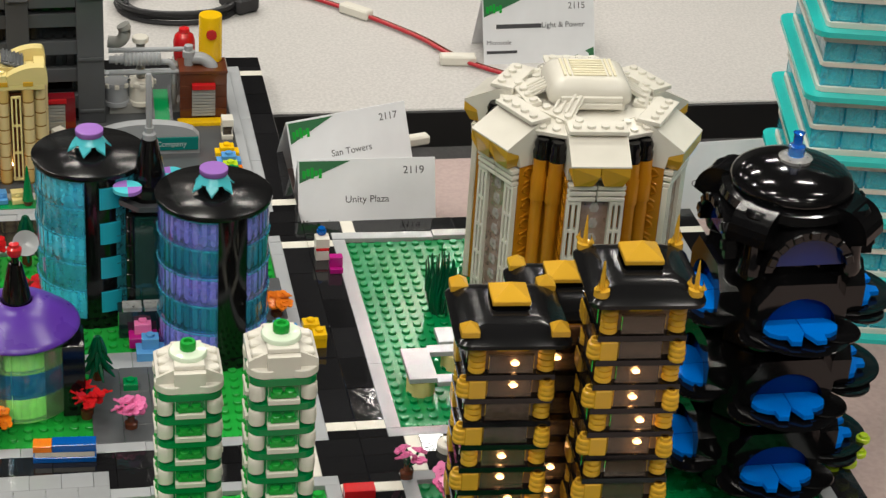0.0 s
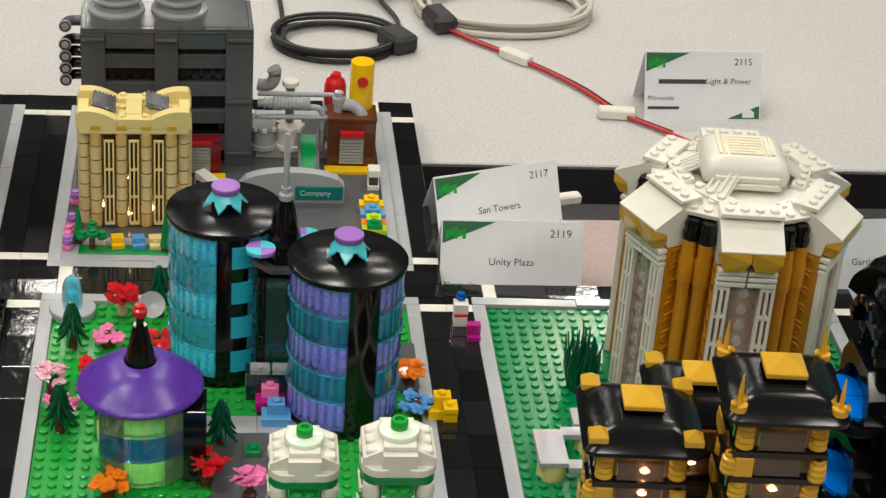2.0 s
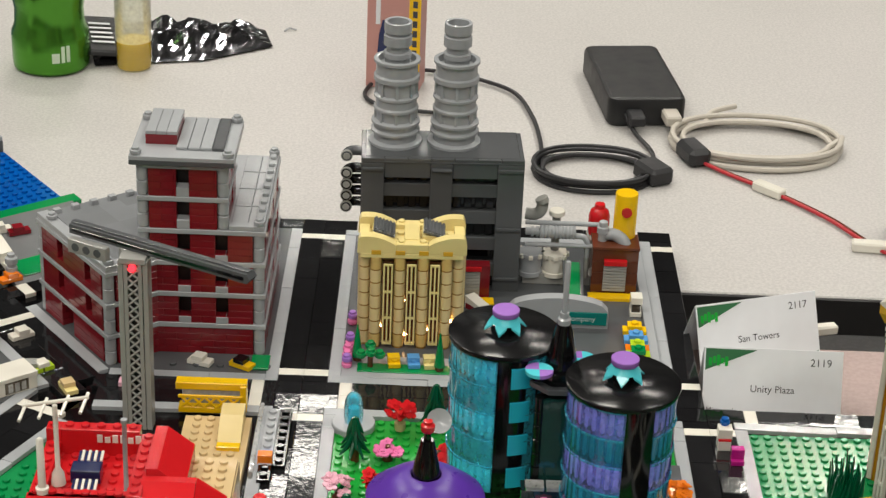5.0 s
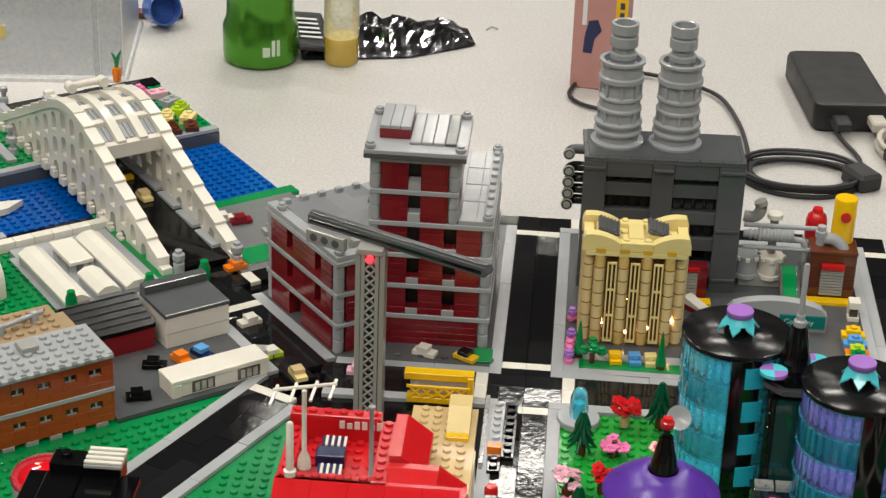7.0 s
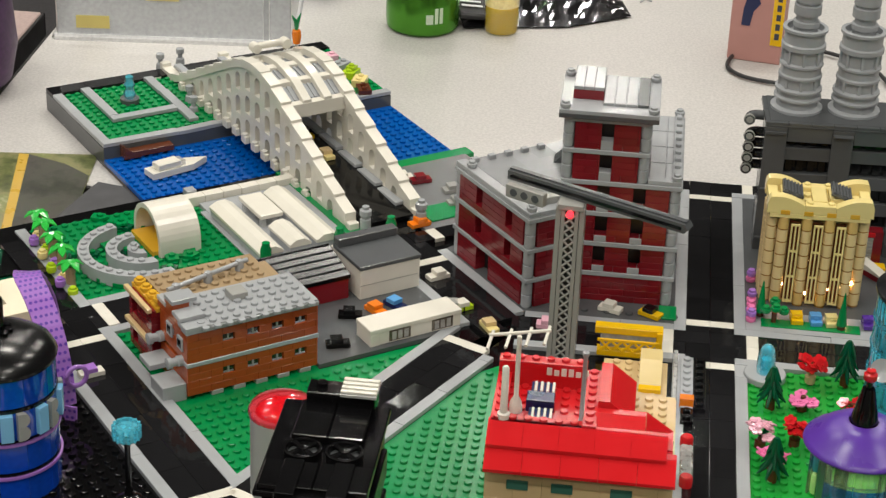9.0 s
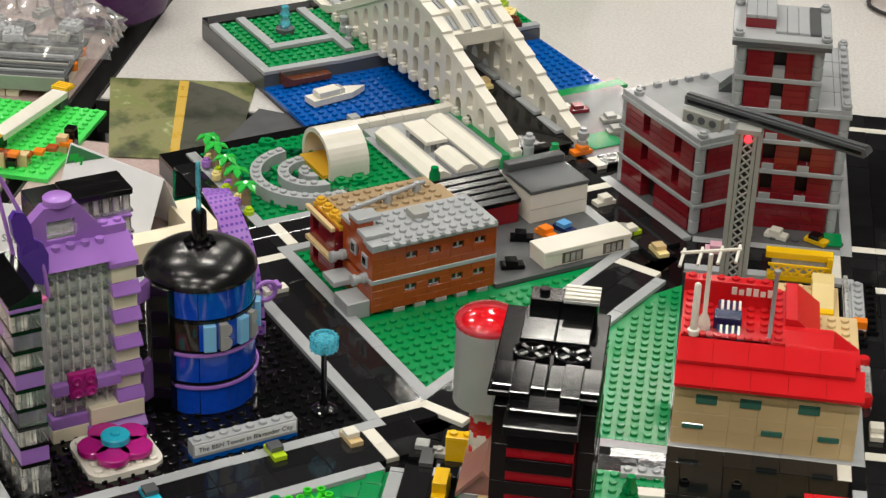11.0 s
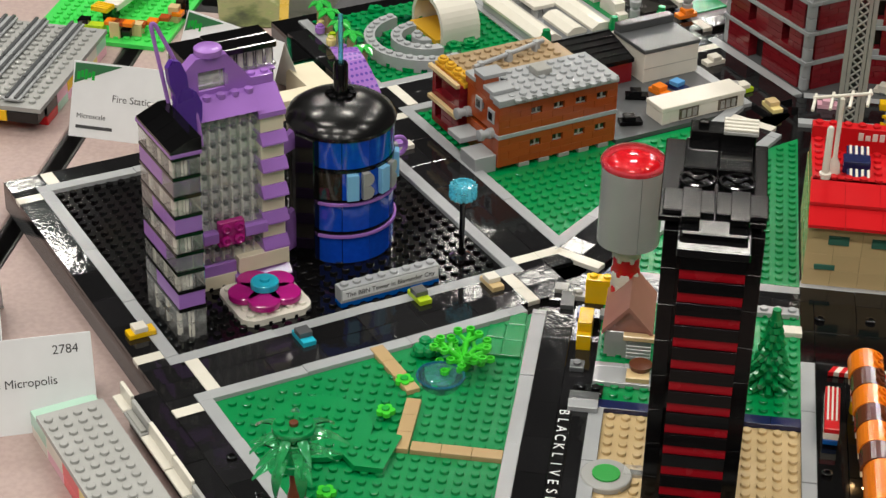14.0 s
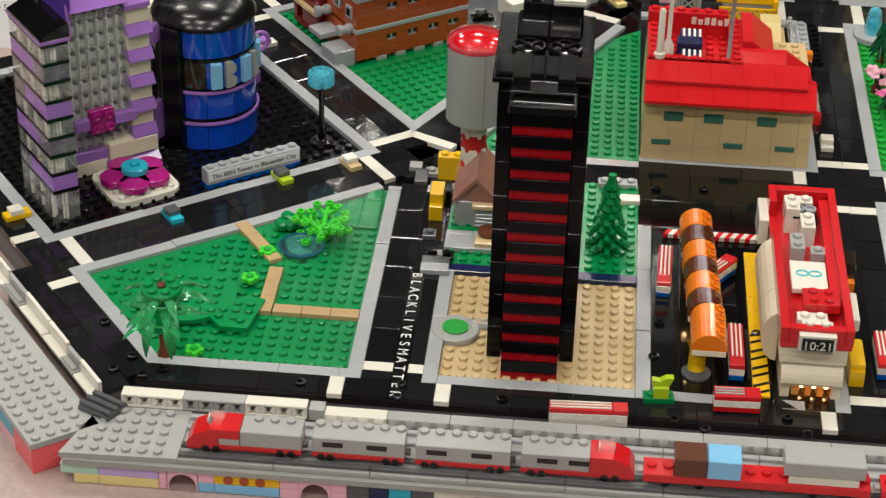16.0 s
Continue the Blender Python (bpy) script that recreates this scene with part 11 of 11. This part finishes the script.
# ---- viaduct and train ----
via = thing("viaduct", -20, -69.2, 0, 0, "long toy railway viaduct of grey plates and pastel bricks", "viaduct")
VX = lambda x: (x + 20) * S
VY = lambda y: (y + 69.2) * S
deck = [(-51.6, -72.2), (-44.2, -72.0), (-44.2, -67.0), (-50.0, -67.0), (-50.6, -68.8)]
g = plate_studs(deck, in_poly(deck, 0.4), z=-0.4, thick=3.2)
g.v = [(a - -20 * S, b - -69.2 * S, c) for a, b, c in g.v]
part("deck_plate", g, LBGREY, via, "light grey studded deck plate")
for k in range(12):
    x0 = -44.2 + k * 6
    part("deck_plate", G().box(VX(x0) + 0.1, VY(-72.0), -3.6, VX(x0 + 6) - 0.1, VY(-67.2), -0.6, 0.3), LBGREY if k % 3 else MGREY, via)
    for yy in (-71.6, -70.6, -68.8, -67.7):
        part("rail", G().box(VX(x0) + 0.2, VY(yy) - 1.5, -0.6, VX(x0 + 6) - 0.2, VY(yy) + 1.5, 1.6, 0.3), DGREY if yy < -70 else LGREY, via)
part("edge_beam", G().box(VX(-51.4), VY(-72.3), -7.4, VX(28), VY(-71.4), -3.7, 0.3), MGREY, via)
rg = random.Random(5)
SIDE = [(-51.6, -49.2, MINT), (-49.2, -45.4, LAV), (-45.4, -44.8, LPINK), (-43.0, -41.9, LPINK), (-41.9, -37.8, YELLOW), (-37.8, -36.6, LPINK), (-34.6, -33.6, LPINK), (-33.6, -32.2, DGREY), (-32.2, -31.0, NAVY), (-31.0, -29.6, AZURE), (-29.6, -28.2, DGREY), (-28.2, -26.4, WHITE), (-24.4, -20.6, WHITE), (-20.6, -16.4, BLUE), (-16.4, -12.6, MINT), (-10.6, -8, LPINK), (-8, -4, WHITE), (-4, 0, LYEL), (2, 6, LAV), (6, 14, MINT), (14, 28, WHITE)]
PALE_LAV = abs_plastic("pale_lavender", (0.52, 0.40, 0.72), 0.24, 0.04)
for x0, x1, m in SIDE:
    m = PALE_LAV if m == LAV else m
    part("side_brick", G().box(VX(x0) + 0.1, VY(-72.1), -13.6, VX(x1) - 0.1, VY(-67.4), -7.5, 0.3), m, via)
    part("foot_brick", G().box(VX(x0 + (0.8 if x0 < -51 else 0)) + 0.1, VY(-72.1), -19.2, VX(x1) - 0.1, VY(-67.4), -13.7, 0.3), {0: LYEL, 1: LYEL, 3: SKY, 4: SKY}.get([s[0] for s in SIDE].index(x0), m), via)
for xa in (-43.9, -35.6, -25.4, -11.6, 1):
    h = 1.0
    prof = [(-8 * h, -7.5), (-8 * h, -19.2), (-6.8, -19.2)] + [(-6.8 * math.cos(math.radians(a)), -16 + 6.6 * math.sin(math.radians(a))) for a in range(0, 181, 20)] + [(6.8, -19.2), (8 * h, -19.2), (8 * h, -7.5)]
    part("arch_brick", G().wall(prof, VY(-72.1), VY(-67.4)), LPINK if xa < -30 else WHITE, via, x=VX(xa))
for i in range(3):
    part("pin_hole", G().cyl(0, 0, 0, 0.5, 2.5, n=12), RUST, via, x=VX(-41 + i), y=VY(-72.1) , z=-10.6, rx=90)


def beam_wall(parent, x, y, n, mat, rot=0, z=-0.4, h=7.6):
    """A beam with round holes through it: top and bottom rails with posts between."""
    b = part("hole_beam", G().box(0, -3.8, 0, n * S - 0.15, 3.8, 1.5, 0.3), mat, parent, x=x, y=y, z=z, rot=rot)
    part("top_rail", G().box(0, -3.8, h - 1.5, n * S - 0.15, 3.8, h, 0.3), mat, b)
    # dark sheet midway stands in for the shade inside the holes
    part("inner_web", G().box(0, -0.6, 1.5, n * S - 0.15, 0.6, h - 1.5, 0), DGREY, b)
    for i in range(n):
        w = [(0, 1.5), (1.5, 1.5), (3.0, h / 2), (1.5, h - 1.5), (0, h - 1.5)]
        part("web", G().wall(w, -3.7, 3.7), mat, b, x=i * S)
        w2 = [(8, 1.5), (8, h - 1.5), (6.5, h - 1.5), (5.0, h / 2), (6.5, 1.5)]
        part("web", G().wall([(a - 0.2, c) for a, c in w2], -3.7, 3.7), mat, b, x=i * S)
    return b


for k, (x0, n, m) in enumerate(((-48.8, 4, WHITE), (-44.8, 4, LBGREY), (-40.8, 4, WHITE))):
    beam_wall(via, VX(x0), VY(-66.5), n, m)
part("corner_block", G().box(VX(-36.7), VY(-67.0), -0.4, VX(-35.7), VY(-66.0), 6.4, 0.3), LBGREY, via)
for k in range(9):
    x0 = -35.7 + 4 * k
    m = WHITE if k < 1 else LBGREY
    b = part("side_beam", G().box(VX(x0) + 0.1, VY(-67.1), -0.4, VX(x0 + 4) - 0.1, VY(-66.1), 4.4, 0.3), m, via)
    for i in range(4):
        part("round_knob", G().lathe([(2.7, 0), (2.7, 0.7), (2.0, 1.2), (0.01, 1.2)], 10), m, b, x=VX(x0 + 0.5 + i), y=VY(-67.1), z=2.2, rx=80)
hg = part("hinge", G().box(-10, -8, 0, 10, 8, 3, 0.4), DGREY, via, x=VX(-49.9), y=VY(-67.4), z=-0.4, rot=-28)
for q in range(3):
    part("hinge_bar", G().box(-10, -7 + q * 5, 3, 10, -4 + q * 5, 5, 0.4), DGREY, hg)

edge = thing("street_edge", *W(-32.9, -8.5), 0, ROT, "black tile strip between the park street and the viaduct wall", "", "", "structure")
part("base", G().box(-8.5, -68, ZT, 7.0, 66, -3.3, 0.2), DGREY, edge)
tiles(edge, ROADB, -1.06, -8.5, 0.88, 8.2, 2, 4, z=-3.2)
via2 = turned_thing("side_viaduct", -37.1, -9, 0, "light grey studded viaduct beside the park street", "viaduct")
dk = [(-3.0, -11.0), (1.6, -11.0), (1.6, 9.4), (-3.0, 9.4)]
part("deck_plate", plate_studs(dk, in_poly(dk, 0.4), z=-0.4, thick=3.2, off=(0.55, 0.5)), LBGREY, via2, "light grey studded deck plate")
for k, m in enumerate((CORAL, AZURE, LPINK, LYEL, CORAL, WHITE, MINT)):
    part("side_brick", G().box(-23.8, (-10.9 + 3.1 * k) * S, -12.6, 12, (-7.85 + 3.1 * k) * S, -3.7, 0.3), m, via2)
    part("foot_brick", G().box(-23.6, (-10.9 + 3.1 * k) * S, -19.2, 12, (-7.85 + 3.1 * k) * S, -12.7, 0.3), (CORAL, LPINK, LYEL, MINT, CORAL, LPINK, WHITE, LYEL)[k], via2)
for k, (b0, n, m) in enumerate(((-8.4, 3, WHITE), (-5.3, 2, LBGREY), (-3.2, 3, WHITE), (-0.1, 4, WHITE), (4, 3, LBGREY), (7.1, 2, WHITE))):
    o = part("wall_beam", G().box(-3.4, 0, 0, 3.4, n * S - 0.2, 1.8, 0.3), m, via2, x=2.6 * S, y=b0 * S, z=-0.4)
    part("wall_panel", G().box(1.2, 0, 1.8, 3.4, n * S - 0.2, 9.4 if m == WHITE else 8.2, 0.3), m, o)
    if m != WHITE:
        part("grille", G().box(-2.4, 1.5, 1.8, 1, n * S - 1.5, 3.2, 0.3), MGREY, o)


def carriage(x0, x1, kind):
    t = thing("train_carriage", (x0 + x1) / 2, -70.4, 1.6, 0, {"nose": "red and grey streamlined toy train engine on the rails", "tail": "red and grey toy train end car on the rails", "mid": "grey toy train carriage with a red stripe on the rails"}[kind], "train", "toy train on the viaduct")
    l = (x1 - x0) * 4 - 1
    w = 7.4
    for s in (-0.8, -0.6, 0.6, 0.8):
        part("wheel", G().cyl(0, 0, -w - 0.2, w + 0.2, 2.0, n=10, base=True), BLACK, t, x=s * l, z=2.0, rx=90)
    part("red_stripe", G().box(-l, -w, 1.6, l, w, 4.6, 0.3), RED, t)
    if kind == "mid":
        part("body", G().box(-l, -w, 4.6, l, w, 13.4, 0.4), LBGREY, t)
    elif kind == "nose":
        part("body", G().box(-l * 0.15, -w, 4.6, l, w, 13.4, 0.4), LBGREY, t)
        part("stepped_side", G().box(-l * 0.55, -w, 4.6, -l * 0.16, w, 8.4, 0.3), LBGREY, t)
        part("red_nose", G().wall([(-l - 4, 1.6), (-l * 0.56, 1.6), (-l * 0.56, 8.5), (-l * 0.16, 8.5), (-l * 0.16, 13.6), (-l * 0.7, 13.6), (-l - 1, 9.5), (-l - 4.2, 5)], -w - 0.05, w + 0.05), RED, t)
    else:
        part("body", G().box(-l, -w, 4.6, l * 0.3, w, 13.4, 0.4), LBGREY, t)
        part("red_tail", G().wall([(l * 0.31, 4.7), (l + 4, 1.6), (l + 4.2, 5), (l + 1.5, 10), (l * 0.75, 13.6), (l * 0.31, 13.6)], -w - 0.05, w + 0.05), RED, t)
    wx = {"nose": (), "mid": (-0.55, 0.4), "tail": (-0.5, 0.1)}[kind]
    for q in wx:
        part("window", G().box(q * l - 5, -w - 0.3, 8.2, q * l + 5, w + 0.3, 11.0, 0.1), BLACK, t)
    if kind != "mid":
        sx = -0.62 if kind == "nose" else 0.62
        cb = part("windscreen", G().box(-4, -4, 0, 4, 4, 4.2, 0.6), T_CRYS, t, x=sx * l, z=13.5)
        part("windscreen_pane", G().box(-4.3, -3, 0.6, -3.6, 3, 3.4, 0.2), WHITE, cb)
    n = int((x1 - x0))
    for i in range(n):
        if kind == "nose" and i < 3:
            continue
        if kind == "tail" and i > 3:
            continue
        for q in (0.5,):
            part("roof_stud", G().stud(0, 0, 13.3), LBGREY, t, x=(i + 0.5) * S - n * 4, y=q * S)
    if kind != "tail":
        part("coupling", G().box(l, -2, 2.4, l + 2.4, 2, 4.4, 0.3), DGREY, t)


carriage(-43.3, -36.4, "nose")
carriage(-36.0, -30.0, "mid")
carriage(-29.6, -23.5, "mid")
carriage(-23.1, -16.4, "tail")


def wagon(x0, x1, loads):
    t = thing("flat_wagon", (x0 + x1) / 2, -70.6, 1.6, 0, "red toy flat wagon on the rails", "wagon", "toy wagons on the viaduct")
    l = (x1 - x0) * 4 - 1
    part("frame", G().box(-l, -7, 2.4, l, 7, 7.4, 0.4), RED, t)
    for s in (-0.8, -0.5, 0.5, 0.8):
        part("wheel", G().cyl(0, 0, -6.8, 6.8, 2.2, n=10, base=True), BLACK, t, x=s * l, z=2.2, rx=90)
    part("coupling", G().box(-l - 3, -2, 3, -l, 2, 5.4, 0.3), LBGREY, t)
    for i in range(int(x1 - x0)):
        part("deck_stud", G().stud(0, 0, 7.4), RED, t, x=(i + 0.5) * S - l, y=0)
    for a, b, m, lab in loads:
        c = thing("freight_container", (a + b) / 2, -70.6, 9.0, 0, lab, "container", "containers on the wagons")
        part("box_shell", G().box(-(b - a) * 4 + 0.1, -7.6, 0, (b - a) * 4 - 0.1, 7.6, 10.6, 0.4), m, c)


wagon(-15.6, -1.6, [(-13.7, -11.7, BROWN, "brown toy freight container on a red wagon"), (-11.65, -9.6, SKY, "light blue toy freight container on a red wagon")])
lc = thing("freight_engine", -4.6, -70.5, 9.0, 0, "grey and white toy freight load on the wagon", "train")
part("skirt", G().box(-17, -7.2, 0, 17, 7.2, 5, 0.4), WHITE, lc)
part("hood", G().box(-19.6, -7.8, 5, 19.6, 7.8, 13, 0.5), LBGREY, lc)
wagon(-1.2, 13, [(2, 5, LBGREY, "grey toy freight container on a red wagon"), (6, 10, AZURE, "azure toy freight container on a red wagon")])

# ---- other models on the far tables ----
rm = thing("railway_model", -84.5, -3.6, 0, -3, "grey studded toy railway deck with dark tracks", "railway model")
dk = [(-5.6, -8.6), (5.6, -8.6), (5.6, 8.2), (-5.6, 8.2)]
part("deck_plate", plate_studs(dk, in_poly(dk, 0.4), z=-0.4, thick=3.2), LBGREY, rm, "light grey studded deck plate")
for xx in (-3.6, -0.6, 2.8):
    for k in range(4):
        tr_ = part("track_piece", G().box(-6, -15.8, 0, 6, 15.8, 1.8, 0.3), LGREY, rm, x=xx * S, y=(k - 1.5) * 32.4, z=1.2)
        for s in (-1, 1):
            part("rail", G().box(s * 3.2 - 1.2, -15.6, 1.8, s * 3.2 + 1.2, 15.6, 3.6, 0.3), DGREY, tr_)
for k, m in enumerate((BLACK, YELLOW, BLACK, PURPLE)):
    part("end_brick", G().box((5.4 - 2.8 * (k + 1)) * S, -8.7 * S, -11.6, (5.4 - 2.8 * k) * S - 0.2, -7 * S, -3.7, 0.3), m, rm)
part("pin", G().cyl(0, 0, 0, 5, 2.6, n=12), YELLOW, rm, x=1.4 * S, y=-8.7 * S, z=-7.5, rx=90)
for k, m in enumerate((BLACK, LPINK, YELLOW, LPINK, WHITE, MINT)):
    part("side_brick", G().box(-5 * S, (-6.9 + 2.5 * k) * S, -12.6, 5.5 * S, (-4.45 + 2.5 * k) * S, -3.7, 0.3), m, rm)
    part("foot_brick", G().box(-5 * S, (-6.9 + 2.5 * k) * S, -19.2, 5.5 * S, (-4.45 + 2.5 * k) * S, -12.7, 0.3), (RED, MINT, LPINK, WHITE, LYEL, LPINK)[k], rm)

gp = thing("green_island", -79.6, 13.4, 0, -3, "bright green studded toy plate with coloured edge bricks", "model")
VIVID = abs_plastic("vivid_lawn", (0.06, 0.62, 0.10), 0.24, 0.04)
dk = [(-6.6, -7.6), (6.4, -7.6), (6.4, 8), (-6.6, 8)]
part("island_plate", plate_studs(dk, in_poly(dk, 0.4), z=-16, thick=3.2), VIVID, gp)
for x, y, m, w, d, h in ((-0.6, -6.4, LIME, 2, 1, 3), (1.4, -6.2, TAN, 1, 1, 4), (2.3, -5.9, BLACK, 1, 1, 2), (3.2, -5.3, TAN, 1, 1, 3), (5.6, -1.6, TAN, 1, 1, 4), (6.0, -0.4, BLACK, 1, 1, 5), (-1.6, -6.3, BLACK, 1, 1, 4)):
    brick(gp, m, x, y, -16, w, d, h)
for i in range(7):
    brick(gp, RUST if i % 2 else ORANGE, 0.9 + i * 0.85, -6.1 + (0.12 * i * i if i > 2 else 0), -6.4 if i < 3 else -10, 1, 1, 1, name="rim_plate")
bm_ = thing("white_jib", -78.7, 15.6, 0, -14, "white sloping beam with yellow grille ends", "beam")
part("beam", G().box(-6, -44, -4, 6, 44, -1.5, 0.3), WHITE, bm_)
part("beam_edge", G().box(6.1, -44, -6.5, 7.4, 44, -1.5, 0.3), WHITE, bm_)
part("beam_foot", G().box(-4, -48, -16, 4, -36, -4.1, 0.3), BLACK, bm_)
part("beam_foot", G().box(-4, 38, -16, 4, 50, -4.1, 0.3), DGREY, bm_)
for s in (-50, 52):
    e2 = part("yellow_grille", G().box(-9, -6, -4, 5, 6, -1.6, 0.3), YELLOW, bm_, y=s)
    for q in range(4):
        part("grille_bar", G().box(-9, -5.6 + q * 3, -1.6, 5, -4 + q * 3, -0.2, 0.2), YELLOW, e2)

tm = thing("track_model", -86.5, 28.0, 0, 4, "dark grey toy railway deck with white arches", "railway model")
part("deck", G().box(-72, -42, -4, 68, 42, 0, 0.4), DGREY, tm)
for k in range(5):
    part("track_strip", G().box(-70, -36 + k * 16, 0, 66, -30 + k * 16, 2.6, 0.4), MGREY if k % 2 else LGREY, tm)
    part("rail", G().box(-70, -34 + k * 16, 2.6, 66, -32.4 + k * 16, 4.4, 0.3), DGREY, tm)
part("front_fascia", G().box(-72, -43, -12, 68, -40.2, 0, 0.4), MGREY, tm)
for k in range(3):
    prof = [(-22, -4.1), (-22, -19.2), (-12, -19.2)] + [(-12 * math.cos(math.radians(a)), -17 + 9 * math.sin(math.radians(a))) for a in range(0, 181, 20)] + [(12, -19.2), (22, -19.2), (22, -4.1)]
    part("arch_brick", G().wall(prof, -40, 40), CREAM, tm, x=-48 + k * 45)
for k in range(3):
    part("end_post", G().lathe([(0.01, 0), (4, 0), (4, 6), (3, 7), (0.01, 7)], 10), ORANGE if k else DGREY, tm, x=66, y=-36 + 30 * k, z=-8)
brick(tm, WHITE, 1, 2.4, 4, 3, 1, 1, True)


def map_paper(name, k_):
    m, nt, b = nodes_of(name)
    N, L = nt.nodes.new, nt.links.new
    tc = N("ShaderNodeTexCoord")
    n1 = N("ShaderNodeTexNoise")
    n1.inputs["Scale"].default_value = 20
    n1.inputs["Detail"].default_value = 8
    n1.inputs["Roughness"].default_value = 0.65
    L(tc.outputs["Object"], n1.inputs["Vector"])
    cr = N("ShaderNodeValToRGB")
    e = cr.color_ramp.elements
    e[0].position, e[0].color = 0.36, (0.025, 0.03, 0.012, 1)
    e[1].position, e[1].color = 0.66, (0.42, 0.40, 0.25, 1)
    for p, c in ((0.45, (0.10, 0.12, 0.035, 1)), (0.52, (0.21, 0.20, 0.09, 1)), (0.6, (0.17, 0.20, 0.06, 1))):
        x = e.new(p)
        x.color = c
    for x in e:
        x.color = (x.color[0] * k_, x.color[1] * k_, x.color[2] * (k_ ** 0.5), 1)
    L(n1.outputs["Fac"], cr.inputs["Fac"])
    L(cr.outputs[0], b.inputs["Base Color"])
    b.inputs["Roughness"].default_value = 0.3
    return m


MAPP = map_paper("map_print", 1.0)
mp = thing("printed_map", -66.6, 21.6, ZT + 0.4, 0, "glossy printed terrain map lying on the table", "map")
part("sheet", G().prism([(-67, 64), (-26, -78), (66, -66), (50, 80)], 0, 0.7), MAPP, mp)
part("dark_half", G().prism([(25.2, -70), (66, -66), (54, 40), (30, 58), (-2.8, 70)], 0.75, 0.9), map_paper("map_print_dark", 0.3), mp)
part("yellow_strip", G().prism([(18, -70), (25, -70), (-3, 70), (-11, 70)], 0.75, 0.95), abs_plastic("map_ochre", (0.62, 0.40, 0.06), 0.4, 0.2), mp)
bp_ = thing("dark_folder", -55.6, 19.0, ZT + 0.4, -12, "black card folder lying on the table", "folder")
part("cover", G().box(-34, -44, 0, 26, 44, 1.8, 0.4), INK, bp_)
gw = turned_thing("green_wedge", 1, 47, -3.2, "dark green wedge plate at the corner of the city", "plate")
part("wedge", G().prism([(-27, -38), (11, -40), (25, 15), (20, 39), (-3, 22)], -16, -0.4), DGREEN, gw)
part("black_top", G().prism([(-24, -35), (9, -37), (19, 14), (16, 32), (-1, 19)], -0.4, 1.6), BLACK, gw)
part("kerb_strip", G().prism([(9.6, -40), (14, -40), (27, 15), (22, 15)], -6, 2.4), LGREY, gw)


# ---- crumpled clear bag on the dark railway deck ----
def clear_bag():
    t = thing("clear_bag", -83, 31.5, 4.4, 8, "crumpled clear plastic bag with grey toy pieces", "bag")
    rb_ = random.Random(12)
    nx, ny = 26, 18
    bump_ = [[rb_.uniform(-1, 1) for j in range(ny + 1)] for i in range(nx + 1)]
    vs = []
    for i in range(nx + 1):
        for j in range(ny + 1):
            u_, v_ = i / nx * 2 - 1, j / ny * 2 - 1
            e_ = max(0.0, 1 - u_ ** 4) ** 0.5 * max(0.0, 1 - v_ ** 4) ** 0.5
            vs.append((u_ * 66 + 3 * bump_[i][j], v_ * 44 + 3 * bump_[i][ny - j], 0.6 + e_ * (24 + 9 * math.sin(3 * u_ + 2 * v_) + 4.5 * bump_[i][j])))
    fs = [(i * (ny + 1) + j, (i + 1) * (ny + 1) + j, (i + 1) * (ny + 1) + j + 1, i * (ny + 1) + j + 1) for i in range(nx) for j in range(ny)]
    part("film", G().add(vs, fs), clear_plastic("clear_film", (0.85, 0.86, 0.87), 0.08, 0.2), t)
    for k in range(9):
        px, py = rb_.uniform(-46, 40), rb_.uniform(-22, 26)
        w_, d_ = rb_.choice(((16, 8), (24, 8), (16, 16), (32, 16)))
        g = G().box(-w_ / 2, -d_ / 2, 0, w_ / 2, d_ / 2, 6.4, 0.3)
        for a_ in range(w_ // 8):
            for b_ in range(d_ // 8):
                g.stud(-w_ / 2 + 4 + 8 * a_, -d_ / 2 + 4 + 8 * b_, 6.4)
        part("loose_piece", g, (DGREY, LGREY, MGREY)[k % 3], t, x=px, y=py, z=0.6 + 1.5 * k % 8, rot=rb_.uniform(0, 180))


clear_bag()
